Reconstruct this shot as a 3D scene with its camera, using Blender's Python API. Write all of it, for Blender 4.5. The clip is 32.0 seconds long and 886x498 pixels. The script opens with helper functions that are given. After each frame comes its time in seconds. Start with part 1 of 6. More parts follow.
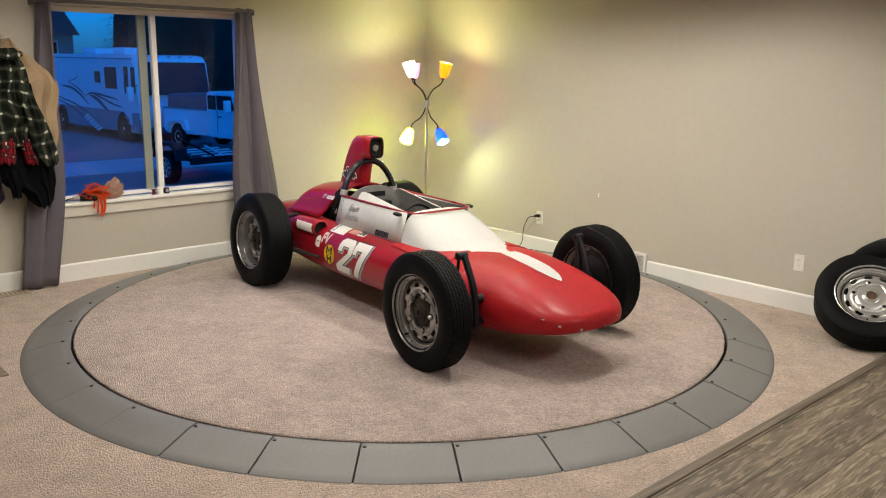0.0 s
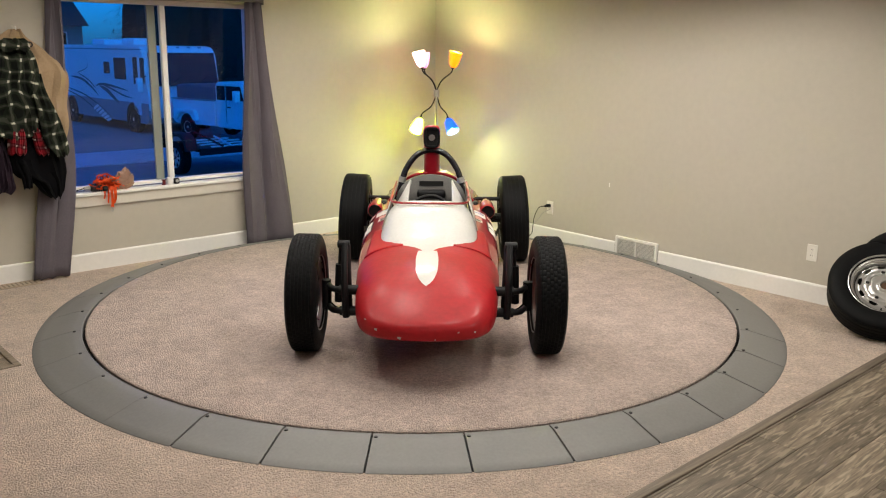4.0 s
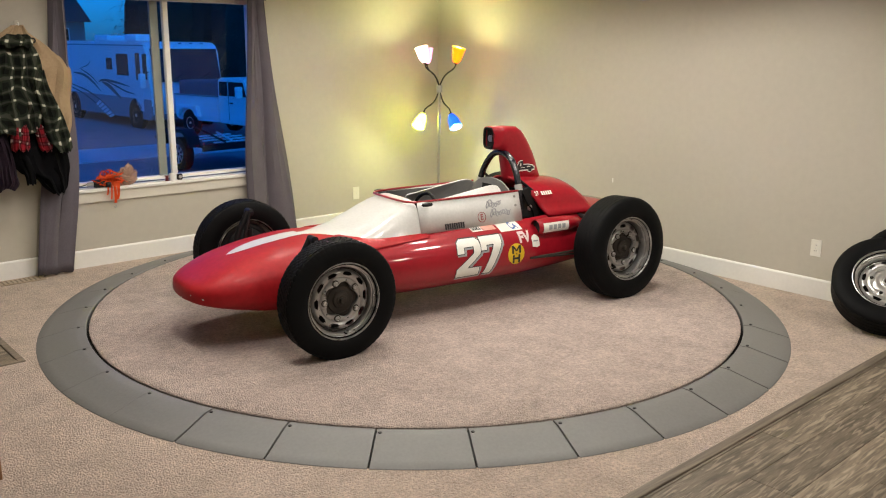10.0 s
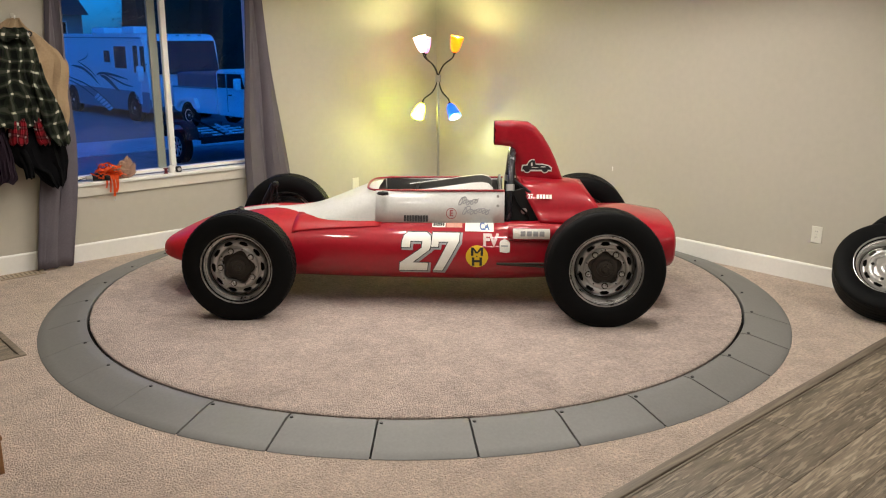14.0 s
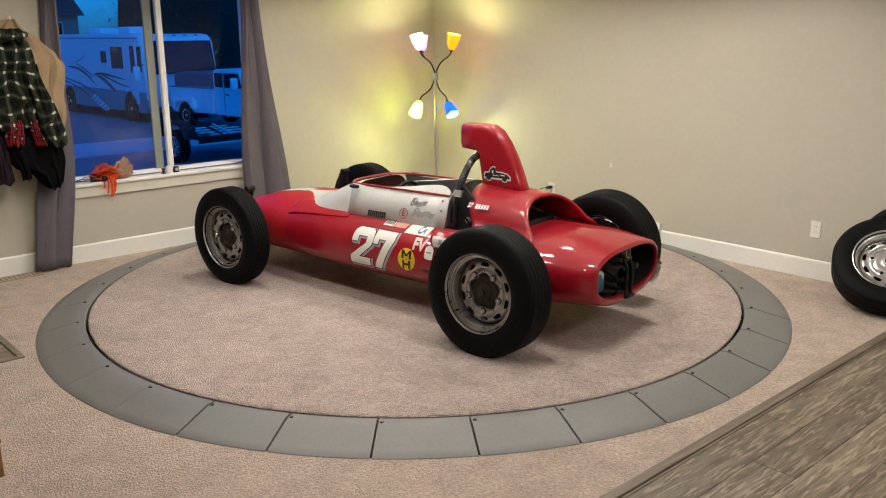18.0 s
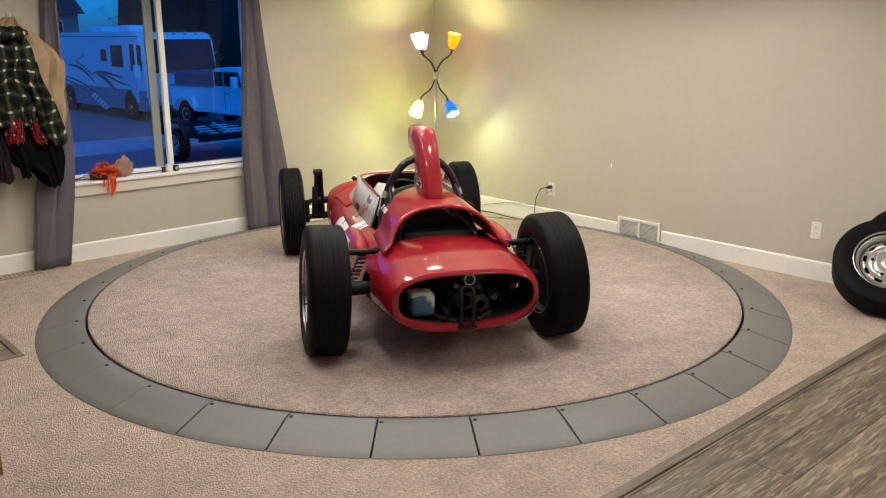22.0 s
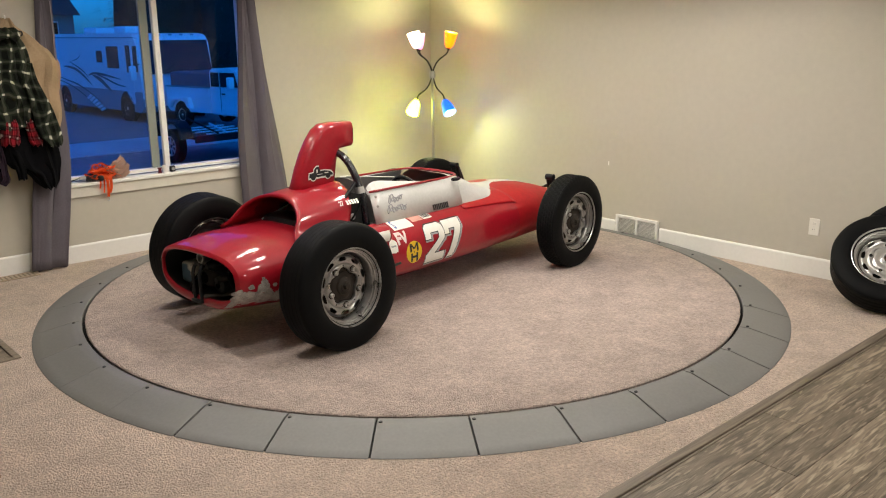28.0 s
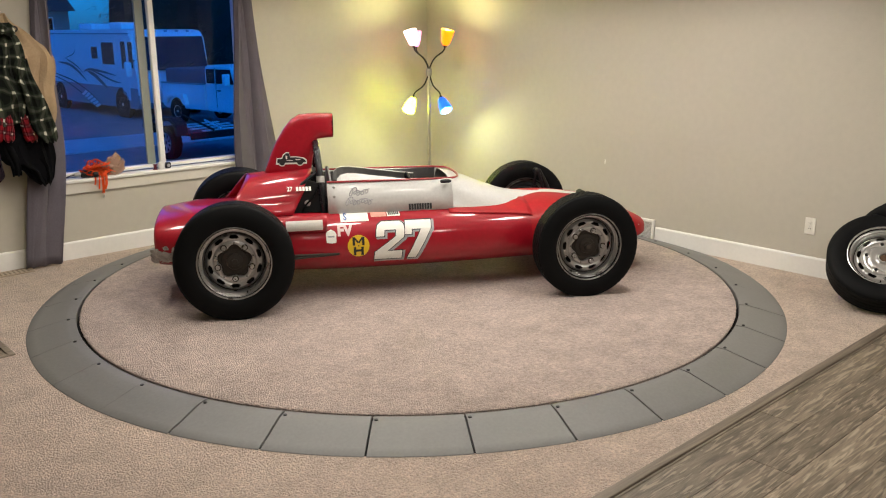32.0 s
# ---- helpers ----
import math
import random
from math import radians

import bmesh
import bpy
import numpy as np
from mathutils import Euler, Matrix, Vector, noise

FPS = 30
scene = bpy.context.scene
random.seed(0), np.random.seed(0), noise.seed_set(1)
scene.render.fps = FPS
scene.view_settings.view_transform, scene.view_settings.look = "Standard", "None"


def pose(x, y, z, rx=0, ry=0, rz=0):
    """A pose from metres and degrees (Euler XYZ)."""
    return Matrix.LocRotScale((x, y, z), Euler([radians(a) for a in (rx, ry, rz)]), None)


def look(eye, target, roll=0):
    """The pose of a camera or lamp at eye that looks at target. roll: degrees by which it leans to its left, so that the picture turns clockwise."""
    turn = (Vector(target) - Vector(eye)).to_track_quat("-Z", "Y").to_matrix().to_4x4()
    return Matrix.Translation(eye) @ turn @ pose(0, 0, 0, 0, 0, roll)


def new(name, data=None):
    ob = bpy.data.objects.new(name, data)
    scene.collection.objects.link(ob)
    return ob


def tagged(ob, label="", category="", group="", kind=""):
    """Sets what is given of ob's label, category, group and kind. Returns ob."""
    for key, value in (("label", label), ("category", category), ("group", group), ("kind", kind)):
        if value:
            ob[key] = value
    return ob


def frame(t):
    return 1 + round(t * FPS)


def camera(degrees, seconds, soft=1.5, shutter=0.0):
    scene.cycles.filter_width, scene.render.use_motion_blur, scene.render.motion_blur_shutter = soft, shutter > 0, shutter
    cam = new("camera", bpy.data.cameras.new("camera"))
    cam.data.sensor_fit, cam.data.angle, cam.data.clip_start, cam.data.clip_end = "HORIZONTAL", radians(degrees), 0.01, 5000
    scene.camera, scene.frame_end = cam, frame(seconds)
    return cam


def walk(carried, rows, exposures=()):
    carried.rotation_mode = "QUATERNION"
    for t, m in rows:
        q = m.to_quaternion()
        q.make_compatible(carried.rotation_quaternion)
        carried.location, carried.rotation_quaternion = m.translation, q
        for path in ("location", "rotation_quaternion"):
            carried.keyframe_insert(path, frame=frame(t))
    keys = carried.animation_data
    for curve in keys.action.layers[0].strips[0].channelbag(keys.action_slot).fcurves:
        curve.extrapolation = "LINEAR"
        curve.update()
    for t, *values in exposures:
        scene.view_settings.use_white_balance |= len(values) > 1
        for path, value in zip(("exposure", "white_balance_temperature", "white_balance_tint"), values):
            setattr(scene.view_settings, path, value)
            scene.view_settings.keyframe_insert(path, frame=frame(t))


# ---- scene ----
# ---- camera ----
cam = camera(55.39, 32.0, soft=1.1)
PATH = [
    (0, -3.478, -4.144, 1.667, -42.63, -12.64, 0.90),
    (0.5, -3.478, -4.142, 1.667, -42.50, -12.69, 0.87),
    (1, -3.479, -4.141, 1.665, -42.30, -12.74, 0.83),
    (1.5, -3.478, -4.138, 1.664, -42.15, -12.80, 0.82),
    (2, -3.479, -4.133, 1.663, -42.05, -12.88, 0.80),
    (2.5, -3.478, -4.128, 1.663, -42.02, -12.98, 0.78),
    (3, -3.477, -4.127, 1.662, -42.04, -13.10, 0.77),
    (3.5, -3.476, -4.127, 1.662, -42.05, -13.21, 0.75),
    (5.5, -3.476, -4.119, 1.663, -41.93, -13.49, 0.57),
    (6, -3.477, -4.120, 1.663, -41.93, -13.49, 0.52),
    (6.5, -3.477, -4.122, 1.664, -41.89, -13.50, 0.45),
    (7, -3.476, -4.124, 1.666, -41.85, -13.50, 0.43),
    (7.5, -3.478, -4.126, 1.666, -41.84, -13.49, 0.48),
    (8, -3.478, -4.127, 1.665, -41.85, -13.47, 0.56),
    (8.5, -3.477, -4.124, 1.665, -41.87, -13.47, 0.64),
    (9, -3.477, -4.124, 1.666, -41.86, -13.50, 0.64),
    (9.5, -3.477, -4.122, 1.664, -41.85, -13.54, 0.62),
    (10, -3.478, -4.120, 1.661, -41.86, -13.60, 0.62),
    (10.5, -3.479, -4.118, 1.661, -41.87, -13.66, 0.60),
    (11, -3.479, -4.119, 1.661, -41.83, -13.71, 0.55),
    (11.5, -3.478, -4.119, 1.662, -41.80, -13.77, 0.49),
    (12, -3.477, -4.118, 1.662, -41.76, -13.84, 0.41),
    (12.5, -3.476, -4.116, 1.659, -41.76, -13.92, 0.35),
    (13, -3.475, -4.112, 1.658, -41.78, -14.03, 0.30),
    (13.5, -3.474, -4.113, 1.658, -41.81, -14.16, 0.21),
    (14, -3.471, -4.116, 1.658, -41.83, -14.26, 0.08),
    (14.5, -3.469, -4.117, 1.657, -41.87, -14.33, 0.02),
    (16.5, -3.466, -4.109, 1.656, -42.05, -14.41, -0.08),
    (17, -3.465, -4.107, 1.656, -42.02, -14.41, -0.18),
    (17.5, -3.464, -4.107, 1.656, -41.97, -14.41, -0.30),
    (18, -3.465, -4.108, 1.657, -41.92, -14.41, -0.40),
    (18.5, -3.465, -4.108, 1.657, -41.90, -14.45, -0.43),
    (19, -3.464, -4.107, 1.657, -41.88, -14.51, -0.43),
    (19.5, -3.464, -4.107, 1.657, -41.87, -14.57, -0.42),
    (20, -3.463, -4.105, 1.658, -41.88, -14.59, -0.39),
    (20.5, -3.464, -4.104, 1.658, -41.89, -14.57, -0.35),
    (21, -3.465, -4.103, 1.659, -41.90, -14.53, -0.29),
    (21.5, -3.466, -4.103, 1.657, -41.92, -14.48, -0.24),
    (22, -3.464, -4.100, 1.656, -41.96, -14.44, -0.19),
    (22.5, -3.463, -4.097, 1.654, -42.01, -14.39, -0.17),
    (23, -3.464, -4.096, 1.655, -42.02, -14.34, -0.20),
    (23.5, -3.466, -4.098, 1.655, -42.00, -14.26, -0.26),
    (24, -3.466, -4.100, 1.654, -41.97, -14.20, -0.35),
    (24.5, -3.463, -4.100, 1.655, -41.97, -14.18, -0.44),
    (25, -3.462, -4.100, 1.656, -41.97, -14.20, -0.52),
    (25.5, -3.463, -4.097, 1.655, -42.00, -14.23, -0.55),
    (27.5, -3.457, -4.092, 1.650, -42.12, -14.47, -0.55),
    (28, -3.458, -4.091, 1.651, -42.13, -14.48, -0.54),
    (28.5, -3.459, -4.091, 1.651, -42.16, -14.49, -0.50),
    (29, -3.461, -4.090, 1.651, -42.22, -14.49, -0.44),
    (29.5, -3.462, -4.089, 1.653, -42.28, -14.50, -0.41),
    (30, -3.459, -4.088, 1.654, -42.30, -14.50, -0.43),
    (30.5, -3.455, -4.089, 1.652, -42.31, -14.52, -0.45),
    (31, -3.454, -4.087, 1.651, -42.34, -14.56, -0.43),
    (31.5, -3.455, -4.084, 1.651, -42.39, -14.60, -0.35),
    (32, -3.456, -4.082, 1.649, -42.45, -14.63, -0.26),
]

walk(cam, [(t, pose(x, y, z, 90 + pitch, 0, yaw) @ pose(0, 0, 0, 0, 0, roll)) for t, x, y, z, yaw, pitch, roll in PATH])

# ---- plan, metres ----
WALL_N, WALL_E = 2.264, 2.15          # inner faces of the window wall and the plain wall
WALL_W, WALL_S = -6.2, -7.0
CEIL = 2.5
DISC_R, DISC_Z = 2.030, 0.058         # turning carpeted disc
RING_IN, RING_BEND, RING_OUT = 2.045, 2.095, 2.308
CAR_SIDE = 0.094                      # the car stands a little off the disc's axis
TURN_START, TURN_RATE = -94.91, -9.2406
WOOD_Y = -2.49
GROUND_Z = -1.35                      # yard outside

# ---- world and lights ----
world = bpy.data.worlds.new("dusk")
scene.world = world
world.use_nodes = True
wn = world.node_tree
sky = wn.nodes.new("ShaderNodeTexSky")
sky.sky_type, sky.sun_disc, sky.sun_elevation, sky.sun_rotation = "NISHITA", False, radians(12), radians(200)
tint = wn.nodes.new("ShaderNodeMix")
tint.data_type, tint.blend_type = "RGBA", "MULTIPLY"
tint.inputs["Factor"].default_value = 1.0
tint.inputs["B"].default_value = (0.008, 0.325, 1.66, 1)      # the camera is balanced for lamp light
wn.links.new(sky.outputs["Color"], tint.inputs["A"])
wn.links.new(tint.outputs["Result"], wn.nodes["Background"].inputs["Color"])
wn.nodes["Background"].inputs["Strength"].default_value = 0.13


def lamp(name, kind, place, energy, color, size=0.05, aim=None, spot=None, blend=0.6):
    data = bpy.data.lights.new(name, kind)
    data.energy, data.color = energy, color
    if kind == "SUN":
        data.angle = size
    else:
        data.shadow_soft_size = size
    if spot:
        data.spot_size, data.spot_blend = radians(spot), blend
    ob = new(name, data)
    ob.matrix_world = look(place, aim) if aim else pose(*place)
    return ob


lamp("sun", "SUN", (0, 0, 30), 0.7, (0.02, 0.36, 1.0), size=radians(40), aim=(4, 12, 0))
WARM = (1.0, 0.942, 0.855)
CANS = [(x, y) for x in (-1.7, -0.50, 0.76) for y in (-1.42, -0.25, 0.92)] + [(-3.4, -4.3), (-1.1, -4.3), (0.8, -4.3)]
for cx, cy in CANS:
    lamp("can_lamp", "SPOT", (cx, cy, CEIL - 0.02), (165 if cx > 0 else 66) if cy < -3 else 126 if cx > 0 and cy < -1 else 66, WARM, size=0.16, aim=(cx, cy, 0), spot=157, blend=0.40)

# ---- mesh helpers ----
TAU = 2 * math.pi


def part(name, bm, material, parent=None, label="", smooth=True, m=None):
    me = bpy.data.meshes.new(name)
    bmesh.ops.recalc_face_normals(bm, faces=bm.faces[:])
    bm.to_mesh(me)
    bm.free()
    me.materials.append(material)
    if smooth:
        me.shade_smooth()
        me.set_sharp_from_angle(angle=radians(42))
    ob = new(name, me)
    if parent is not None:
        ob.parent = parent
    if m is not None:
        ob.matrix_basis = m
    return tagged(ob, label) if label else ob


def thing(name, m, label, category, group="", kind=""):
    ob = new(name)
    ob.matrix_basis = m
    ob.empty_display_size = 0.1
    return tagged(ob, label, category, group, kind)


def box(x0, x1, y0, y1, z0, z1, bevel=0.0, seg=2, bm=None):
    own = bmesh.new()
    g = bmesh.ops.create_cube(own, size=1)
    for v in g["verts"]:
        v.co = Vector(((x0 + x1) / 2 + v.co.x * (x1 - x0), (y0 + y1) / 2 + v.co.y * (y1 - y0), (z0 + z1) / 2 + v.co.z * (z1 - z0)))
    if bevel:
        bmesh.ops.bevel(own, geom=own.edges[:], offset=bevel, segments=seg, affect="EDGES", profile=0.5)
    return merge(bm, own)


def merge(bm, other):
    """Adds the bmesh other to bm."""
    if bm is None:
        return other
    made = [bm.verts.new(v.co) for v in other.verts]
    other.verts.index_update()
    for f in other.faces:
        try:
            bm.faces.new([made[v.index] for v in f.verts])
        except ValueError:
            pass
    other.free()
    return bm


def grid(rows, close_u=False, close_v=False, bm=None, keep=None):
    """A skin over rows of points."""
    bm = bm or bmesh.new()
    vs = [[bm.verts.new(p) for p in row] for row in rows]
    nu, nv = len(rows), len(rows[0])
    for i in range(nu if close_u else nu - 1):
        for j in range(nv if close_v else nv - 1):
            q = [vs[i][j], vs[(i + 1) % nu][j], vs[(i + 1) % nu][(j + 1) % nv], vs[i][(j + 1) % nv]]
            if keep and not keep(sum((v.co for v in q), Vector()) / 4):
                continue
            q = list(dict.fromkeys(q))
            if len(q) > 2:
                try:
                    bm.faces.new(q)
                except ValueError:
                    pass
    return bm


def cap(bm, ring):
    try:
        bm.faces.new(ring)
    except ValueError:
        pass


def lathe(profile, n=48, axis="y", bm=None, wobble=None):
    """Turns a profile of (along, radius) about the axis."""
    rows = []
    for i in range(n):
        a = TAU * i / n
        row = []
        for k, (h, r) in enumerate(profile):
            r2 = r + (wobble(i, k) if wobble else 0)
            c, s = r2 * math.cos(a), r2 * math.sin(a)
            row.append({"y": (c, h, s), "z": (c, s, h), "x": (h, c, s)}[axis])
        rows.append(row)
    return grid(rows, close_u=True, bm=bm)


def smooth_path(pts, n=6):
    pts = [Vector(p) for p in pts]
    out = []
    for i in range(len(pts) - 1):
        p0, p1, p2, p3 = pts[max(i - 1, 0)], pts[i], pts[i + 1], pts[min(i + 2, len(pts) - 1)]
        for k in range(n):
            t = k / n
            out.append(0.5 * ((2 * p1) + (p2 - p0) * t + (2 * p0 - 5 * p1 + 4 * p2 - p3) * t * t + (3 * p1 - p0 - 3 * p2 + p3) * t ** 3))
    return out + [pts[-1]]


def tube(pts, r, n=10, bm=None, smooth=0, r_end=None):
    """A round bar along points."""
    pts = smooth_path(pts, smooth) if smooth else [Vector(p) for p in pts]
    bm = bm or bmesh.new()
    rings, up = [], None
    for i, p in enumerate(pts):
        d = (pts[min(i + 1, len(pts) - 1)] - pts[max(i - 1, 0)]).normalized()
        if up is None:
            up = d.orthogonal().normalized()
        up = (up - d * up.dot(d)).normalized()
        side = d.cross(up)
        rr = r if r_end is None else r + (r_end - r) * i / (len(pts) - 1)
        rings.append([bm.verts.new(p + (up * math.cos(TAU * k / n) + side * math.sin(TAU * k / n)) * rr) for k in range(n)])
    for a, b in zip(rings, rings[1:]):
        for k in range(n):
            bm.faces.new([a[k], b[k], b[(k + 1) % n], a[(k + 1) % n]])
    cap(bm, rings[0])
    cap(bm, rings[-1])
    return bm


def extrude_xz(outline, y0, y1, bevel=0.0, bm=None):
    """A slab whose outline lies in x and z."""
    own = bmesh.new()
    a = [own.verts.new((x, y0, z)) for x, z in outline]
    b = [own.verts.new((x, y1, z)) for x, z in outline]
    own.faces.new(a)
    own.faces.new(b[::-1])
    for i in range(len(a)):
        j = (i + 1) % len(a)
        own.faces.new([a[i], b[i], b[j], a[j]])
    bmesh.ops.recalc_face_normals(own, faces=own.faces[:])
    if bevel:
        bmesh.ops.bevel(own, geom=own.edges[:], offset=bevel, segments=2, affect="EDGES")
    return merge(bm, own)


def disc(r, z0, z1, n=48, axis="z", bm=None):
    own = lathe([(z0, r), (z1, r)], n, axis)
    own.verts.ensure_lookup_table()
    k = {"x": 0, "y": 1, "z": 2}[axis]
    for z in (z0, z1):
        cap(own, [v for v in own.verts if abs(v.co[k] - z) < 1e-6])
    return merge(bm, own)


def moved(bm, m):
    bmesh.ops.transform(bm, matrix=m, verts=bm.verts[:])
    return bm


def curve(xs, ys):
    """A smooth function through points, xs rising."""
    xs, ys = list(xs), list(ys)
    n = len(xs)
    d = [(ys[i + 1] - ys[i]) / (xs[i + 1] - xs[i]) for i in range(n - 1)]
    m = [d[0]] + [0 if d[i - 1] * d[i] <= 0 else 2 * d[i - 1] * d[i] / (d[i - 1] + d[i]) for i in range(1, n - 1)] + [d[-1]]

    def f(x):
        if x <= xs[0]:
            return ys[0]
        if x >= xs[-1]:
            return ys[-1]
        i = max(k for k in range(n - 1) if xs[k] <= x)
        h = xs[i + 1] - xs[i]
        t = (x - xs[i]) / h
        return ys[i] * (2 * t ** 3 - 3 * t * t + 1) + m[i] * h * (t ** 3 - 2 * t * t + t) + ys[i + 1] * (3 * t * t - 2 * t ** 3) + m[i + 1] * h * (t ** 3 - t * t)
    return f


def lettering(text, size, bold=0.0, shear=0.0):
    """Flat letters as a bmesh in x (along) and z (up), centred on the origin."""
    cu = bpy.data.curves.new("letters", "FONT")
    cu.body, cu.size, cu.offset, cu.shear, cu.align_x, cu.align_y = text, size, bold, shear, "CENTER", "CENTER"
    cu.resolution_u = 4
    ob = new("letters", cu)
    me = bpy.data.meshes.new_from_object(ob.evaluated_get(bpy.context.evaluated_depsgraph_get()))
    bm = bmesh.new()
    bm.from_mesh(me)
    bpy.data.objects.remove(ob)
    bpy.data.meshes.remove(me)
    for v in bm.verts:
        v.co = Vector((v.co.x, 0, v.co.y))
    return bm


# ---- materials ----
def mat(name, color, rough=0.6, metal=0.0, vary=0.12, scale=6.0, bump=0.0, bump_scale=60.0, coat=0.0, rough_vary=0.1, per_object=0.0, glow=None, specular=0.5, coat_rough=0.09):
    """A surface with stains at one scale and grain at another."""
    ma = bpy.data.materials.new(name)
    ma.use_nodes = True
    nt = ma.node_tree
    b = nt.nodes["Principled BSDF"]
    lk = nt.links.new
    b.inputs["Roughness"].default_value = rough
    b.inputs["Metallic"].default_value = metal
    b.inputs["Coat Weight"].default_value = coat
    b.inputs["Coat Roughness"].default_value = coat_rough
    b.inputs["Specular IOR Level"].default_value = specular
    co = nt.nodes.new("ShaderNodeTexCoord")
    out = None
    if vary or per_object:
        n1 = nt.nodes.new("ShaderNodeTexNoise")
        n1.inputs["Scale"].default_value, n1.inputs["Detail"].default_value = scale, 6
        lk(co.outputs["Object"], n1.inputs["Vector"])
        n2 = nt.nodes.new("ShaderNodeTexNoise")
        n2.inputs["Scale"].default_value, n2.inputs["Detail"].default_value = scale * 14, 3
        lk(co.outputs["Object"], n2.inputs["Vector"])
        add = nt.nodes.new("ShaderNodeMath")
        add.operation = "ADD"
        lk(n1.outputs["Fac"], add.inputs[0])
        lk(n2.outputs["Fac"], add.inputs[1])
        val = nt.nodes.new("ShaderNodeMapRange")
        val.inputs["From Min"].default_value, val.inputs["From Max"].default_value = 0.6, 1.4
        val.inputs["To Min"].default_value, val.inputs["To Max"].default_value = 1 - vary, 1 + vary
        lk(add.outputs[0], val.inputs["Value"])
        out = val.outputs["Result"]
        if per_object:
            info = nt.nodes.new("ShaderNodeObjectInfo")
            pr = nt.nodes.new("ShaderNodeMapRange")
            pr.inputs["To Min"].default_value, pr.inputs["To Max"].default_value = 1 - per_object, 1 + per_object
            lk(info.outputs["Random"], pr.inputs["Value"])
            mu = nt.nodes.new("ShaderNodeMath")
            mu.operation = "MULTIPLY"
            lk(out, mu.inputs[0])
            lk(pr.outputs["Result"], mu.inputs[1])
            out = mu.outputs[0]
        hsv = nt.nodes.new("ShaderNodeHueSaturation")
        hsv.inputs["Color"].default_value = (*color, 1)
        lk(out, hsv.inputs["Value"])
        lk(hsv.outputs["Color"], b.inputs["Base Color"])
        rr = nt.nodes.new("ShaderNodeMapRange")
        rr.inputs["To Min"].default_value, rr.inputs["To Max"].default_value = max(0.02, rough - rough_vary), min(1, rough + rough_vary)
        lk(n1.outputs["Fac"], rr.inputs["Value"])
        lk(rr.outputs["Result"], b.inputs["Roughness"])
    else:
        b.inputs["Base Color"].default_value = (*color, 1)
    if bump:
        n3 = nt.nodes.new("ShaderNodeTexNoise")
        n3.inputs["Scale"].default_value, n3.inputs["Detail"].default_value = bump_scale, 4
        lk(co.outputs["Object"], n3.inputs["Vector"])
        bp = nt.nodes.new("ShaderNodeBump")
        bp.inputs["Strength"].default_value, bp.inputs["Distance"].default_value = bump, 0.01
        lk(n3.outputs["Fac"], bp.inputs["Height"])
        lk(bp.outputs["Normal"], b.inputs["Normal"])
    if glow:
        b.inputs["Emission Color"].default_value, b.inputs["Emission Strength"].default_value = (*glow[:3], 1), glow[3]
    return ma


def patchy(name, one, two, scale, rough=0.5):
    """Two paints worn through in patches."""
    ma = mat(name, one, rough, vary=0.15, scale=scale * 2)
    nt = ma.node_tree
    co = nt.nodes.new("ShaderNodeTexCoord")
    nz = nt.nodes.new("ShaderNodeTexNoise")
    nz.inputs["Scale"].default_value, nz.inputs["Detail"].default_value = scale, 5
    nt.links.new(co.outputs["Object"], nz.inputs["Vector"])
    ramp = nt.nodes.new("ShaderNodeValToRGB")
    ramp.color_ramp.elements[0].position, ramp.color_ramp.elements[1].position = 0.47, 0.52
    ramp.color_ramp.elements[0].color, ramp.color_ramp.elements[1].color = (*one, 1), (*two, 1)
    nt.links.new(nz.outputs["Fac"], ramp.inputs["Fac"])
    nt.links.new(ramp.outputs["Color"], nt.nodes["Hue/Saturation/Value"].inputs["Color"])
    return ma


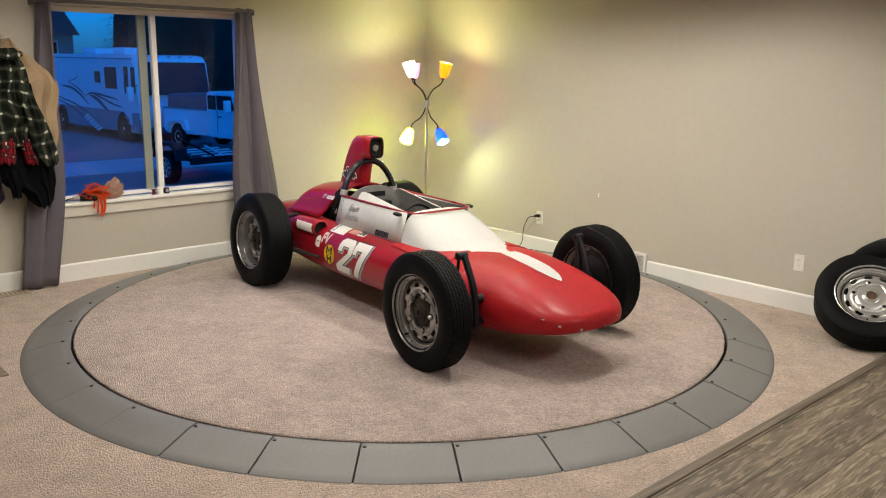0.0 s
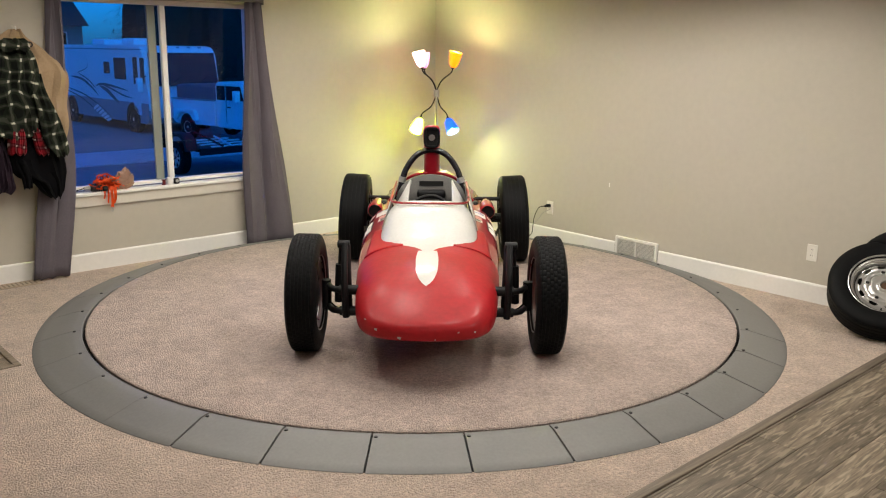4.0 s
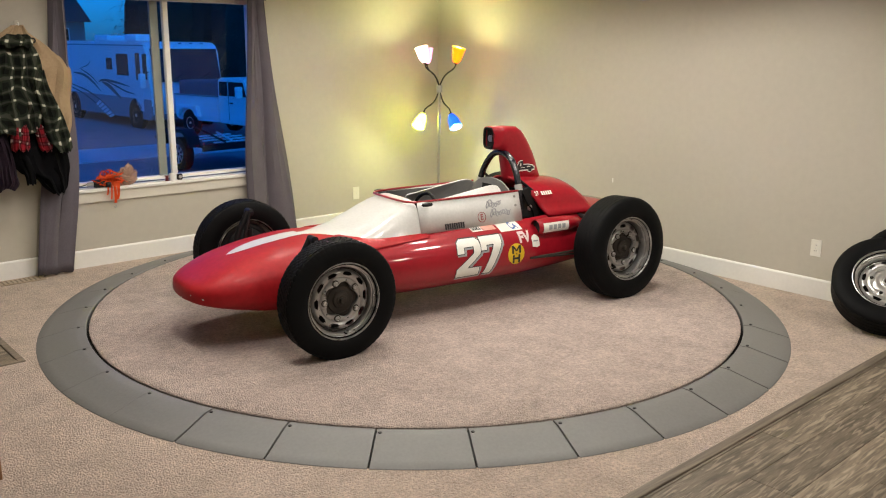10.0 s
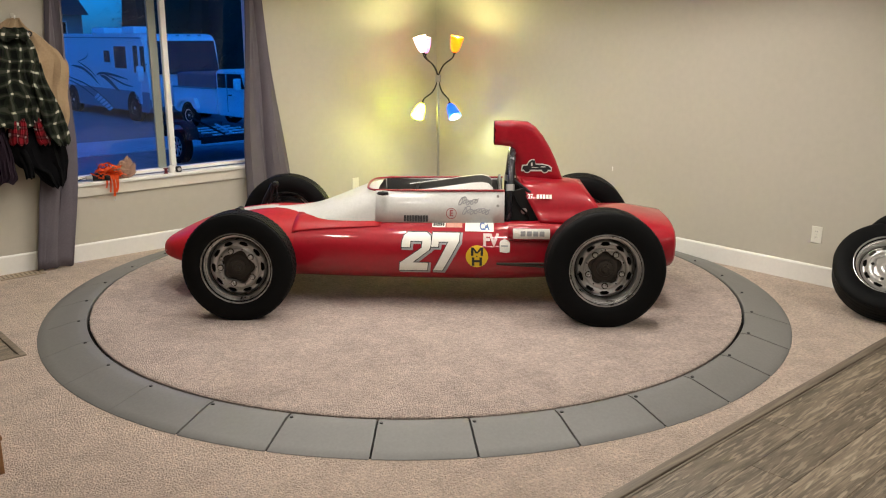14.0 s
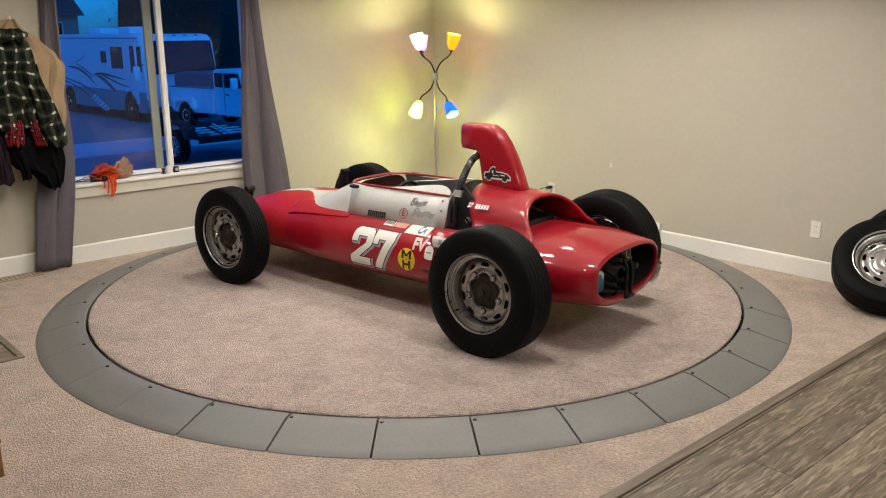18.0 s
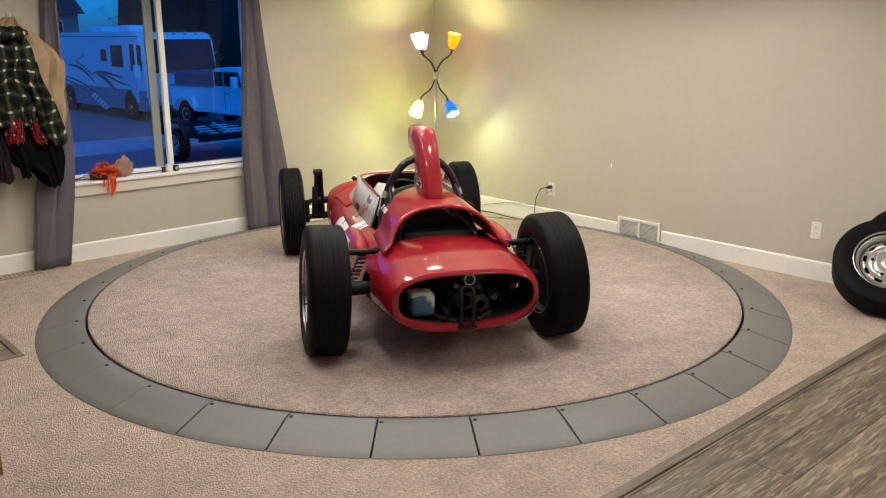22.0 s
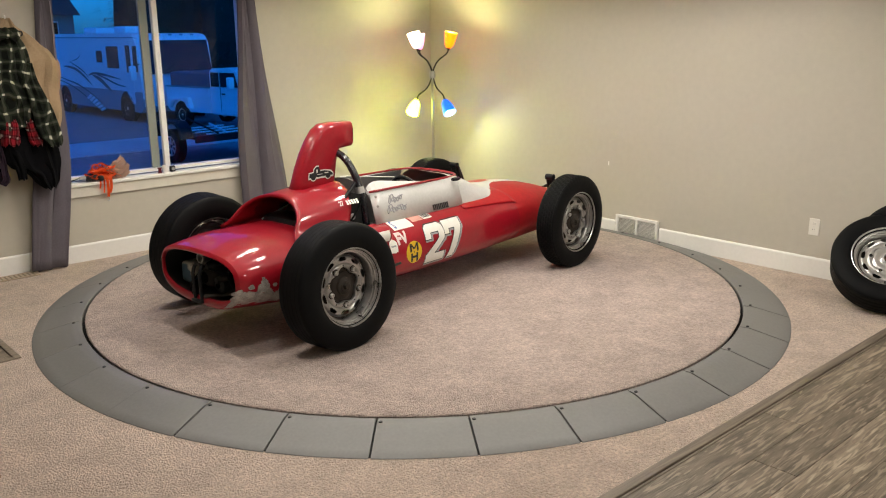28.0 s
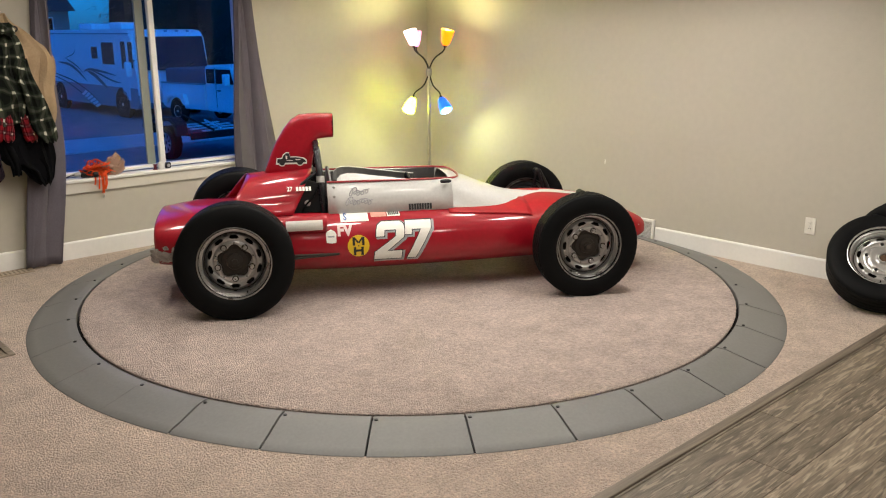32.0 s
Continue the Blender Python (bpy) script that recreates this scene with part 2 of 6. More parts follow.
def carpet_mat(name, color):
    """Looped pile: clumped tufts, worn patches and a fine speckle."""
    ma = bpy.data.materials.new(name)
    ma.use_nodes = True
    nt = ma.node_tree
    lk = nt.links.new
    b = nt.nodes["Principled BSDF"]
    b.inputs["Roughness"].default_value = 0.95
    b.inputs["Specular IOR Level"].default_value = 0.1
    b.inputs["Sheen Weight"].default_value = 0.15
    co = nt.nodes.new("ShaderNodeTexCoord")
    tuft = nt.nodes.new("ShaderNodeTexVoronoi")
    tuft.inputs["Scale"].default_value = 130
    lk(co.outputs["Object"], tuft.inputs["Vector"])
    speck = nt.nodes.new("ShaderNodeTexNoise")
    speck.inputs["Scale"].default_value, speck.inputs["Detail"].default_value, speck.inputs["Roughness"].default_value = 62, 6, 0.72
    lk(co.outputs["Object"], speck.inputs["Vector"])
    patch = nt.nodes.new("ShaderNodeTexNoise")
    patch.inputs["Scale"].default_value, patch.inputs["Detail"].default_value, patch.inputs["Roughness"].default_value = 6.5, 8, 0.75
    lk(co.outputs["Object"], patch.inputs["Vector"])
    ramp = nt.nodes.new("ShaderNodeValToRGB")
    ramp.color_ramp.elements[0].position, ramp.color_ramp.elements[1].position = 0.34, 0.66
    ramp.color_ramp.elements[0].color = (*[c * 0.69 for c in color], 1)
    ramp.color_ramp.elements[1].color = (*[min(1, c * 1.22) for c in color], 1)
    lk(speck.outputs["Fac"], ramp.inputs["Fac"])
    pr = nt.nodes.new("ShaderNodeMapRange")
    pr.inputs["From Min"].default_value, pr.inputs["From Max"].default_value = 0.3, 0.7
    pr.inputs["To Min"].default_value, pr.inputs["To Max"].default_value = 0.74, 1.16
    lk(patch.outputs["Fac"], pr.inputs["Value"])
    hsv = nt.nodes.new("ShaderNodeHueSaturation")
    lk(ramp.outputs["Color"], hsv.inputs["Color"])
    lk(pr.outputs["Result"], hsv.inputs["Value"])
    lk(hsv.outputs["Color"], b.inputs["Base Color"])
    mix = nt.nodes.new("ShaderNodeMath")
    mix.operation = "SUBTRACT"
    lk(speck.outputs["Fac"], mix.inputs[0])
    lk(tuft.outputs["Distance"], mix.inputs[1])
    bp = nt.nodes.new("ShaderNodeBump")
    bp.inputs["Strength"].default_value, bp.inputs["Distance"].default_value = 0.9, 0.012
    lk(mix.outputs[0], bp.inputs["Height"])
    lk(bp.outputs["Normal"], b.inputs["Normal"])
    return ma


def wood_mat(name, dark, light, grain=(1.6, 22, 8), pale=None):
    """Weathered plank: stretched grain with dark knots and pale scrapes, each plank its own shade."""
    ma = bpy.data.materials.new(name)
    ma.use_nodes = True
    nt = ma.node_tree
    lk = nt.links.new
    b = nt.nodes["Principled BSDF"]
    b.inputs["Roughness"].default_value = 0.45
    co = nt.nodes.new("ShaderNodeTexCoord")
    info = nt.nodes.new("ShaderNodeObjectInfo")
    mp = nt.nodes.new("ShaderNodeMapping")
    mp.inputs["Scale"].default_value = grain
    off = nt.nodes.new("ShaderNodeVectorMath")
    off.operation = "SCALE"
    off.inputs[0].default_value = (37, 19, 5)
    lk(info.outputs["Random"], off.inputs["Scale"])
    lk(off.outputs["Vector"], mp.inputs["Location"])
    lk(co.outputs["Object"], mp.inputs["Vector"])
    n1 = nt.nodes.new("ShaderNodeTexNoise")
    n1.inputs["Scale"].default_value, n1.inputs["Detail"].default_value, n1.inputs["Roughness"].default_value = 1.3, 9, 0.65
    n1.inputs["Distortion"].default_value = 0.6
    lk(mp.outputs["Vector"], n1.inputs["Vector"])
    ramp = nt.nodes.new("ShaderNodeValToRGB")
    ramp.color_ramp.elements[0].position, ramp.color_ramp.elements[1].position = 0.36, 0.66
    ramp.color_ramp.elements[0].color, ramp.color_ramp.elements[1].color = (*dark, 1), (*light, 1)
    lk(n1.outputs["Fac"], ramp.inputs["Fac"])
    wood = ramp.outputs["Color"]
    if pale:
        # short pale scrapes and a fine grain along the plank
        for stretch, scale, lo, hi, tone, most in (((5.0, 42, 8), 1.35, 0.52, 0.60, pale, 0.66), ((4.6, 58, 8), 1.2, 0.53, 0.62, dark, 0.85), ((4, 130, 8), 1.5, 0.52, 0.75, pale, 0.35)):
            m2 = nt.nodes.new("ShaderNodeMapping")
            m2.inputs["Scale"].default_value = stretch
            lk(off.outputs["Vector"], m2.inputs["Location"])
            lk(co.outputs["Object"], m2.inputs["Vector"])
            nz = nt.nodes.new("ShaderNodeTexNoise")
            nz.inputs["Scale"].default_value, nz.inputs["Detail"].default_value, nz.inputs["Distortion"].default_value = scale, 6, 0.8
            lk(m2.outputs["Vector"], nz.inputs["Vector"])
            cut = nt.nodes.new("ShaderNodeMapRange")
            cut.inputs["From Min"].default_value, cut.inputs["From Max"].default_value, cut.inputs["To Max"].default_value = lo, hi, most
            lk(nz.outputs["Fac"], cut.inputs["Value"])
            mx = nt.nodes.new("ShaderNodeMix")
            mx.data_type = "RGBA"
            lk(cut.outputs["Result"], mx.inputs["Factor"])
            lk(wood, mx.inputs["A"])
            mx.inputs["B"].default_value = (*tone, 1)
            wood = mx.outputs["Result"]
    pr = nt.nodes.new("ShaderNodeMapRange")
    pr.inputs["To Min"].default_value, pr.inputs["To Max"].default_value = 0.8, 1.15
    lk(info.outputs["Random"], pr.inputs["Value"])
    hsv = nt.nodes.new("ShaderNodeHueSaturation")
    lk(wood, hsv.inputs["Color"])
    lk(pr.outputs["Result"], hsv.inputs["Value"])
    lk(hsv.outputs["Color"], b.inputs["Base Color"])
    bp = nt.nodes.new("ShaderNodeBump")
    bp.inputs["Strength"].default_value, bp.inputs["Distance"].default_value = 0.25, 0.004
    lk(n1.outputs["Fac"], bp.inputs["Height"])
    lk(bp.outputs["Normal"], b.inputs["Normal"])
    return ma


M_WALL = mat("wall_paint", (0.480, 0.444, 0.372), 0.75, vary=0.04, scale=1.5, bump=0.12, bump_scale=180)
M_CEIL = mat("ceiling_paint", (0.78, 0.77, 0.74), 0.9, vary=0.03, bump=0.3, bump_scale=90)
M_TRIM = mat("trim_paint", (0.78, 0.76, 0.72), 0.4, vary=0.04, scale=3)
M_CARPET = carpet_mat("carpet", (0.608, 0.486, 0.402))
M_DISC = carpet_mat("disc_carpet", (0.562, 0.452, 0.398))
M_PLANK = wood_mat("plank", (0.094, 0.073, 0.052), (0.275, 0.220, 0.160), (2.0, 18, 7), (0.42, 0.345, 0.255))
M_RAMP = mat("ramp_grey", (0.172, 0.168, 0.162), 0.5, vary=0.10, scale=5, bump=0.05, bump_scale=40)
M_BLACK = mat("black_metal", (0.005, 0.005, 0.006), 0.5, vary=0.3, scale=12, specular=0.3)
M_GAP = mat("black_gap", (0.004, 0.004, 0.004), 0.9, vary=0)
M_RED = mat("red_paint", (0.31, 0.0052, 0.015), 0.42, specular=0.2, vary=0.14, scale=3.0, coat=0.8, bump=0.03, bump_scale=12, rough_vary=0.12, coat_rough=0.075)
M_RED_D = mat("dark_red_paint", (0.28, 0.012, 0.018), 0.3, vary=0.1, scale=4, coat=0.3)
M_WHITE = mat("white_paint", (0.555, 0.55, 0.525), 0.5, vary=0.09, scale=5, coat=0.45, coat_rough=0.12)
M_ALU = mat("aluminium", (0.50, 0.49, 0.47), 0.45, metal=0.7, vary=0.12, scale=14)
M_GREY = mat("grey_panel", (0.32, 0.31, 0.29), 0.5, vary=0.15, scale=10)
M_RUBBER = mat("rubber", (0.0034, 0.0036, 0.0040), 0.60, vary=0.3, scale=18, bump=0.08, bump_scale=220, specular=0.12)
M_RIM = mat("silver_rim", (0.40, 0.398, 0.392), 0.30, metal=0.94, vary=0.26, scale=18)
M_DRUM = mat("rusty_drum", (0.030, 0.023, 0.017), 0.7, metal=0.3, vary=0.4, scale=30)
M_BOLTHEAD = mat("bolt_head", (0.52, 0.515, 0.50), 0.30, metal=0.85, vary=0.25, scale=60)
M_STEEL = mat("steel", (0.5, 0.5, 0.5), 0.3, metal=1.0, vary=0.1)
M_YELLOW = mat("yellow_decal", (0.75, 0.48, 0.02), 0.4, vary=0.05)
M_DECAL = mat("white_decal", (0.78, 0.76, 0.70), 0.45, vary=0.10, scale=20)
M_BLKDECAL = mat("black_decal", (0.012, 0.012, 0.014), 0.45, vary=0)
M_GREYDECAL = mat("grey_decal", (0.33, 0.33, 0.34), 0.45, vary=0.1)
M_CLOTH = mat("curtain_cloth", (0.128, 0.113, 0.130), 0.9, vary=0.12, scale=8, bump=0.25, bump_scale=350, specular=0.2)
M_VINYL = mat("window_vinyl", (0.75, 0.74, 0.70), 0.4, vary=0.04)
M_SCREENFRAME = mat("screen_frame", (0.24, 0.26, 0.22), 0.5, vary=0.08)
M_PLATE = mat("ivory_plate", (0.74, 0.71, 0.64), 0.4, vary=0.03)
M_CHROME = mat("bright_rim", (0.56, 0.555, 0.54), 0.32, metal=0.82, vary=0.10, scale=10)
M_RUST = mat("rusty_bore", (0.10, 0.055, 0.028), 0.8, metal=0.3, vary=0.4, scale=40)

# ---- the room ----
def slab(name, x0, x1, y0, y1, z0, z1, material, label="", category="", bevel=0.0):
    ob = part(name, box(x0, x1, y0, y1, z0, z1, bevel), material, smooth=False)
    return tagged(ob, label, category, kind="structure")


WIN_X0, WIN_X1, WIN_Z0, WIN_Z1 = -1.43, 0.16, 0.578, 2.0
T = 0.16
wall_n = bmesh.new()
for x0, x1, z0, z1 in ((WALL_W, WIN_X0, 0, CEIL), (WIN_X1, WALL_E + T, 0, CEIL), (WIN_X0, WIN_X1, 0, WIN_Z0), (WIN_X0, WIN_X1, WIN_Z1, CEIL)):
    box(x0, x1, WALL_N, WALL_N + T, z0, z1, bm=wall_n)
tagged(part("wall_north", wall_n, M_WALL, smooth=False), "greige painted wall with a window opening", "wall", kind="structure")
slab("wall_east", WALL_E, WALL_E + T, WALL_S - T, WALL_N, 0, CEIL, M_WALL, "plain greige painted wall", "wall")
slab("wall_west", WALL_W - T, WALL_W, WALL_S - T, WALL_N + T, 0, CEIL, M_WALL, "plain greige painted wall", "wall")
slab("wall_south", WALL_W, WALL_E, WALL_S - T, WALL_S, 0, CEIL, M_WALL, "plain greige painted wall", "wall")
slab("ceiling", WALL_W - T, WALL_E + T, WALL_S - T, WALL_N + T, CEIL, CEIL + 0.12, M_CEIL, "white textured ceiling", "ceiling")
slab("floor", -2.31, WALL_E, WOOD_Y + 0.06, WALL_N, -0.10, 0.0, M_CARPET, "beige looped pile carpet", "floor")
slab("floor_entry_carpet", WALL_W, -2.31, WOOD_Y + 0.06, 0.50, -0.10, 0.0, M_CARPET, "beige looped pile carpet", "floor")

# wooden floor planks beyond the carpet and by the entry
wood = slab("floor_wood", WALL_W, WALL_E, WALL_S, WOOD_Y, -0.10, -0.012, M_GAP, "grey-brown weathered plank floor", "floor")
entry = slab("floor_entry", WALL_W, -2.345, 0.535, WALL_N, -0.10, -0.012, M_GAP, "grey-brown weathered plank floor by the entry", "floor")
PW, PL = 0.178, 1.22


def plank_mesh(length):
    me = bpy.data.meshes.new("plank")
    bm = box(-length / 2 + 0.001, length / 2 - 0.001, -PW / 2 + 0.0006, PW / 2 - 0.0006, -0.012, 0, 0.0014, 1)
    bm.to_mesh(me)
    bm.free()
    me.materials.append(M_PLANK)
    return me


FULL = plank_mesh(PL)


def lay_planks(parent, x0, x1, y0, y1, step):
    """Rows of planks from y0 towards y1, staggered, cut at the ends."""
    rows = int(abs(y1 - y0) / PW)
    for i in range(rows + 1):
        y = y0 + (PW * (i + 0.5)) * (1 if y1 > y0 else -1)
        if abs(y - y0) + PW / 2 > abs(y1 - y0) + 0.1:
            break
        x = x0 - (i * step) % PL
        while x < x1 - 0.02:
            a, b = max(x, x0), min(x + PL, x1)
            if b - a > 0.03:
                ob = new("plank", FULL if b - a > PL - 0.001 else plank_mesh(b - a))
                ob.matrix_basis = pose((a + b) / 2, y, 0.0)
                ob.parent = parent
            x += PL


lay_planks(wood, WALL_W, WALL_E - 0.016, WOOD_Y - 0.001, WALL_S, 0.43)
lay_planks(entry, WALL_W, -2.346, 0.536, WALL_N, 0.37)

# transition strip between carpet and planks, edging the entry too
strip = bmesh.new()
box(-4.4, WALL_E - 0.016, WOOD_Y + 0.010, WOOD_Y + 0.058, -0.02, 0.011, 0.005, bm=strip)
box(-4.4, WALL_E - 0.016, WOOD_Y - 0.002, WOOD_Y + 0.009, -0.02, 0.003, 0.002, bm=strip)
tagged(part("trim_transition", strip, wood_mat("strip", (0.13, 0.10, 0.075), (0.27, 0.22, 0.165), (1.6, 30, 8)), smooth=False), "brown wooden transition strip along the carpet edge", "trim", kind="structure")
strip = bmesh.new()
box(-2.345, -2.31, 0.50, WALL_N - 0.016, -0.02, 0.008, 0.003, bm=strip)
box(-4.4, -2.346, 0.50, 0.535, -0.02, 0.008, 0.003, bm=strip)
tagged(part("trim_entry", strip, bpy.data.materials["strip"], smooth=False), "brown wooden transition strip by the entry", "trim", kind="structure")

# baseboards, 13 cm, with the floor register cut in
BB = 0.133


def baseboard(name, a, b, wall):
    bm = bmesh.new()
    prof = [(0, 0), (0.014, 0), (0.014, BB - 0.012), (0.010, BB - 0.004), (0.004, BB), (0, BB)]
    rows = []
    for s in (a, b):
        rows.append([(s, WALL_N - d, z) if wall == "n" else (WALL_E - d, s, z) for d, z in prof])
    grid(rows, close_v=True, bm=bm)
    for r in (0, 1):
        bm.verts.ensure_lookup_table()
    return tagged(part(name, bm, M_TRIM, smooth=False), "white painted baseboard", "baseboard", kind="structure")


baseboard("baseboard_north", WALL_W, WALL_E, "n")
baseboard("baseboard_east_1", WALL_N - 0.014, -0.018, "e")
baseboard("baseboard_east_2", -0.440, WALL_S, "e")

# ---- window ----
GLASS_Y = WALL_N + 0.10
M_GLASS = bpy.data.materials.new("window_glass")
M_GLASS.use_nodes = True
g = M_GLASS.node_tree
g.nodes.clear()
o_ = g.nodes.new("ShaderNodeOutputMaterial")
mixs = g.nodes.new("ShaderNodeMixShader")
tr_ = g.nodes.new("ShaderNodeBsdfTransparent")
gl_ = g.nodes.new("ShaderNodeBsdfGlossy")
gl_.inputs["Roughness"].default_value = 0.02
fr_ = g.nodes.new("ShaderNodeFresnel")
fr_.inputs["IOR"].default_value = 1.30
g.links.new(fr_.outputs[0], mixs.inputs[0])
g.links.new(tr_.outputs[0], mixs.inputs[1])
g.links.new(gl_.outputs[0], mixs.inputs[2])
g.links.new(mixs.outputs[0], o_.inputs[0])

window = thing("window_1", pose(0, 0, 0), "white vinyl sliding window with a pale sill, dusk outside", "window", kind="structure")
fr = bmesh.new()
F = 0.035
y0, y1 = GLASS_Y - 0.03, GLASS_Y + 0.05
box(WIN_X0, WIN_X0 + F, y0, y1, WIN_Z0 + 0.02, WIN_Z1, 0.004, bm=fr)
box(WIN_X1 - F, WIN_X1, y0, y1, WIN_Z0 + 0.02, WIN_Z1, 0.004, bm=fr)
box(WIN_X0 + F, WIN_X1 - F, y0, y1, WIN_Z1 - F, WIN_Z1, 0.004, bm=fr)
box(WIN_X0 + F, WIN_X1 - F, y0, y1, WIN_Z0 + 0.02, WIN_Z0 + 0.045, 0.004, bm=fr)
part("window_frame", fr, M_VINYL, window, smooth=False)
part("sash_stile", box(-0.615, -0.572, GLASS_Y - 0.035, GLASS_Y + 0.01, WIN_Z0 + 0.045, WIN_Z1 - F, 0.005), M_VINYL, window, "white sash stile", smooth=False)
part("screen_stile", box(-0.70, -0.635, GLASS_Y + 0.012, GLASS_Y + 0.04, WIN_Z0 + 0.045, WIN_Z1 - F, 0.004), M_SCREENFRAME, window, "grey-green screen stile", smooth=False)
for a, b, yy in ((WIN_X0 + F, -0.60, 0.022), (-0.59, WIN_X1 - F, 0.0)):
    pane = part("pane", box(a, b, GLASS_Y + yy, GLASS_Y + yy + 0.004, WIN_Z0 + 0.045, WIN_Z1 - F), M_GLASS, window, smooth=False)
    pane.visible_shadow = False
M_MESH = bpy.data.materials.new("insect_screen")
M_MESH.use_nodes = True
sn = M_MESH.node_tree
clear_ = sn.nodes.new("ShaderNodeBsdfTransparent")
veil = sn.nodes.new("ShaderNodeMixShader")
veil.inputs[0].default_value = 0.03
sn.nodes["Principled BSDF"].inputs["Base Color"].default_value, sn.nodes["Principled BSDF"].inputs["Roughness"].default_value = (0.25, 0.26, 0.27, 1), 0.9
sn.links.new(clear_.outputs[0], veil.inputs[1])
sn.links.new(sn.nodes["Principled BSDF"].outputs[0], veil.inputs[2])
sn.links.new(veil.outputs[0], sn.nodes["Material Output"].inputs[0])
part("insect_screen", box(WIN_X0 + F, -0.70, GLASS_Y + 0.034, GLASS_Y + 0.0345, WIN_Z0 + 0.045, WIN_Z1 - F), M_MESH, window, "fine grey insect screen", smooth=False)
sill = bmesh.new()
box(WIN_X0 - 0.03, WIN_X1 + 0.03, WALL_N - 0.035, WALL_N - 0.0, WIN_Z0 - 0.012, WIN_Z0 + 0.012, 0.005, bm=sill)
box(WIN_X0, WIN_X1, WALL_N - 0.002, GLASS_Y - 0.028, WIN_Z0 - 0.008, WIN_Z0 + 0.0118, bm=sill)
part("window_sill", sill, M_TRIM, window, smooth=False)
part("apron", box(WIN_X0 - 0.02, WIN_X1 + 0.02, WALL_N - 0.018, WALL_N - 0.001, WIN_Z0 - 0.092, WIN_Z0 - 0.0125, 0.004), mat("apron_paint", (0.62, 0.58, 0.50), 0.5, vary=0.05), window, "cream painted apron", smooth=False)

# ---- turntable ----
surround = thing("turntable_surround", pose(0, 0, 0), "ring of grey ramp panels round the turntable", "ramp ring", kind="structure")
N_PANEL, A0 = 33, -135.15


def ring_z(r):
    if r <= RING_BEND:
        return DISC_Z - 0.004
    t = (r - RING_BEND) / (RING_OUT - RING_BEND)
    return DISC_Z - 0.004 + (0.0035 - DISC_Z + 0.004) * (t * (0.75 + 0.25 * min(1, t * 3)))


def panel(k):
    gaps = [0.0021 if (A0 + 360 / N_PANEL * q) % 360 < 302 and (A0 + 360 / N_PANEL * q) % 360 > 195 else 0.0004 for q in (k, k + 1)]
    a0 = radians(A0 + 360 / N_PANEL * k) + gaps[0]
    a1 = radians(A0 + 360 / N_PANEL * (k + 1)) - gaps[1]
    top, low = [], []
    for i in range(9):
        a = a0 + (a1 - a0) * i / 8
        c, s = math.cos(a), math.sin(a)
        rmax = RING_OUT
        if c > 0.1:
            rmax = min(rmax, (WALL_E - 0.016) / c)
        if s > 0.1:
            rmax = min(rmax, (WALL_N - 0.016) / s)
        rs = [RING_IN, RING_IN + 0.004, RING_BEND - 0.006, RING_BEND + 0.012] + [RING_BEND + 0.012 + (rmax - RING_BEND - 0.012) * q for q in (0.25, 0.5, 0.75, 0.985, 1.0)]
        zs = [ring_z(r) for r in rs]
        zs[0] -= 0.004
        zs[-1] -= 0.002
        top.append([(r * c, r * s, z) for r, z in zip(rs, zs)])
        low.append([(r * c, r * s, 0.001) for r in (rs[0], rs[-1])])
    bm = grid(top)
    grid([[t[0], l[0]] for t, l in zip(top, low)], bm=bm)
    grid([[t[-1], l[1]] for t, l in zip(top, low)], bm=bm)
    for e in (0, -1):
        cap(bm, [bm.verts.new(p) for p in top[e] + [low[e][1], low[e][0]]])
    ob = part("panel", bm, M_RAMP, surround)
    ob.data.set_sharp_from_angle(angle=radians(35))


M_BOLT = mat("dark_bolt", (0.02, 0.02, 0.02), 0.5, vary=0)
bolt_me = bpy.data.meshes.new("bolt")
bm = lathe([(0.0, 0.0085), (0.004, 0.0085), (0.0055, 0.006), (0.0055, 0.0001)], 10, "z")
bm.to_mesh(bolt_me)
bm.free()
bolt_me.materials.append(M_BOLT)
for k in range(N_PANEL):
    panel(k)
    a = radians(A0 + 360 / N_PANEL * k + 0.52)
    ob = new("bolt", bolt_me)
    ob.parent = surround
    ob.matrix_basis = pose(2.087 * math.cos(a), 2.087 * math.sin(a), DISC_Z - 0.004)
# black ring under the panels puts shade into their gaps
base = lathe([(0.001, 1.86), (0.012, 1.86), (0.012, 2.05), (0.004, 2.08), (0.004, 2.300), (0.001, 2.300)], 96, "z")
tagged(part("gap_shade_ring", base, M_GAP, smooth=False), "black ring that shades the gaps round the turntable", "turntable base", kind="structure")

turntable = thing("turntable", pose(0, 0, 0), "round turntable covered in beige looped carpet", "turntable")
top = [(0.020, 0.02), (0.020, DISC_R - 0.012), (DISC_Z - 0.016, DISC_R - 0.004), (DISC_Z - 0.008, DISC_R), (DISC_Z - 0.003, DISC_R - 0.003), (DISC_Z, DISC_R - 0.012), (DISC_Z, 1.4), (DISC_Z, 0.7), (DISC_Z, 0.02)]
rag = random.Random(5)
fray = [rag.uniform(-0.0022, 0.0012) for _ in range(480)]
bm = lathe(top, 480, "z", wobble=lambda i, k: fray[i] if 2 <= k <= 4 else 0.0)
part("carpet_disc", bm, M_DISC, turntable)
# black band darkens the gap beside the disc, standing for its shade
part("gap_shade_band", lathe([(0.022, DISC_R - 0.004), (0.022, DISC_R + 0.004), (DISC_Z - 0.026, DISC_R + 0.006), (DISC_Z - 0.024, DISC_R + 0.002), (DISC_Z - 0.026, DISC_R - 0.006)], 160, "z"), M_GAP, turntable, "black band that shades the gap at the disc edge")

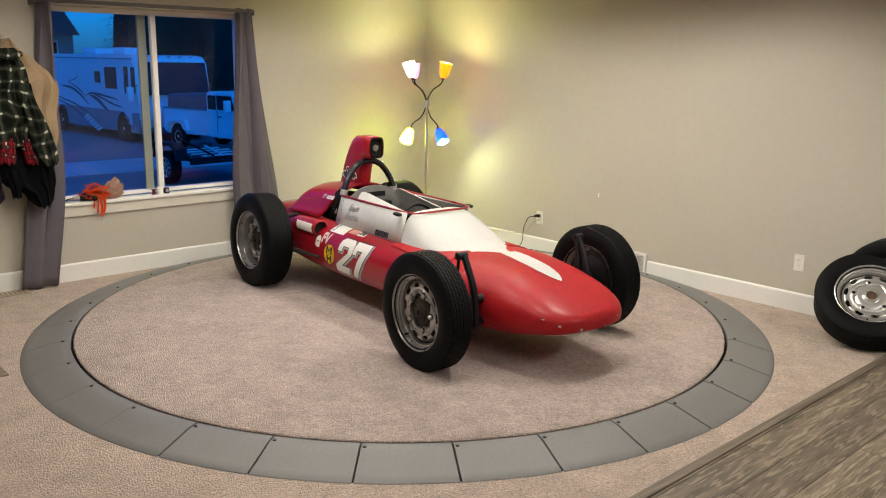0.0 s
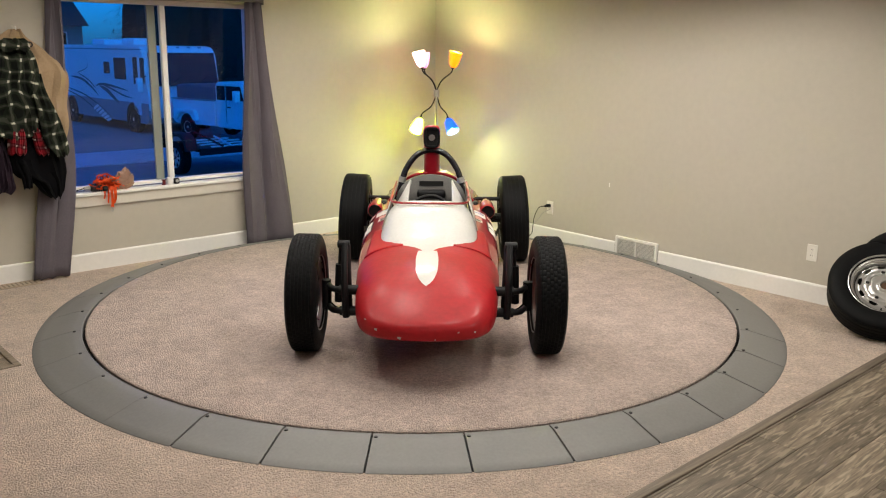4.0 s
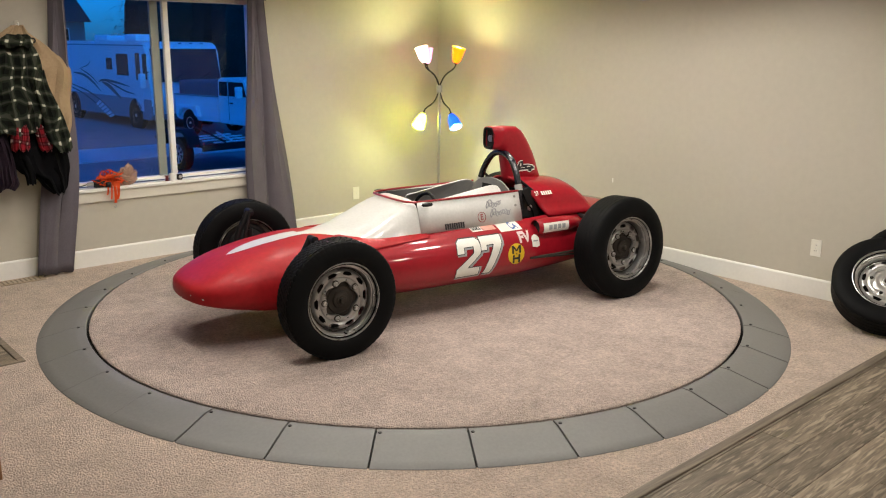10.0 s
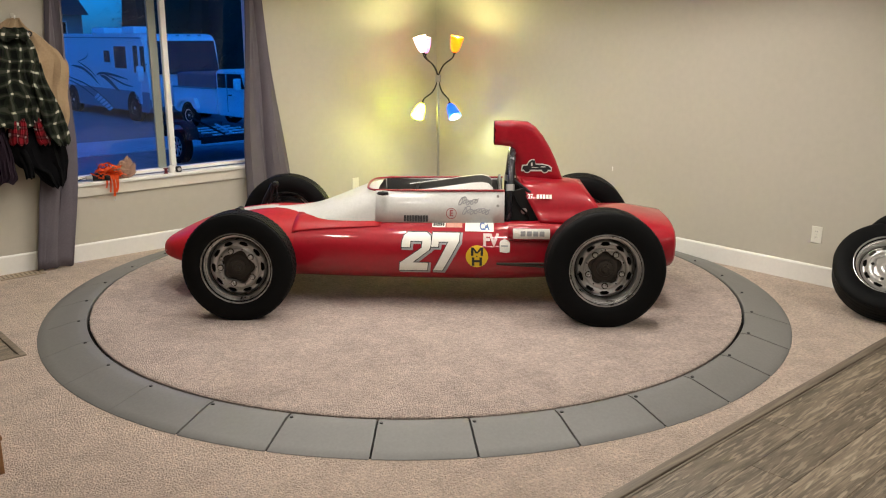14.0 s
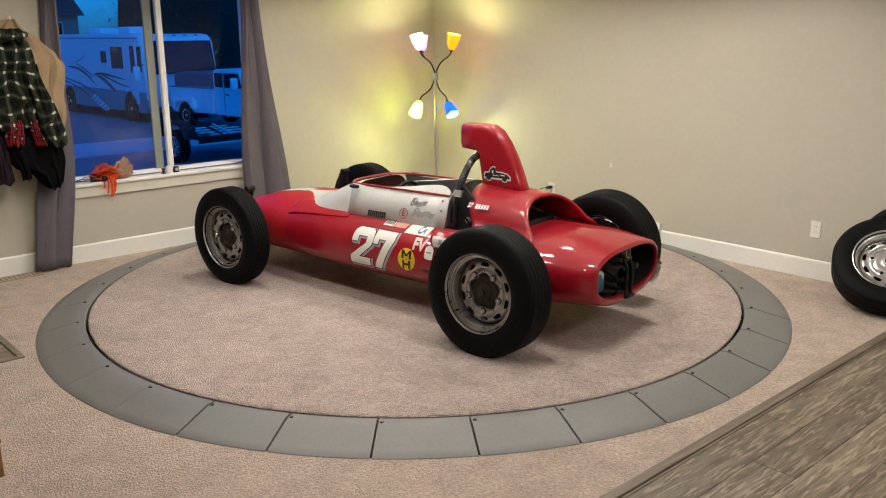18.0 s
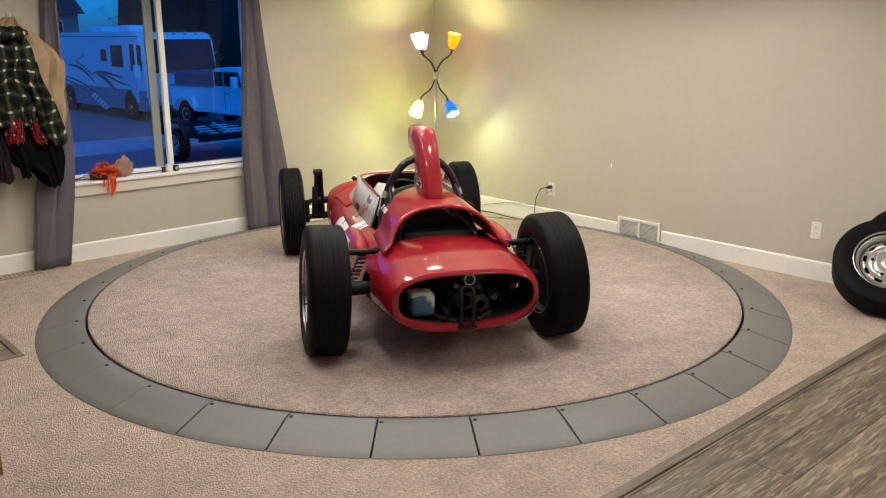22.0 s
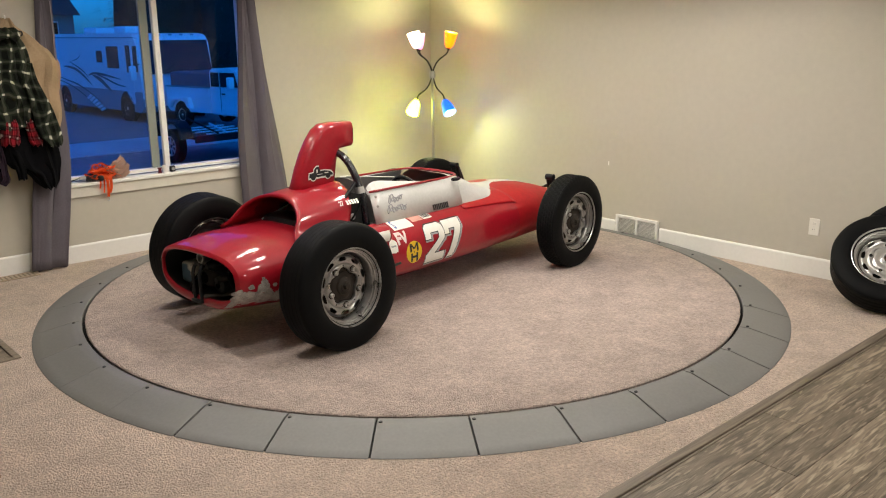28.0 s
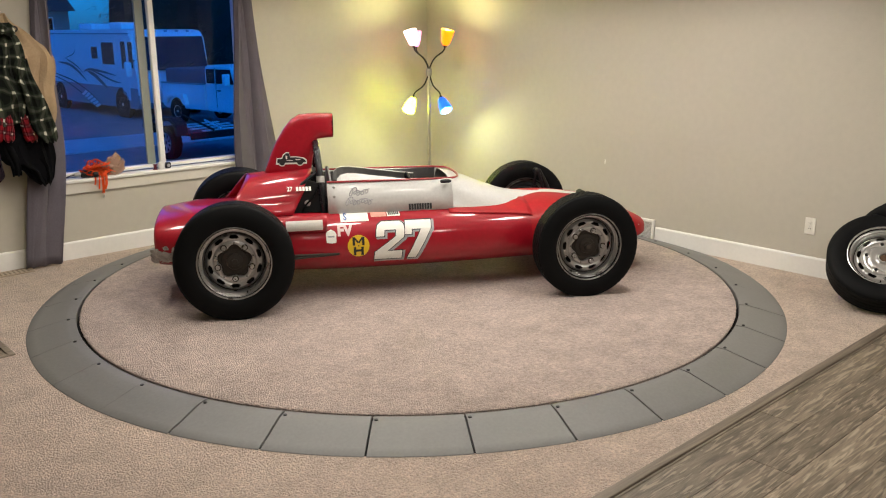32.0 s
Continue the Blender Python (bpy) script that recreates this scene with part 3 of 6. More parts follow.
# ---- the racing car: x ahead, y to its left, z up from the tyres' contact ----
car = thing("racing_car", pose(0, CAR_SIDE, DISC_Z), "old red and white open-wheel racing car on the turntable", "racing car")

NOSE_W = lambda x: 0.375 * max(0.0, 1 - max(0.0, (x - 1.12) / 0.492) ** 6.0) ** (1 / 2.6) * (1 - 0.175 * min(1, max(0, (x - 1.12) / 0.45)) ** 1.3)
w_ = curve((-1.60, -1.50, -1.30, -1.0, -0.5, -0.2, 0.3, 0.7, 1.0, 1.12), (0.335, 0.375, 0.40, 0.425, 0.445, 0.445, 0.435, 0.41, 0.388, 0.375))
zt_ = curve((-1.60, -1.5, -1.3, -1.0, -0.5, 0.2, 0.7, 0.9, 1.12, 1.225, 1.35, 1.47, 1.54, 1.575, 1.597, 1.606, 1.612), (0.497, 0.515, 0.545, 0.545, 0.53, 0.525, 0.525, 0.528, 0.505, 0.484, 0.447, 0.396, 0.364, 0.347, 0.332, 0.316, 0.288))
zb_ = curve((-1.60, -1.5, -1.2, -0.9, -0.45, 0.0, 1.0, 1.2, 1.4, 1.53, 1.585, 1.612), (0.215, 0.20, 0.165, 0.138, 0.119, 0.121, 0.136, 0.158, 0.200, 0.233, 0.250, 0.262))
zm_ = curve((-1.60, -1.3, -0.8, 0.5, 1.0, 1.3, 1.5, 1.612), (0.37, 0.35, 0.305, 0.30, 0.30, 0.292, 0.282, 0.275))
nu_ = curve((-1.6, -1.2, -0.7, 0.3, 0.8, 1.2, 1.45, 1.6), (3.0, 2.5, 2.9, 2.9, 2.6, 2.7, 3.2, 3.4))
nl_ = curve((-1.6, -1.2, 0.0, 0.9, 1.3, 1.6), (2.6, 2.4, 2.5, 2.6, 3.0, 3.0))


def half_w(x):
    return NOSE_W(x) if x > 1.12 else w_(x)


def side_y(x, z):
    """The body's half width at a height."""
    w, zm = half_w(x), zm_(x)
    t, n = ((z - zm) / (zt_(x) - zm), nu_(x)) if z > zm else ((zm - z) / (zm - zb_(x)), nl_(x))
    return w * max(0.0, 1 - min(1, t) ** n) ** (1 / n)


def top_z(x, y):
    w, zm, n = half_w(x), zm_(x), nu_(x)
    return zm + (zt_(x) - zm) * max(0.0, 1 - min(1, abs(y) / w) ** n) ** (1 / n)


def section(x, n=56, grow=0.0):
    pts = []
    w, zm, zt, zb, nu, nl = half_w(x) + grow, zm_(x), zt_(x) + grow, zb_(x) - grow, nu_(x), nl_(x)
    for i in range(n):
        a = TAU * i / n
        c, s = math.cos(a), math.sin(a)
        e = 2 / (nu if s >= 0 else nl)
        pts.append((x, w * math.copysign(abs(c) ** e, c), zm + (zt - zm if s >= 0 else zm - zb) * math.copysign(abs(s) ** e, s)))
    return pts


def loft(xs, keep=None, grow=0.0, n=56):
    return grid([section(x, n, grow) for x in xs], close_v=True, keep=keep)


def span(a, b, n):
    return [a + (b - a) * i / n for i in range(n + 1)]


# nose cone, tub and tail
xs = span(0.72, 1.45, 18) + [1.48, 1.51, 1.535, 1.555, 1.572, 1.586, 1.597, 1.604, 1.609, 1.6115]
nose = loft(xs, n=64)
nose.verts.ensure_lookup_table()
cap(nose, [v for v in nose.verts if v.co.x > 1.611])
part("nose_cone", nose, mat("faded_red_paint", (0.355, 0.0095, 0.014), 0.52, specular=0.2, vary=0.2, scale=2.5, coat=0.16, bump=0.03, bump_scale=8, rough_vary=0.12, coat_rough=0.25), car, "faded red fibreglass nose cone")
tub = loft(span(-1.02, 0.72, 40), keep=lambda c: not (c.z > 0.40 and abs(c.y) < (0.285 if c.x > -0.56 else 0.30) and c.x < 0.34))
part("tub", tub, M_RED, car, "red painted body tub")
shaft_hole = lambda c: abs(c.y) > 0.25 and ((c.x + 1.13) / 0.085) ** 2 + ((c.z - 0.335) / 0.075) ** 2 < 1
tail = loft(span(-1.552, -1.0, 40), grow=0.003, n=96, keep=lambda c: not shaft_hole(c))
lip = [section(x, 96, gr) for x, gr in ((-1.552, 0.003), (-1.562, -0.003), (-1.566, -0.011), (-1.562, -0.019), (-1.548, -0.024), (-1.40, -0.024), *((x, -0.022) for x in span(-1.30, -1.02, 14)))]
lip = [[(x, y, zm_(x) + (z - zm_(x)) * (1 - 0.15 * min(1, max(0, k - 1) / 2)) if z < zm_(x) else z) for x, y, z in row] for k, row in enumerate(lip)]
part("tail_cowl", tail, M_RED, car, "red fibreglass tail cowl with an oval opening")
part("tail_lip", grid(lip[:5], close_v=True), M_RED, car, "dark red rolled lip")
part("tail_lining", grid(lip[4:], close_v=True, keep=lambda c: not shaft_hole(c)), M_GAP, car, "black inside of the tail")

# overlapping edge of the nose cover along the flank
M_FADED = bpy.data.materials["faded_red_paint"]
for s in (1, -1):
    rows = []
    for x in span(0.735, 0.20, 16):
        q = (0.735 - x) / 0.535
        z0 = 0.440 + 0.042 * q ** 0.6
        row = []
        for k in range(8):
            z = z0 + (min(zt_(x) - 0.003, 0.520) - z0) * k / 7 * (1 - 0.55 * q ** 3)
            row.append((x, s * (side_y(x, z) + 0.0055), z + 0.002))
        rows.append(row)
    fl = part("nose_cover_edge", grid(rows), M_FADED, car, "faded red overlapping cover edge")
    so = fl.modifiers.new("thick", "SOLIDIFY")
    so.thickness, so.offset = 0.005, 0

# chips in the paint round the nose lip
def nose_x(y, z):
    lo, hi = 1.2, 1.6115
    for _ in range(30):
        mid = (lo + hi) / 2
        lo, hi = (mid, hi) if side_y(mid, z) > abs(y) and zb_(mid) < z < zt_(mid) else (lo, mid)
    return lo


chip_rng = random.Random(3)
M_CHIP = mat("chipped_primer", (0.40, 0.38, 0.36), 0.6, vary=0.2, scale=40)
for cy, cz, cr in ((-0.12, 0.272, 0.011), (-0.235, 0.300, 0.008), (0.16, 0.300, 0.005), (0.05, 0.268, 0.004), (-0.29, 0.330, 0.005), (0.24, 0.292, 0.006)):
    bm = bmesh.new()
    ring_ = []
    for i in range(9):
        a, r = TAU * i / 9, cr * chip_rng.uniform(0.6, 1.2)
        y, z = cy + r * math.cos(a), cz + 0.8 * r * math.sin(a)
        ring_.append(bm.verts.new((nose_x(y, z) + 0.0025, y, z)))
    mid_ = bm.verts.new((nose_x(cy, cz) + 0.003, cy, cz))
    for i in range(9):
        bm.faces.new([mid_, ring_[i], ring_[(i + 1) % 9]])
    part("paint_chip", bm, M_CHIP, car, "grey chip in the paint")

# cockpit inside
inner = grid([[(x, yy, zz) for yy, zz in ((-0.284, 0.50), (-0.28, 0.30), (-0.2, 0.20), (0.2, 0.20), (0.28, 0.30), (0.284, 0.50))] for x in (0.335, 0.0, -0.55)])
part("cockpit_lining", inner, M_GAP, car, "black cockpit lining")

# white scuttle with its curved screen lip
sw = curve((0.22, 0.35, 0.5, 0.6, 0.70, 0.78, 0.86, 0.92), (0.304, 0.306, 0.300, 0.280, 0.238, 0.165, 0.085, 0.052))
sz = curve((0.22, 0.29, 0.38, 0.52, 0.70, 0.80, 0.92), (0.690, 0.676, 0.647, 0.592, 0.540, 0.533, 0.531))


def scuttle_row(x):
    w, zt = sw(x), sz(x)
    zb = min(side_z(x, w), 0.500) - 0.006 - 0.02 * min(1, max(0, (0.9 - x) / 0.15))
    row = []
    for i in range(29):
        a = math.pi * i / 28
        c, s = math.cos(a), math.sin(a)
        e = 2 / (2.4 + 2.2 * min(1, max(0, (0.62 - x) / 0.35)))
        fr = abs(s) ** e
        row.append((x, w * math.copysign(abs(c) ** e, c) * (1 - 0.20 * fr), zb + (max(zt, zb + 0.006) - zb) * fr))
    return row


def side_z(x, y):
    return top_z(x, y)


rows = [scuttle_row(x) for x in span(0.225, 0.92, 26)]
part("scuttle", grid(rows), M_WHITE, car, "white fibreglass scuttle")
# white stripe running out to a point on the nose
sh = curve((0.90, 1.05, 1.18, 1.26, 1.31, 1.335), (0.052, 0.060, 0.056, 0.042, 0.022, 0.002))
rows = []
for x in span(0.90, 1.335, 24):
    h = sh(x)
    rows.append([(x, h * q, top_z(x, h * q) + 0.003) for q in (-1, -0.5, 0, 0.5, 1)])
part("nose_stripe", grid(rows), M_WHITE, car, "white pointed stripe")

M_LINING = mat("dull_lining", (0.10, 0.098, 0.095), 0.6, vary=0.25, scale=12)
M_SHEETBACK = mat("shaded_sheet", (0.46, 0.45, 0.43), 0.55, vary=0.2, scale=10)
M_SHEET = mat("bare_sheet", (0.74, 0.73, 0.69), 0.45, metal=0.0, vary=0.12, scale=9)
# cockpit side panels, red rim and inner sheets
for s in (1, -1):
    rows = []
    for x in span(0.235, -0.545, 10):
        rows.append([(x, s * (0.300 - 0.055 * q), 0.497 + (0.185 + 0.006 * (0.235 - x)) * q) for q in (0, 0.5, 1)])
    pn = grid(rows)
    pan = part("cockpit_panel", pn, M_WHITE, car, "white cockpit side panel")
    so = pan.modifiers.new("thick", "SOLIDIFY")
    so.thickness, so.offset = 0.006, 0
    rows = [[(x, s * (0.286 - 0.052 * q), 0.497 + 0.178 * q) for q in (0, 1)] for x in (0.22, -0.15, -0.535)]
    lin = part("panel_lining", grid(rows), M_LINING, car, "dull grey inside of the panel", smooth=False)
    so = lin.modifiers.new("thick", "SOLIDIFY")
    so.thickness, so.offset = 0.003, 0
    rows = [[(x, s * (0.242 - 0.095 * q), 0.55 + (zt - 0.55) * q) for q in (0, 1)] for x, zt in ((0.06, 0.660), (-0.10, 0.682), (-0.36, 0.720), (-0.41, 0.723), (-0.45, 0.714), (-0.475, 0.690))]
    # inner face repeats the bare sheet in a darker tone for its shade
    back = part("sheet_back", grid([[(p[0], p[1] - s * 0.0075, p[2] - 0.003) for p in row] for row in rows]), M_SHEETBACK, car, "inner face of the sheet, shade in its colour", smooth=False)
    so = back.modifiers.new("thick", "SOLIDIFY")
    so.thickness, so.offset = 0.002, 0
    sheet = part("inner_sheet", grid(rows), M_SHEET, car, "bare aluminium inner sheet", smooth=False)
    so = sheet.modifiers.new("thick", "SOLIDIFY")
    so.thickness = 0.004
rim = tube([(-0.545, 0.247, 0.688), (-0.2, 0.248, 0.686), (0.1, 0.245, 0.684), (0.23, 0.232, 0.682), (0.285, 0.18, 0.684), (0.30, 0.09, 0.686), (0.302, 0, 0.687), (0.30, -0.09, 0.686), (0.285, -0.18, 0.684), (0.23, -0.232, 0.682), (0.1, -0.245, 0.684), (-0.2, -0.248, 0.686), (-0.545, -0.247, 0.688)], 0.007, 8, smooth=5)
part("cockpit_rim", rim, M_RED_D, car, "dark red cockpit rim")
# bulkhead behind the seat, with its opening
rows = []
for q, x in ((0.0, -0.50), (1.0, -0.515)):
    rows.append([])
arch = [(0.25 * math.cos(math.pi * i / 16), 0.50 + 0.245 * math.sin(math.pi * i / 16) ** 0.7) for i in range(17)]
bk = bmesh.new()
fr_v = [bk.verts.new((-0.50 - 0.06 * (z - 0.5), yy, z)) for yy, z in arch]
bk_v = [bk.verts.new((-0.512 - 0.06 * (z - 0.5), yy, z)) for yy, z in arch]
bk.faces.new(fr_v)
bk.faces.new(bk_v[::-1])
for i in range(16):
    bk.faces.new([fr_v[i], bk_v[i], bk_v[i + 1], fr_v[i + 1]])
part("bulkhead", bk, mat("dull_bulkhead", (0.19, 0.185, 0.175), 0.5, vary=0.2, scale=10), car, "grey sheet bulkhead", smooth=False)
part("bulkhead_slot", box(-0.5075, -0.5035, -0.085, 0.085, 0.665, 0.700, 0.001), M_GAP, car, "dark slot in the bulkhead", smooth=False)
part("headrest", box(-0.497, -0.43, -0.10, 0.10, 0.585, 0.645, 0.02, 3), M_BLACK, car, "black padded headrest")
part("seat_back", box(-0.49, -0.44, -0.2, 0.2, 0.25, 0.56, 0.02), M_GREY, car, "grey seat back")
sw_pts = [(0.02 - 0.03 * math.sin(a), 0.125 * math.cos(a), 0.575 + 0.105 * math.sin(a)) for a in (TAU * i / 24 for i in range(25))]
part("steering_wheel", tube(sw_pts, 0.011, 8), M_BLACK, car, "black steering wheel")
for s in (1, -1):
    mir = lathe([(-0.03, 0.002), (-0.028, 0.022), (0.0, 0.027), (0.022, 0.020), (0.03, 0.002)], 14, "x")
    part("mirror", mir, M_BLACK, car, "small black mirror", m=pose(0.19, s * 0.285, 0.672, 0, 0, 0) @ Matrix.Diagonal((1.2, 0.7, 0.5, 1)))

# roll hoop and braces
hoop = [(-0.565, s * yy, zz) for s, yy, zz in ((1, 0.235, 0.49), (1, 0.225, 0.62), (1, 0.208, 0.70), (1, 0.172, 0.79), (1, 0.10, 0.878), (1, 0, 0.910), (-1, 0.10, 0.878), (-1, 0.172, 0.79), (-1, 0.208, 0.70), (-1, 0.225, 0.62), (-1, 0.235, 0.49))]
hoop = [(x - 0.03 * (z - 0.49) / 0.42, yy, z) for x, yy, z in hoop]
part("roll_hoop", tube(hoop, 0.0215, 12, smooth=5), mat("black_gloss", (0.012, 0.012, 0.016), 0.25, vary=0.2, scale=20, coat=0.3), car, "black tubular roll hoop")
for s in (1, -1):
    part("hoop_brace", tube([(-0.578, s * 0.185, 0.76), (-0.90, s * 0.235, 0.52)], 0.011, 10), M_BLACK, car, "black hoop brace")
    part("engine_strut", tube([(-0.66, s * 0.13, 0.66), (-0.98, s * 0.21, 0.54)], 0.006, 8), M_ALU, car, "thin bare metal strut")
    part("clamp", lathe([(-0.02, 0.026), (0.02, 0.026), (0.02, 0.0225), (-0.02, 0.0225)], 12, "z"), M_ALU, car, "silver hose clamp", m=pose(-0.580, s * 0.208, 0.70, s * 16, 0, 0))
    part("filler_cap", moved(lathe([(0.0, 0.019), (0.006, 0.019), (0.008, 0.014), (0.008, 0.0005)], 18, "y"), pose(-0.665, s * 0.2255, 0.560, 0, 0, 0 if s > 0 else 180)), M_ALU, car, "small round metal cap")
    part("fuel_hose", tube([(-0.60, s * 0.233, 0.66), (-0.63, s * 0.238, 0.60), (-0.68, s * 0.236, 0.545), (-0.70, s * 0.232, 0.50)], 0.006, 8, smooth=5), M_RUBBER, car, "black fuel hose")
    part("seat_gap", extrude_xz([(-0.55, 0.50), (-0.60, 0.68), (-0.66, 0.70), (-0.76, 0.50)], s * 0.19, s * 0.225), M_GAP, car, "black engine bay side")

# engine cover: an arch open at the back
def cover_row(u):
    row = []
    for i in range(33):
        a = math.pi * i / 32
        s, c = math.sin(a), math.cos(a)
        x = (-0.625 - 0.135 * (1 - s ** 0.8)) + u * ((-1.025 - 0.155 * (1 - s ** 0.8)) - (-0.625 - 0.135 * (1 - s ** 0.8)))
        wd = 0.272 + 0.022 * u
        z0 = 0.515
        zt = 0.748 - 0.034 * u ** 1.5
        e = 2 / 2.2
        yy = wd * math.copysign(abs(c) ** e, c)
        zz = z0 + (zt - z0) * s ** e
        if s < 0.22:
            yy += math.copysign(0.048 * (1 - s / 0.22) ** 1.5, c)
        row.append((x, yy, zz))
    return row


cover = part("engine_cover", grid([cover_row(u) for u in span(0, 1, 14)]), M_RED, car, "red humped engine cover, open behind")
so = cover.modifiers.new("thick", "SOLIDIFY")
so.thickness, so.offset = 0.016, -1

# tall air scoop
prof_t = [(-0.482, 1.083), (-0.60, 1.086), (-0.685, 1.080), (-0.735, 1.050), (-0.785, 0.99), (-0.83, 0.918), (-0.868, 0.84), (-0.897, 0.765), (-0.925, 0.70)]
prof_f = [(-0.484, 0.934), (-0.53, 0.931), (-0.575, 0.926), (-0.590, 0.905), (-0.597, 0.87), (-0.605, 0.83), (-0.612, 0.79), (-0.618, 0.75), (-0.625, 0.70)]
rows = []
for (xt, zt), (xf, zf) in zip(prof_t, prof_f):
    row = []
    for i in range(24):
        a = TAU * i / 24
        c, s = math.cos(a), math.sin(a)
        e = 2 / 4.0
        k = 0.5 + 0.5 * math.copysign(abs(s) ** e, s)
        row.append((xf + (xt - xf) * k, 0.058 * math.copysign(abs(c) ** e, c), zf + (zt - zf) * k))
    rows.append(row)
scoop = part("air_scoop", grid(rows, close_v=True), M_RED, car, "tall red air scoop")
so = scoop.modifiers.new("thick", "SOLIDIFY")
so.thickness, so.offset = 0.005, -1
part("scoop_mouth", box(-0.53, -0.505, -0.05, 0.05, 0.942, 1.074, 0.01), M_GAP, car, "black mouth of the scoop", smooth=False)
part("scoop_seal", tube([(-0.487, 0.049 * math.copysign(abs(math.cos(a)) ** 0.5, math.cos(a)), 1.008 + 0.065 * math.copysign(abs(math.sin(a)) ** 0.5, math.sin(a))) for a in (TAU * i / 32 for i in range(33))], 0.0095, 8), M_RUBBER, car, "black rubber seal")
part("carburettor", disc(0.022, -0.504, -0.495, 16, "x"), M_STEEL, car, "silver inlet", m=pose(0, 0, 1.005))

# side ducts
for s in (1, -1):
    rows = []
    for x, r in ((-0.565, 0.046), (-0.575, 0.052), (-0.62, 0.055), (-0.75, 0.054), (-0.86, 0.048), (-0.93, 0.030), (-0.95, 0.004)):
        rows.append([(x, s * (0.405 + r * 1.0 * math.cos(a)), 0.470 + r * math.sin(a)) for a in (TAU * i / 18 for i in range(18))])
    part("side_duct", grid(rows, close_v=True), M_RED, car, "red side duct")
    part("duct_mouth", disc(0.047, -0.60, -0.59, 18, "x"), M_GAP, car, m=pose(0, s * 0.405, 0.470))

# engine bay, gearbox and tail fittings
part("engine_block", box(-1.0, -0.66, -0.2, 0.2, 0.25, 0.58, 0.04), M_BLACK, car, "black engine block")
part("fan_shroud", disc(0.16, -0.86, -0.70, 28, "x"), M_BLACK, car, "black fan shroud", m=pose(0, 0, 0.50))
part("gearbox", box(-1.40, -1.0, -0.10, 0.10, 0.26, 0.44, 0.04), M_BLACK, car, "black gearbox")
part("exhaust", tube([(-1.30, 0.0, 0.44), (-1.53, 0.0, 0.47)], 0.028, 14), M_DRUM, car, "rusty exhaust outlet")
part("exhaust_tip", lathe([(-1.500, 0.026), (-1.545, 0.030), (-1.552, 0.028), (-1.552, 0.022), (-1.52, 0.021), (-1.50, 0.001)], 18, "x"), M_STEEL, car, "bright steel exhaust tip", m=pose(0, -0.015, 0.458))
part("tow_hoop", tube([(-1.565, 0.030, 0.232), (-1.57, 0.030, 0.375), (-1.55, 0.026, 0.420), (-1.55, -0.026, 0.420), (-1.57, -0.030, 0.375), (-1.565, -0.030, 0.232)], 0.010, 8, smooth=3), M_BLACK, car, "black towing hoop")
part("hoop_foot", box(-1.585, -1.53, -0.045, 0.045, 0.222, 0.238, 0.004), M_BLACK, car)
part("battery", box(-1.505, -1.39, 0.140, 0.260, 0.272, 0.390, 0.024, 3), patchy("worn_tin", (0.56, 0.56, 0.50), (0.05, 0.12, 0.18), 9), car, "canister with worn blue and cream paint")
# fittings coloured dark like the rest of the tail interior
part("gearbox_nose", lathe([(-1.52, 0.03), (-1.50, 0.055), (-1.42, 0.07), (-1.38, 0.085)], 20, "x"), M_DRUM, car, "dark gearbox nose", m=pose(0, 0, 0.345))
part("exhaust_pipe", tube([(-1.15, -0.20, 0.36), (-1.30, -0.22, 0.34), (-1.42, -0.12, 0.42), (-1.46, -0.02, 0.455)], 0.024, 10, smooth=5), M_DRUM, car, "rusty exhaust pipe")
part("frame_tube", tube([(-1.05, 0.24, 0.28), (-1.50, 0.13, 0.27), (-1.56, 0.05, 0.26)], 0.012, 8), M_DRUM, car, "dark frame tube")
part("frame_tube", tube([(-1.05, -0.24, 0.28), (-1.50, -0.13, 0.27), (-1.56, -0.05, 0.26)], 0.012, 8), M_DRUM, car, "dark frame tube")
part("strap", tube([(-1.40, -0.12, 0.47), (-1.48, -0.17, 0.36), (-1.46, -0.22, 0.29)], 0.012, 8, smooth=3), M_RUBBER, car, "black webbing strap")
M_TAILGREY = mat("dark_casting", (0.03, 0.03, 0.028), 0.6, metal=0.4, vary=0.4, scale=22)
part("gear_casting", lathe([(-1.50, 0.02), (-1.49, 0.045), (-1.44, 0.05), (-1.43, 0.062), (-1.36, 0.066)], 16, "x"), M_TAILGREY, car, "dark alloy casting", m=pose(0, -0.085, 0.315))
for yy, zz, r in ((-0.14, 0.36, 0.016), (-0.06, 0.42, 0.013), (0.05, 0.43, 0.012), (0.09, 0.30, 0.014)):
    part("fitting", lathe([(-1.545, 0.001), (-1.545, r), (-1.50, r * 1.1), (-1.44, r * 0.8)], 10, "x"), M_TAILGREY, car, "small metal fitting", m=pose(0, yy, zz))
part("cable", tube([(-1.40, 0.16, 0.42), (-1.50, 0.10, 0.44), (-1.54, 0.0, 0.42), (-1.52, -0.10, 0.40), (-1.42, -0.20, 0.36)], 0.006, 6, smooth=5), M_RUBBER, car, "black cable")
part("cable", tube([(-1.42, 0.10, 0.40), (-1.53, 0.08, 0.33), (-1.55, 0.10, 0.27), (-1.50, 0.14, 0.22)], 0.005, 6, smooth=5), M_RUBBER, car, "black cable")
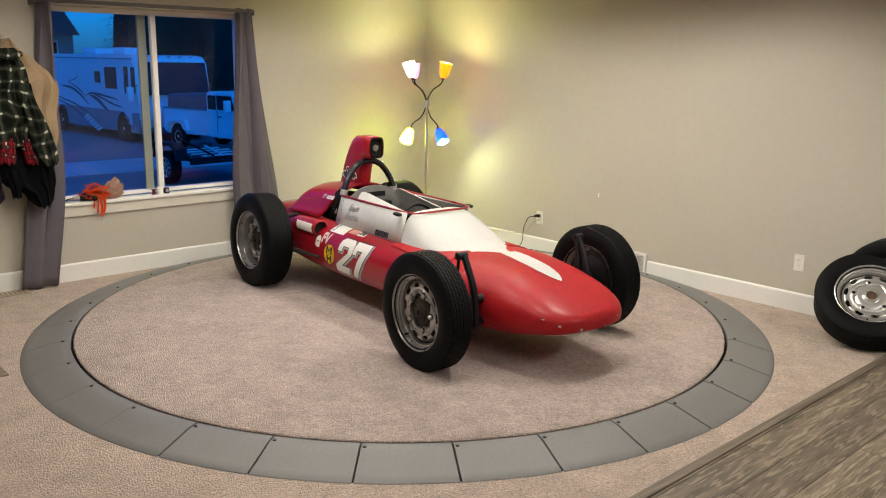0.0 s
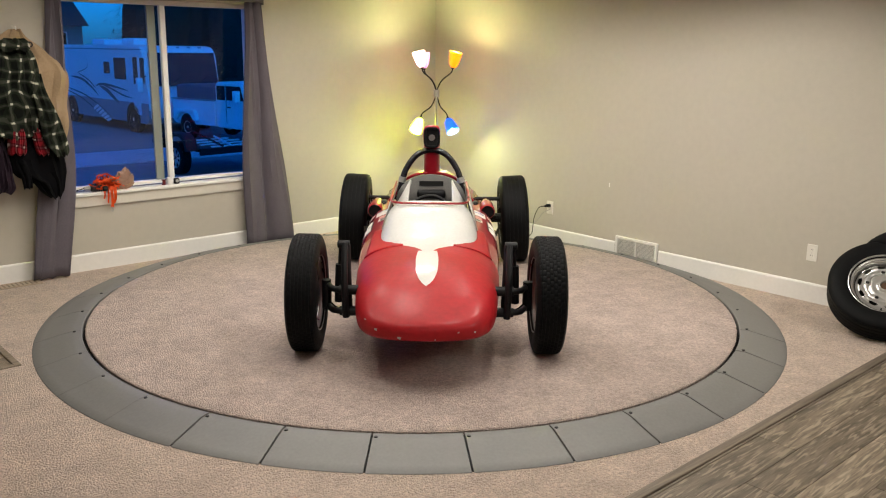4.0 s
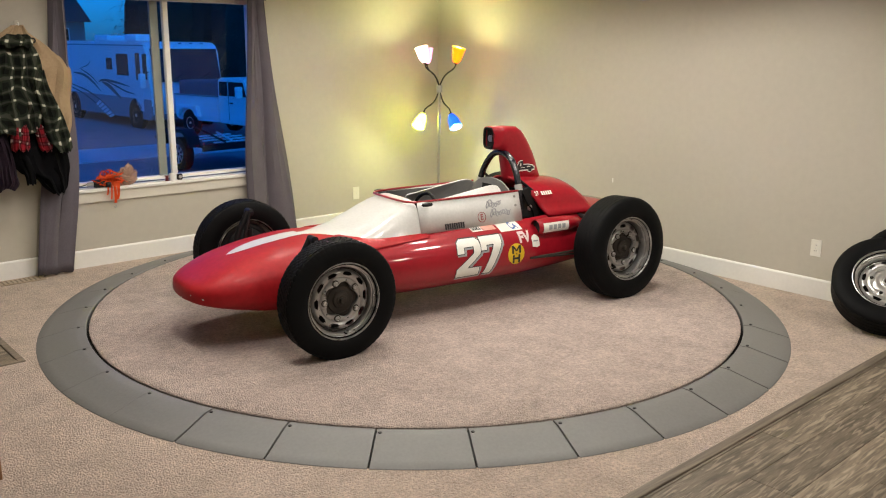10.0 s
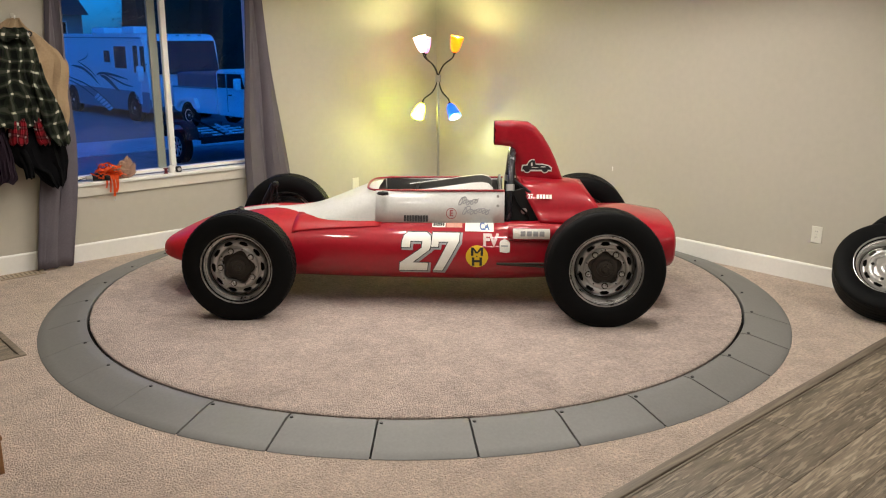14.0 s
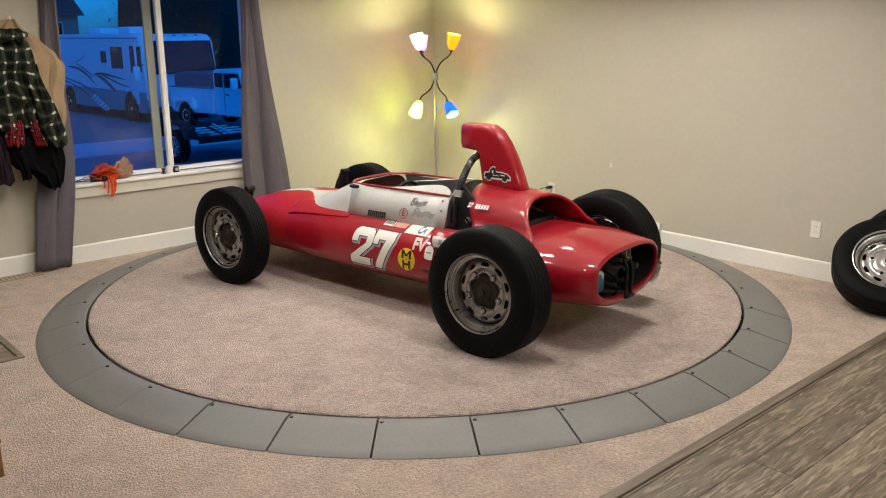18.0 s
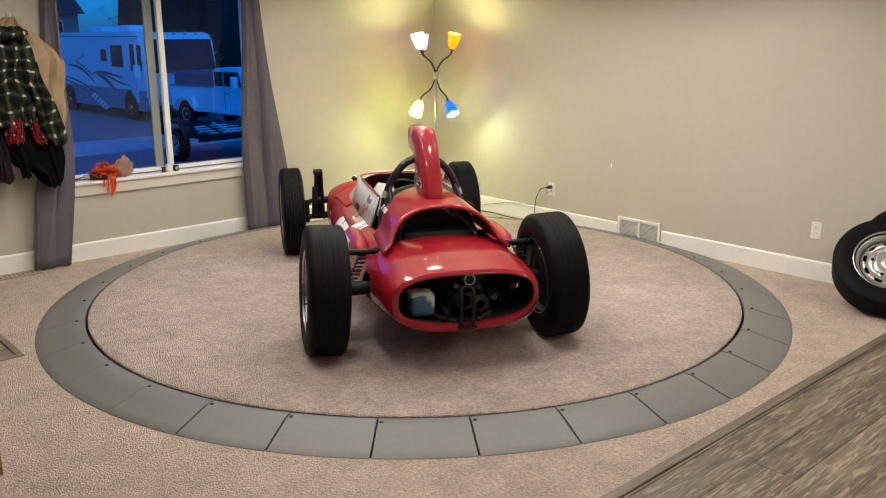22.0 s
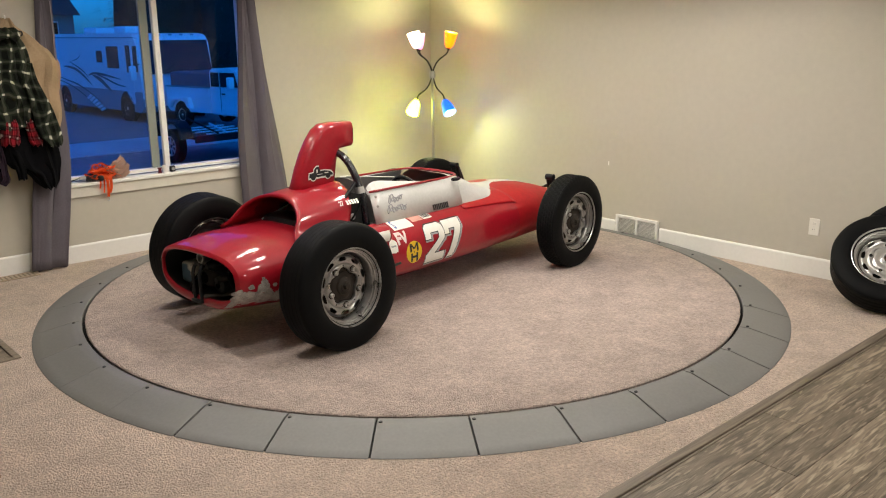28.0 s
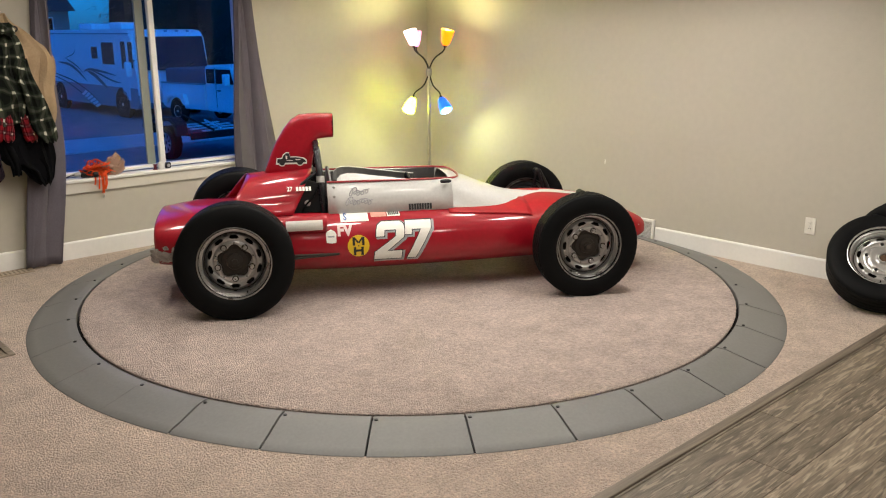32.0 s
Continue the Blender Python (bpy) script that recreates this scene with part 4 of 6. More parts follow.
for s in (1, -1):
    part("axle_tube", tube([(-1.115, s * 0.20, 0.33), (-1.115, s * 0.60, 0.32)], 0.036, 14), M_BLACK, car, "black swing axle tube")
    part("shock_bar", tube([(-1.02, s * 0.20, 0.49), (-1.02, s * 0.52, 0.49)], 0.016, 10), M_BLACK, car, "black shock absorber bar")
    coil = [(-1.03 - 0.03 * (i / 60) + 0.024 * math.cos(i * 0.9), s * (0.42 + 0.08 * i / 60) + 0.024 * math.sin(i * 0.9), 0.47 - 0.17 * i / 60) for i in range(61)]
    part("coil_spring", tube(coil, 0.0045, 6), M_BLACK, car, "black coil spring")
    for dz in (0.0, 0.035):
        part("radius_rod", tube([(-0.50, s * 0.445, 0.285), (-1.06, s * 0.55, 0.285 + dz)], 0.0075, 8), M_DRUM, car, "dark radius rod")

# front beam, towers and arms
for z in (0.362, 0.245):
    part("axle_beam", tube([(1.10, -0.46, z), (1.10, 0.46, z)], 0.026, 14), M_BLACK, car, "black front axle beam")
for s in (1, -1):
    tower = bmesh.new()
    tube([(1.13, s * 0.425, 0.22), (1.115, s * 0.432, 0.42), (1.03, s * 0.437, 0.595)], 0.019, 8, bm=tower, smooth=3)
    tube([(1.09, s * 0.405, 0.22), (1.07, s * 0.412, 0.42), (1.025, s * 0.420, 0.59)], 0.012, 8, bm=tower, smooth=3)
    part("shock_tower", tower, M_BLACK, car, "black shock tower")
    part("tower_top", lathe([(-0.035, 0.006), (-0.03, 0.022), (0.03, 0.022), (0.035, 0.006)], 12, "y"), M_BLACK, car, m=pose(1.02, s * 0.445, 0.590))
    sh_ = tube([(1.02, s * 0.462, 0.585), (1.015, s * 0.468, 0.47)], 0.009, 8)
    tube([(1.015, s * 0.468, 0.48), (1.005, s * 0.478, 0.27)], 0.023, 12, bm=sh_)
    part("shock_absorber", sh_, M_BLACK, car, "black telescopic shock absorber")
    for z in (0.362, 0.245):
        arm = tube([(1.10, s * 0.45, z), (1.08, s * 0.50, z), (0.985, s * 0.535, z - 0.005)], 0.017, 10, smooth=3)
        part("trailing_arm", arm, M_BLACK, car, "black trailing arm")
    part("king_pin", tube([(0.985, s * 0.545, 0.225), (0.985, s * 0.545, 0.385)], 0.026, 12), M_BLACK, car, "black king pin carrier")
    part("brake_hose", tube([(1.07, s * 0.40, 0.30), (1.03, s * 0.47, 0.24), (1.0, s * 0.52, 0.26), (0.99, s * 0.56, 0.31)], 0.005, 6, smooth=5), M_RUBBER, car, "black brake hose")


# wheels
def tyre_bm(w, r, rim_r, ribs, blocks):
    h = w / 2
    prof = [(-h * 0.80, rim_r - 0.004), (-h * 0.95, rim_r + 0.012), (-h * 1.06, rim_r + 0.045), (-h * 1.05, rim_r + 0.075), (-h * 0.97, r - 0.022), (-h * 0.88, r - 0.008), (-h * 0.78, r - 0.002)]
    edge = h * 0.74
    tread = []
    for i in range(ribs):
        a = -edge + 2 * edge * i / ribs
        b = -edge + 2 * edge * (i + 1) / ribs
        dp = 0.0045 if blocks else (0.0015 if ribs > 4 else 0.004)
        tread += [(a + 0.0016, r - dp), (a + 0.0022, r), (b - 0.0022, r), (b - 0.0016, r - dp)]
    back = [(-p, q) for p, q in reversed(prof)]
    full = prof + tread + back
    k0, k1 = len(prof) - 3, len(full) - len(prof) + 3

    def wob(i, k):
        if not blocks:
            return 0.0
        shoulder = k in (k0, k0 + 1, k0 + 2, k1 - 1, k1 - 2, k1 - 3)
        if shoulder:
            return -0.0026 if i % 5 == 0 else 0.0
        rib = (k - len(prof)) // 4
        if not 0 <= rib < ribs or (k - len(prof)) % 4 in (0, 3):
            return 0.0
        return -0.0024 if (i + 2 * rib) % 5 == 0 else 0.0
    return lathe(full, 300 if blocks else 72, "y", wobble=wob)


def wheel_disc(d0, n=160):
    """Pressed steel disc with ten slots near its edge and a five-lobed opening at the hub."""
    prof = [(0.172, -0.020), (0.168, -0.014), (0.1635, -0.016), (0.159, -0.011), (0.155, -0.004), (0.152, 0.0), (0.149, 0.0018), (0.146, 0.0025), (0.143, 0.0028), (0.140, 0.0028), (0.137, 0.0025), (0.134, 0.0018), (0.131, 0.0), (0.126, -0.003), (0.121, -0.003), (0.117, 0.002), (0.112, 0.005), (0.104, 0.006), (0.096, 0.006), (0.0905, 0.004), (0.089, -0.002), (0.089, -0.010)]
    rows = []
    for i in range(n):
        a = TAU * i / n
        row = []
        for r, d in prof:
            lobe = 0.0095 * min(1.0, max(0.0, (0.116 - r) / 0.026)) ** 1.3
            rr = r - lobe * math.cos(5 * a - TAU * 0.25)
            row.append((rr * math.cos(a), d0 + d, rr * math.sin(a)))
        rows.append(row)

    def solid(c):
        r, a = math.hypot(c.x, c.z), math.atan2(c.z, c.x)
        step = TAU / 10
        off = (a - step * 0.5 + step / 2) % step - step / 2
        return ((r - 0.1415) / 0.0104) ** 2 + abs(off * r / 0.0262) ** 2.8 > 1
    bm = grid(rows, close_u=True, keep=solid)
    return bm


def build_wheel(parent, name, m, w, r, ribs, blocks, metal, drum=True, label="", dish=0.04, bare=False):
    """Outer face towards +y. Wide five-bolt steel rim."""
    h = w / 2 * 0.92
    d0 = h - dish
    if drum:
        hub = lathe([(-0.060, 0.001), (-0.060, 0.122), (-0.052, 0.128), (-0.044, 0.122), (-0.036, 0.128), (-0.026, 0.122), (-0.014, 0.120), (-0.012, 0.075), (-0.006, 0.070), (-0.003, 0.048), (0.008, 0.044), (0.012, 0.030), (0.016, 0.028), (0.018, 0.001)], 40, "y")
    else:
        hub = lathe([(-0.055, 0.001), (-0.055, 0.09), (-0.020, 0.10), (-0.016, 0.062), (-0.010, 0.048), (0.004, 0.044), (0.010, 0.034), (0.012, 0.001)], 40, "y")
    if bare:
        hub.free()
        hub = lathe([(-0.004, 0.098), (0.003, 0.085), (0.004, 0.066), (0.002, 0.050), (0.006, 0.040), (0.014, 0.036), (0.015, 0.030), (0.004, 0.027), (-0.010, 0.026), (-0.012, 0.001)], 40, "y")
    wh = part(name, moved(hub, Matrix.Translation((0, d0, 0))), M_DRUM if drum else metal, parent, label, m=m)
    tyre = part("tyre", tyre_bm(w, r, 0.196, ribs, blocks), M_RUBBER, wh, "black rubber tyre with blocky tread" if blocks else "black rubber tyre with worn grooves")
    tyre.data.set_sharp_from_angle(angle=radians(24 if blocks else 38))
    rimp = [(-h, 0.199), (-h - 0.003, 0.205), (-h + 0.003, 0.207), (-h + 0.010, 0.199), (-h + 0.02, 0.193), (-h + 0.026, 0.187), (-h + 0.034, 0.190), (-h + 0.042, 0.184), (d0 - 0.06, 0.178), (d0 - 0.024, 0.172), (d0 - 0.008, 0.1745), (h - 0.037, 0.1765), (h - 0.033, 0.1785), (h - 0.032, 0.184), (h - 0.022, 0.1855), (h - 0.020, 0.191), (h - 0.010, 0.1925), (h - 0.008, 0.198), (h - 0.001, 0.2005), (h + 0.004, 0.203), (h + 0.003, 0.207), (h - 0.004, 0.206)]
    part("rim", lathe(rimp, 80, "y"), metal, wh, "silver steel rim").data.set_sharp_from_angle(angle=radians(32))
    part("wheel_disc", wheel_disc(d0), metal, wh, "slotted steel disc").data.set_sharp_from_angle(angle=radians(50))
    # ring darkens the channel floor for both grime and recess shade
    part("rim_channel", lathe([(d0 - 0.0118, 0.1700), (d0 - 0.0136, 0.1640)], 48, "y"), M_DRUM, wh, "dark channel, grime and recess shade in one colour")
    for i in range(5):
        a = TAU * (i + 0.25) / 5
        boss = lathe([(0.004, 0.0165), (0.0085, 0.0150), (0.0095, 0.0125), (0.0090, 0.0005)], 14, "y")
        part("bolt_boss", moved(boss, pose(0.0985 * math.cos(a), d0, 0.0985 * math.sin(a))), metal, wh)
        if bare:
            part("bolt_hole", moved(lathe([(0.0072, 0.0110), (0.0100, 0.0108), (0.0100, 0.0003)], 12, "y"), pose(0.0985 * math.cos(a), d0, 0.0985 * math.sin(a))), M_GAP, wh, "dark empty bolt hole")
            continue
        part("washer", moved(lathe([(0.0095, 0.0185), (0.0106, 0.0180), (0.0106, 0.0060)], 18, "y"), pose(0.0985 * math.cos(a), d0, 0.0985 * math.sin(a))), M_DRUM, wh, "grimy washer")
        nut = lathe([(0.010, 0.0135), (0.019, 0.0135), (0.022, 0.0110), (0.022, 0.0075), (0.017, 0.006), (0.017, 0.0005)], 6, "y")
        part("wheel_bolt", moved(nut, pose(0.0985 * math.cos(a), d0, 0.0985 * math.sin(a), 0, 20 * i, 0)), M_BOLTHEAD, wh, "dull grey wheel bolt", smooth=False)
        a += TAU / 10
        part("rivet_hole", moved(disc(0.0042, 0.0050, 0.0066, 10, "y"), pose(0.1075 * math.cos(a), d0, 0.1075 * math.sin(a))), M_GAP, wh)
    if not bare:
        plate = lathe([(-h + 0.046, 0.171), (-h + 0.034, 0.168), (-h + 0.030, 0.150), (-h + 0.036, 0.140), (-h + 0.030, 0.125), (-h + 0.022, 0.085), (-h + 0.012, 0.055), (-h + 0.010, 0.001)], 36, "y")
        part("backing_plate", plate, M_BLACK, wh, "black brake backing plate")
    if bare:
        part("bore", moved(lathe([(0.0035, 0.026), (0.0065, 0.024), (0.0070, 0.010), (0.0072, 0.0003)], 20, "y"), Matrix.Translation((0, d0, 0))), M_RUST, wh, "rusty hub bore")
    if drum:
        part("axle_nut", moved(lathe([(0.016, 0.019), (0.034, 0.019), (0.036, 0.016), (0.036, 0.0005)], 6, "y"), Matrix.Translation((0, d0, 0))), M_DRUM, wh, "rusty axle nut", smooth=False)
    part("valve", moved(lathe([(0, 0.0045), (0.030, 0.0035), (0.030, 0.0003)], 8, "y"), pose(0.181 * math.cos(-1.3), h - 0.035, 0.181 * math.sin(-1.3))), M_RUBBER, wh)
    return wh


R_FRONT, R_REAR = 0.319, 0.334
for s in (1, -1):
    flip = 0 if s > 0 else 180
    build_wheel(car, "front_wheel", pose(0.980, s * 0.649, R_FRONT - 0.008, 0, 20 * s, flip), 0.152, R_FRONT, 6, True, M_RIM)
    build_wheel(car, "rear_wheel", pose(-1.104, s * 0.614 + 0.018, R_REAR - 0.012, 3, 0, flip) @ pose(0, 0, 0, 0, -35 * s, 0), 0.200, R_REAR, 5, False, M_RIM, dish=0.064)


M_SCUFF = mat("scuffed_primer", (0.40, 0.37, 0.34), 0.55, metal=0.3, vary=0.85, scale=22, bump=0.6, bump_scale=40)
# decals laid on the body's side
def on_side(bm, x, z, s, name, material, surface, lift=0.0025, parent=None, label="", cuts=2):
    """Lays flat letters or shapes (x along, z up) on the side s; they read from outside."""
    for _ in range(cuts):
        long_ = [e for e in bm.edges if e.calc_length() > 0.02]
        if long_:
            bmesh.ops.subdivide_edges(bm, edges=long_, cuts=1)
            bmesh.ops.triangulate(bm, faces=bm.faces[:])
    for v in bm.verts:
        px, pz = x - s * v.co.x, z + v.co.z
        v.co = Vector((px, s * (surface(px, pz) + lift), pz))
    return part(name, bm, material, parent or car, label, smooth=False)


def rect(w, h, n=6):
    return grid([[(-w / 2 + w * i / n, 0, -h / 2), (-w / 2 + w * i / n, 0, 0), (-w / 2 + w * i / n, 0, h / 2)] for i in range(n + 1)])


def round_flat(r, n=24):
    bm = bmesh.new()
    c = bm.verts.new((0, 0, 0))
    inner_ = [bm.verts.new((r * 0.6 * math.cos(TAU * i / n), 0, r * 0.6 * math.sin(TAU * i / n))) for i in range(n)]
    outer_ = [bm.verts.new((r * math.cos(TAU * i / n), 0, r * math.sin(TAU * i / n))) for i in range(n)]
    for i in range(n):
        j = (i + 1) % n
        bm.faces.new([c, inner_[i], inner_[j]])
        bm.faces.new([inner_[i], outer_[i], outer_[j], inner_[j]])
    return bm


TWO = [[(0.18, 1), (0.04, 0.93), (0, 0.80), (1, 0.80), (0.96, 0.93), (0.82, 1)], [(0, 0.81), (0, 0.64), (0.29, 0.64), (0.29, 0.81)], [(0.70, 0.81), (0.70, 0.62), (0.97, 0.58), (1, 0.66), (1, 0.81)], [(0.70, 0.63), (0.0, 0.22), (0.42, 0.22), (0.98, 0.59)], [(0, 0.23), (0, 0), (0.97, 0), (0.97, 0.23)]]
SEVEN = [[(0, 1), (0, 0.79), (1, 0.79), (1, 1)], [(0, 0.80), (0, 0.66), (0.26, 0.66), (0.26, 0.80)], [(0.62, 0.80), (0.16, 0), (0.50, 0), (1, 0.80)]]


def glyph(pieces, w, h, grow=0.0, dx=0.0, dz=0.0):
    """A block numeral of convex pieces, leaning a little, each pushed out by grow."""
    bm = bmesh.new()
    for pts in pieces:
        ps = [Vector(((x - 0.5) * w + 0.10 * (z - 0.5) * h, (z - 0.5) * h)) for x, z in pts]
        vs = []
        for i, p in enumerate(ps):
            a, b = (p - ps[i - 1]).normalized(), (ps[(i + 1) % len(ps)] - p).normalized()
            n1, n2 = Vector((a.y, -a.x)), Vector((b.y, -b.x))
            q = p + (n1 + n2) * grow / (1 + n1.dot(n2) + 0.2)
            vs.append(bm.verts.new((q.x + dx, 0, q.y + dz)))
        bm.faces.new(vs)
    bmesh.ops.triangulate(bm, faces=bm.faces[:])
    return bm


M_FADEDDECAL = mat("faded_decal", (0.70, 0.54, 0.52), 0.5, vary=0.15, scale=20)
panel_y = lambda x, z: 0.300 - 0.055 * (z - 0.497) / 0.185 + 0.003
scoop_y = lambda x, z: 0.0585
for s in (1, -1):
    for pts, width, xc in ((TWO, 0.172, 0.0875), (SEVEN, 0.160, -0.083)):
        for nm, mt, grow, dx, dz, lift, lb in (("number_shadow", M_GREYDECAL, 0.010, 0.010, -0.008, 0.0020, "grey number shadow"), ("number_outline", M_BLKDECAL, 0.006, 0.0, 0.0, 0.0032, "black number outline"), ("number", M_DECAL, 0.0, 0.0, 0.0, 0.0044, "white racing number")):
            on_side(glyph(pts, width, 0.222, grow, dx, dz), -0.105 + s * xc, 0.347, s, nm, mt, side_y, lift, label=lb, cuts=3)
    xm = -0.383
    on_side(round_flat(0.066), xm, 0.328, s, "badge", M_YELLOW, side_y, 0.0025, label="round yellow badge")
    for w, h, dx, dz in ((0.015, 0.050, -0.0285, 0.029), (0.015, 0.050, 0.0285, 0.029), (0.015, 0.052, -0.0225, -0.031), (0.015, 0.052, 0.0225, -0.031), (0.036, 0.014, 0.0, -0.028), (0.007, 0.007, 0.0, 0.001)):
        on_side(moved(rect(w, h), Matrix.Translation((dx, 0, dz))), xm, 0.328, s, "badge_bar", M_BLKDECAL, side_y, 0.0040)
    for q in (1, -1):
        bar = grid([[(q * 0.033, 0, 0.054), (q * 0.021, 0, 0.054)], [(q * 0.006, 0, 0.018), (0.0 - q * 0.004, 0, 0.022)]])
        on_side(bar, xm, 0.328, s, "badge_bar", M_BLKDECAL, side_y, 0.0042, cuts=1)
    on_side(lettering("FV", 0.084, 0.004), -0.462, 0.420, s, "class_letters", M_FADEDDECAL, side_y, 0.003, label="white class letters")
    on_side(rect(0.17, 0.045, 10), -0.395, 0.487, s, "sticker", M_DECAL, side_y, 0.003, label="white sticker")
    on_side(lettering("CA" if s > 0 else "S", 0.042, 0.0015), -0.425 if s > 0 else -0.452, 0.486, s, "sticker_letters", mat("blue_decal", (0.05, 0.12, 0.35), 0.5, vary=0.1), side_y, 0.0042, label="blue letters")
    on_side(rect(0.095, 0.022, 10), -0.245, 0.492, s, "sticker", mat("pink_decal", (0.62, 0.30, 0.24), 0.5, vary=0.2, scale=40), side_y, 0.003, label="pale red sticker")
    on_side(rect(0.080, 0.026, 8), -0.152, 0.494, s, "sticker", M_DECAL, side_y, 0.003, label="small white sticker with black marks")
    for i in range(6):
        on_side(rect(0.0085, 0.014, 1), -0.152 + 0.0115 * (i - 2.5), 0.494, s, "sticker_mark", M_BLKDECAL, side_y, 0.0042, cuts=0)
    shield = bmesh.new()
    shield.faces.new([shield.verts.new((px, 0, pz)) for px, pz in ((-0.030, 0.022), (-0.022, 0.034), (0.0, 0.044), (0.022, 0.034), (0.032, 0.020), (0.030, -0.030), (0.010, -0.036), (-0.028, -0.030))])
    bmesh.ops.triangulate(shield, faces=shield.faces[:])
    on_side(shield, -0.545, 0.387, s, "sticker", M_DECAL, side_y, 0.003, label="torn white shield sticker")
    on_side(rect(0.040, 0.009, 3), -0.545, 0.392, s, "sticker_mark", M_GREYDECAL, side_y, 0.0042)
    # white plate on the duct
    on_side(rect(0.215, 0.062, 8), -0.70, 0.470, s, "duct_sticker", M_DECAL, lambda x, z: 0.405 + math.sqrt(max(0.0001, 0.055 ** 2 - (z - 0.470) ** 2)), 0.002, label="white sticker with faded grey marks")
    if s > 0:
        for i in range(4):
            on_side(rect(0.028, 0.03), -0.65 - 0.037 * i, 0.472, s, "sticker_mark", M_GREYDECAL, lambda x, z: 0.405 + math.sqrt(max(0.0001, 0.055 ** 2 - (z - 0.470) ** 2)), 0.0032)
    # sponsor bar, script and mark on the white panel
    for i in range(9):
        on_side(rect(0.0138, 0.036), 0.055 - 0.0165 * i + (0.0 if s > 0 else 0.035), 0.522, s, "panel_mark", M_BLKDECAL, panel_y, 0.0012, label="black sponsor mark")
    for k, (xa, za, n) in enumerate(((-0.340, 0.622, 5), (-0.365, 0.567, 7))):
        pts = []
        for i in range(n * 10 + 1):
            q = i / 10
            pts.append((xa - s * (q * 0.023 - 0.07) - s * 0.014 * math.sin(q * TAU), za + (0.024 if i < 12 else 0.013) * math.cos(q * TAU) + 0.006 * math.sin(q * 1.7)))
        pts = [(x - s * 0.45 * (z - za), z) for x, z in pts]
        sc = tube([(x, s * (panel_y(x, z) + 0.0015), z) for x, z in pts], 0.0036, 6)
        part("script", sc, M_GREYDECAL, car, "silver-grey flowing script")
    if s > 0:
        on_side(lettering("E", 0.05, 0.001), -0.225, 0.553, s, "panel_letter", M_RED_D, panel_y, 0.0015, label="red letter in a ring")
        ringp = [(-0.225 + 0.030 * math.cos(a), panel_y(0, 0.553 + 0.030 * math.sin(a)) + 0.001, 0.553 + 0.030 * math.sin(a)) for a in (TAU * i / 24 for i in range(25))]
        part("letter_ring", tube(ringp, 0.002, 5), M_RED_D, car)
    for x, z in ((-0.505, 0.655), (-0.505, 0.60)):
        part("fastener", moved(lathe([(0, 0.009), (0.004, 0.008), (0.004, 0.0005)], 10, "y"), pose(x, s * (panel_y(x, z)), z, 0, 0, 0 if s > 0 else 180)), M_GREY, car)
    on_side(lettering("27", 0.032, 0.001), -0.735 + s * 0.035, 0.655, s, "small_number", M_DECAL, lambda x, z: 0.30 * max(0.02, 1 - ((z - 0.515) / 0.235) ** 2.2) ** (1 / 2.2) - 0.004, 0.006, label="small white number")
    for i in range(5):
        on_side(rect(0.014, 0.022), -0.735 - s * (0.01 + 0.019 * i), 0.655, s, "small_mark", M_DECAL, lambda x, z: 0.30 * max(0.02, 1 - ((z - 0.515) / 0.235) ** 2.2) ** (1 / 2.2) - 0.004, 0.006)
    # outline of a little car on the scoop
    body_pts = [(-0.088, -0.016), (-0.084, 0.012), (-0.055, 0.014), (-0.048, 0.034), (-0.030, 0.048), (-0.012, 0.046), (-0.006, 0.020), (0.030, 0.020), (0.070, 0.012), (0.088, -0.002), (0.088, -0.016)]
    on_side(grid([[(px * 1.07, 0, -0.022), (px * 1.07, 0, pz + 0.006)] for px, pz in body_pts]), -0.745, 0.800, s, "emblem_outline", M_DECAL, scoop_y, 0.0010, label="white outlined emblem", cuts=0)
    for cx in (-0.058, 0.052):
        on_side(moved(round_flat(0.024, 18), Matrix.Translation((cx, 0, -0.010))), -0.745, 0.800, s, "emblem_outline", M_DECAL, scoop_y, 0.0014, cuts=0)
        on_side(moved(round_flat(0.018, 18), Matrix.Translation((cx, 0, -0.010))), -0.745, 0.800, s, "emblem", M_BLKDECAL, scoop_y, 0.0030, cuts=0)
    on_side(grid([[(px, 0, -0.012), (px, 0, max(pz, -0.011))] for px, pz in body_pts]), -0.745, 0.800, s, "emblem", M_BLKDECAL, scoop_y, 0.0022, cuts=0)
    for w, h, dx, dz in ((0.030, 0.006, 0.040, 0.006), (0.010, 0.020, -0.030, 0.022), (0.040, 0.004, -0.010, 0.002)):
        on_side(moved(rect(w, h, 2), Matrix.Translation((dx, 0, dz))), -0.745, 0.800, s, "emblem_detail", M_DECAL, scoop_y, 0.0036, cuts=0)

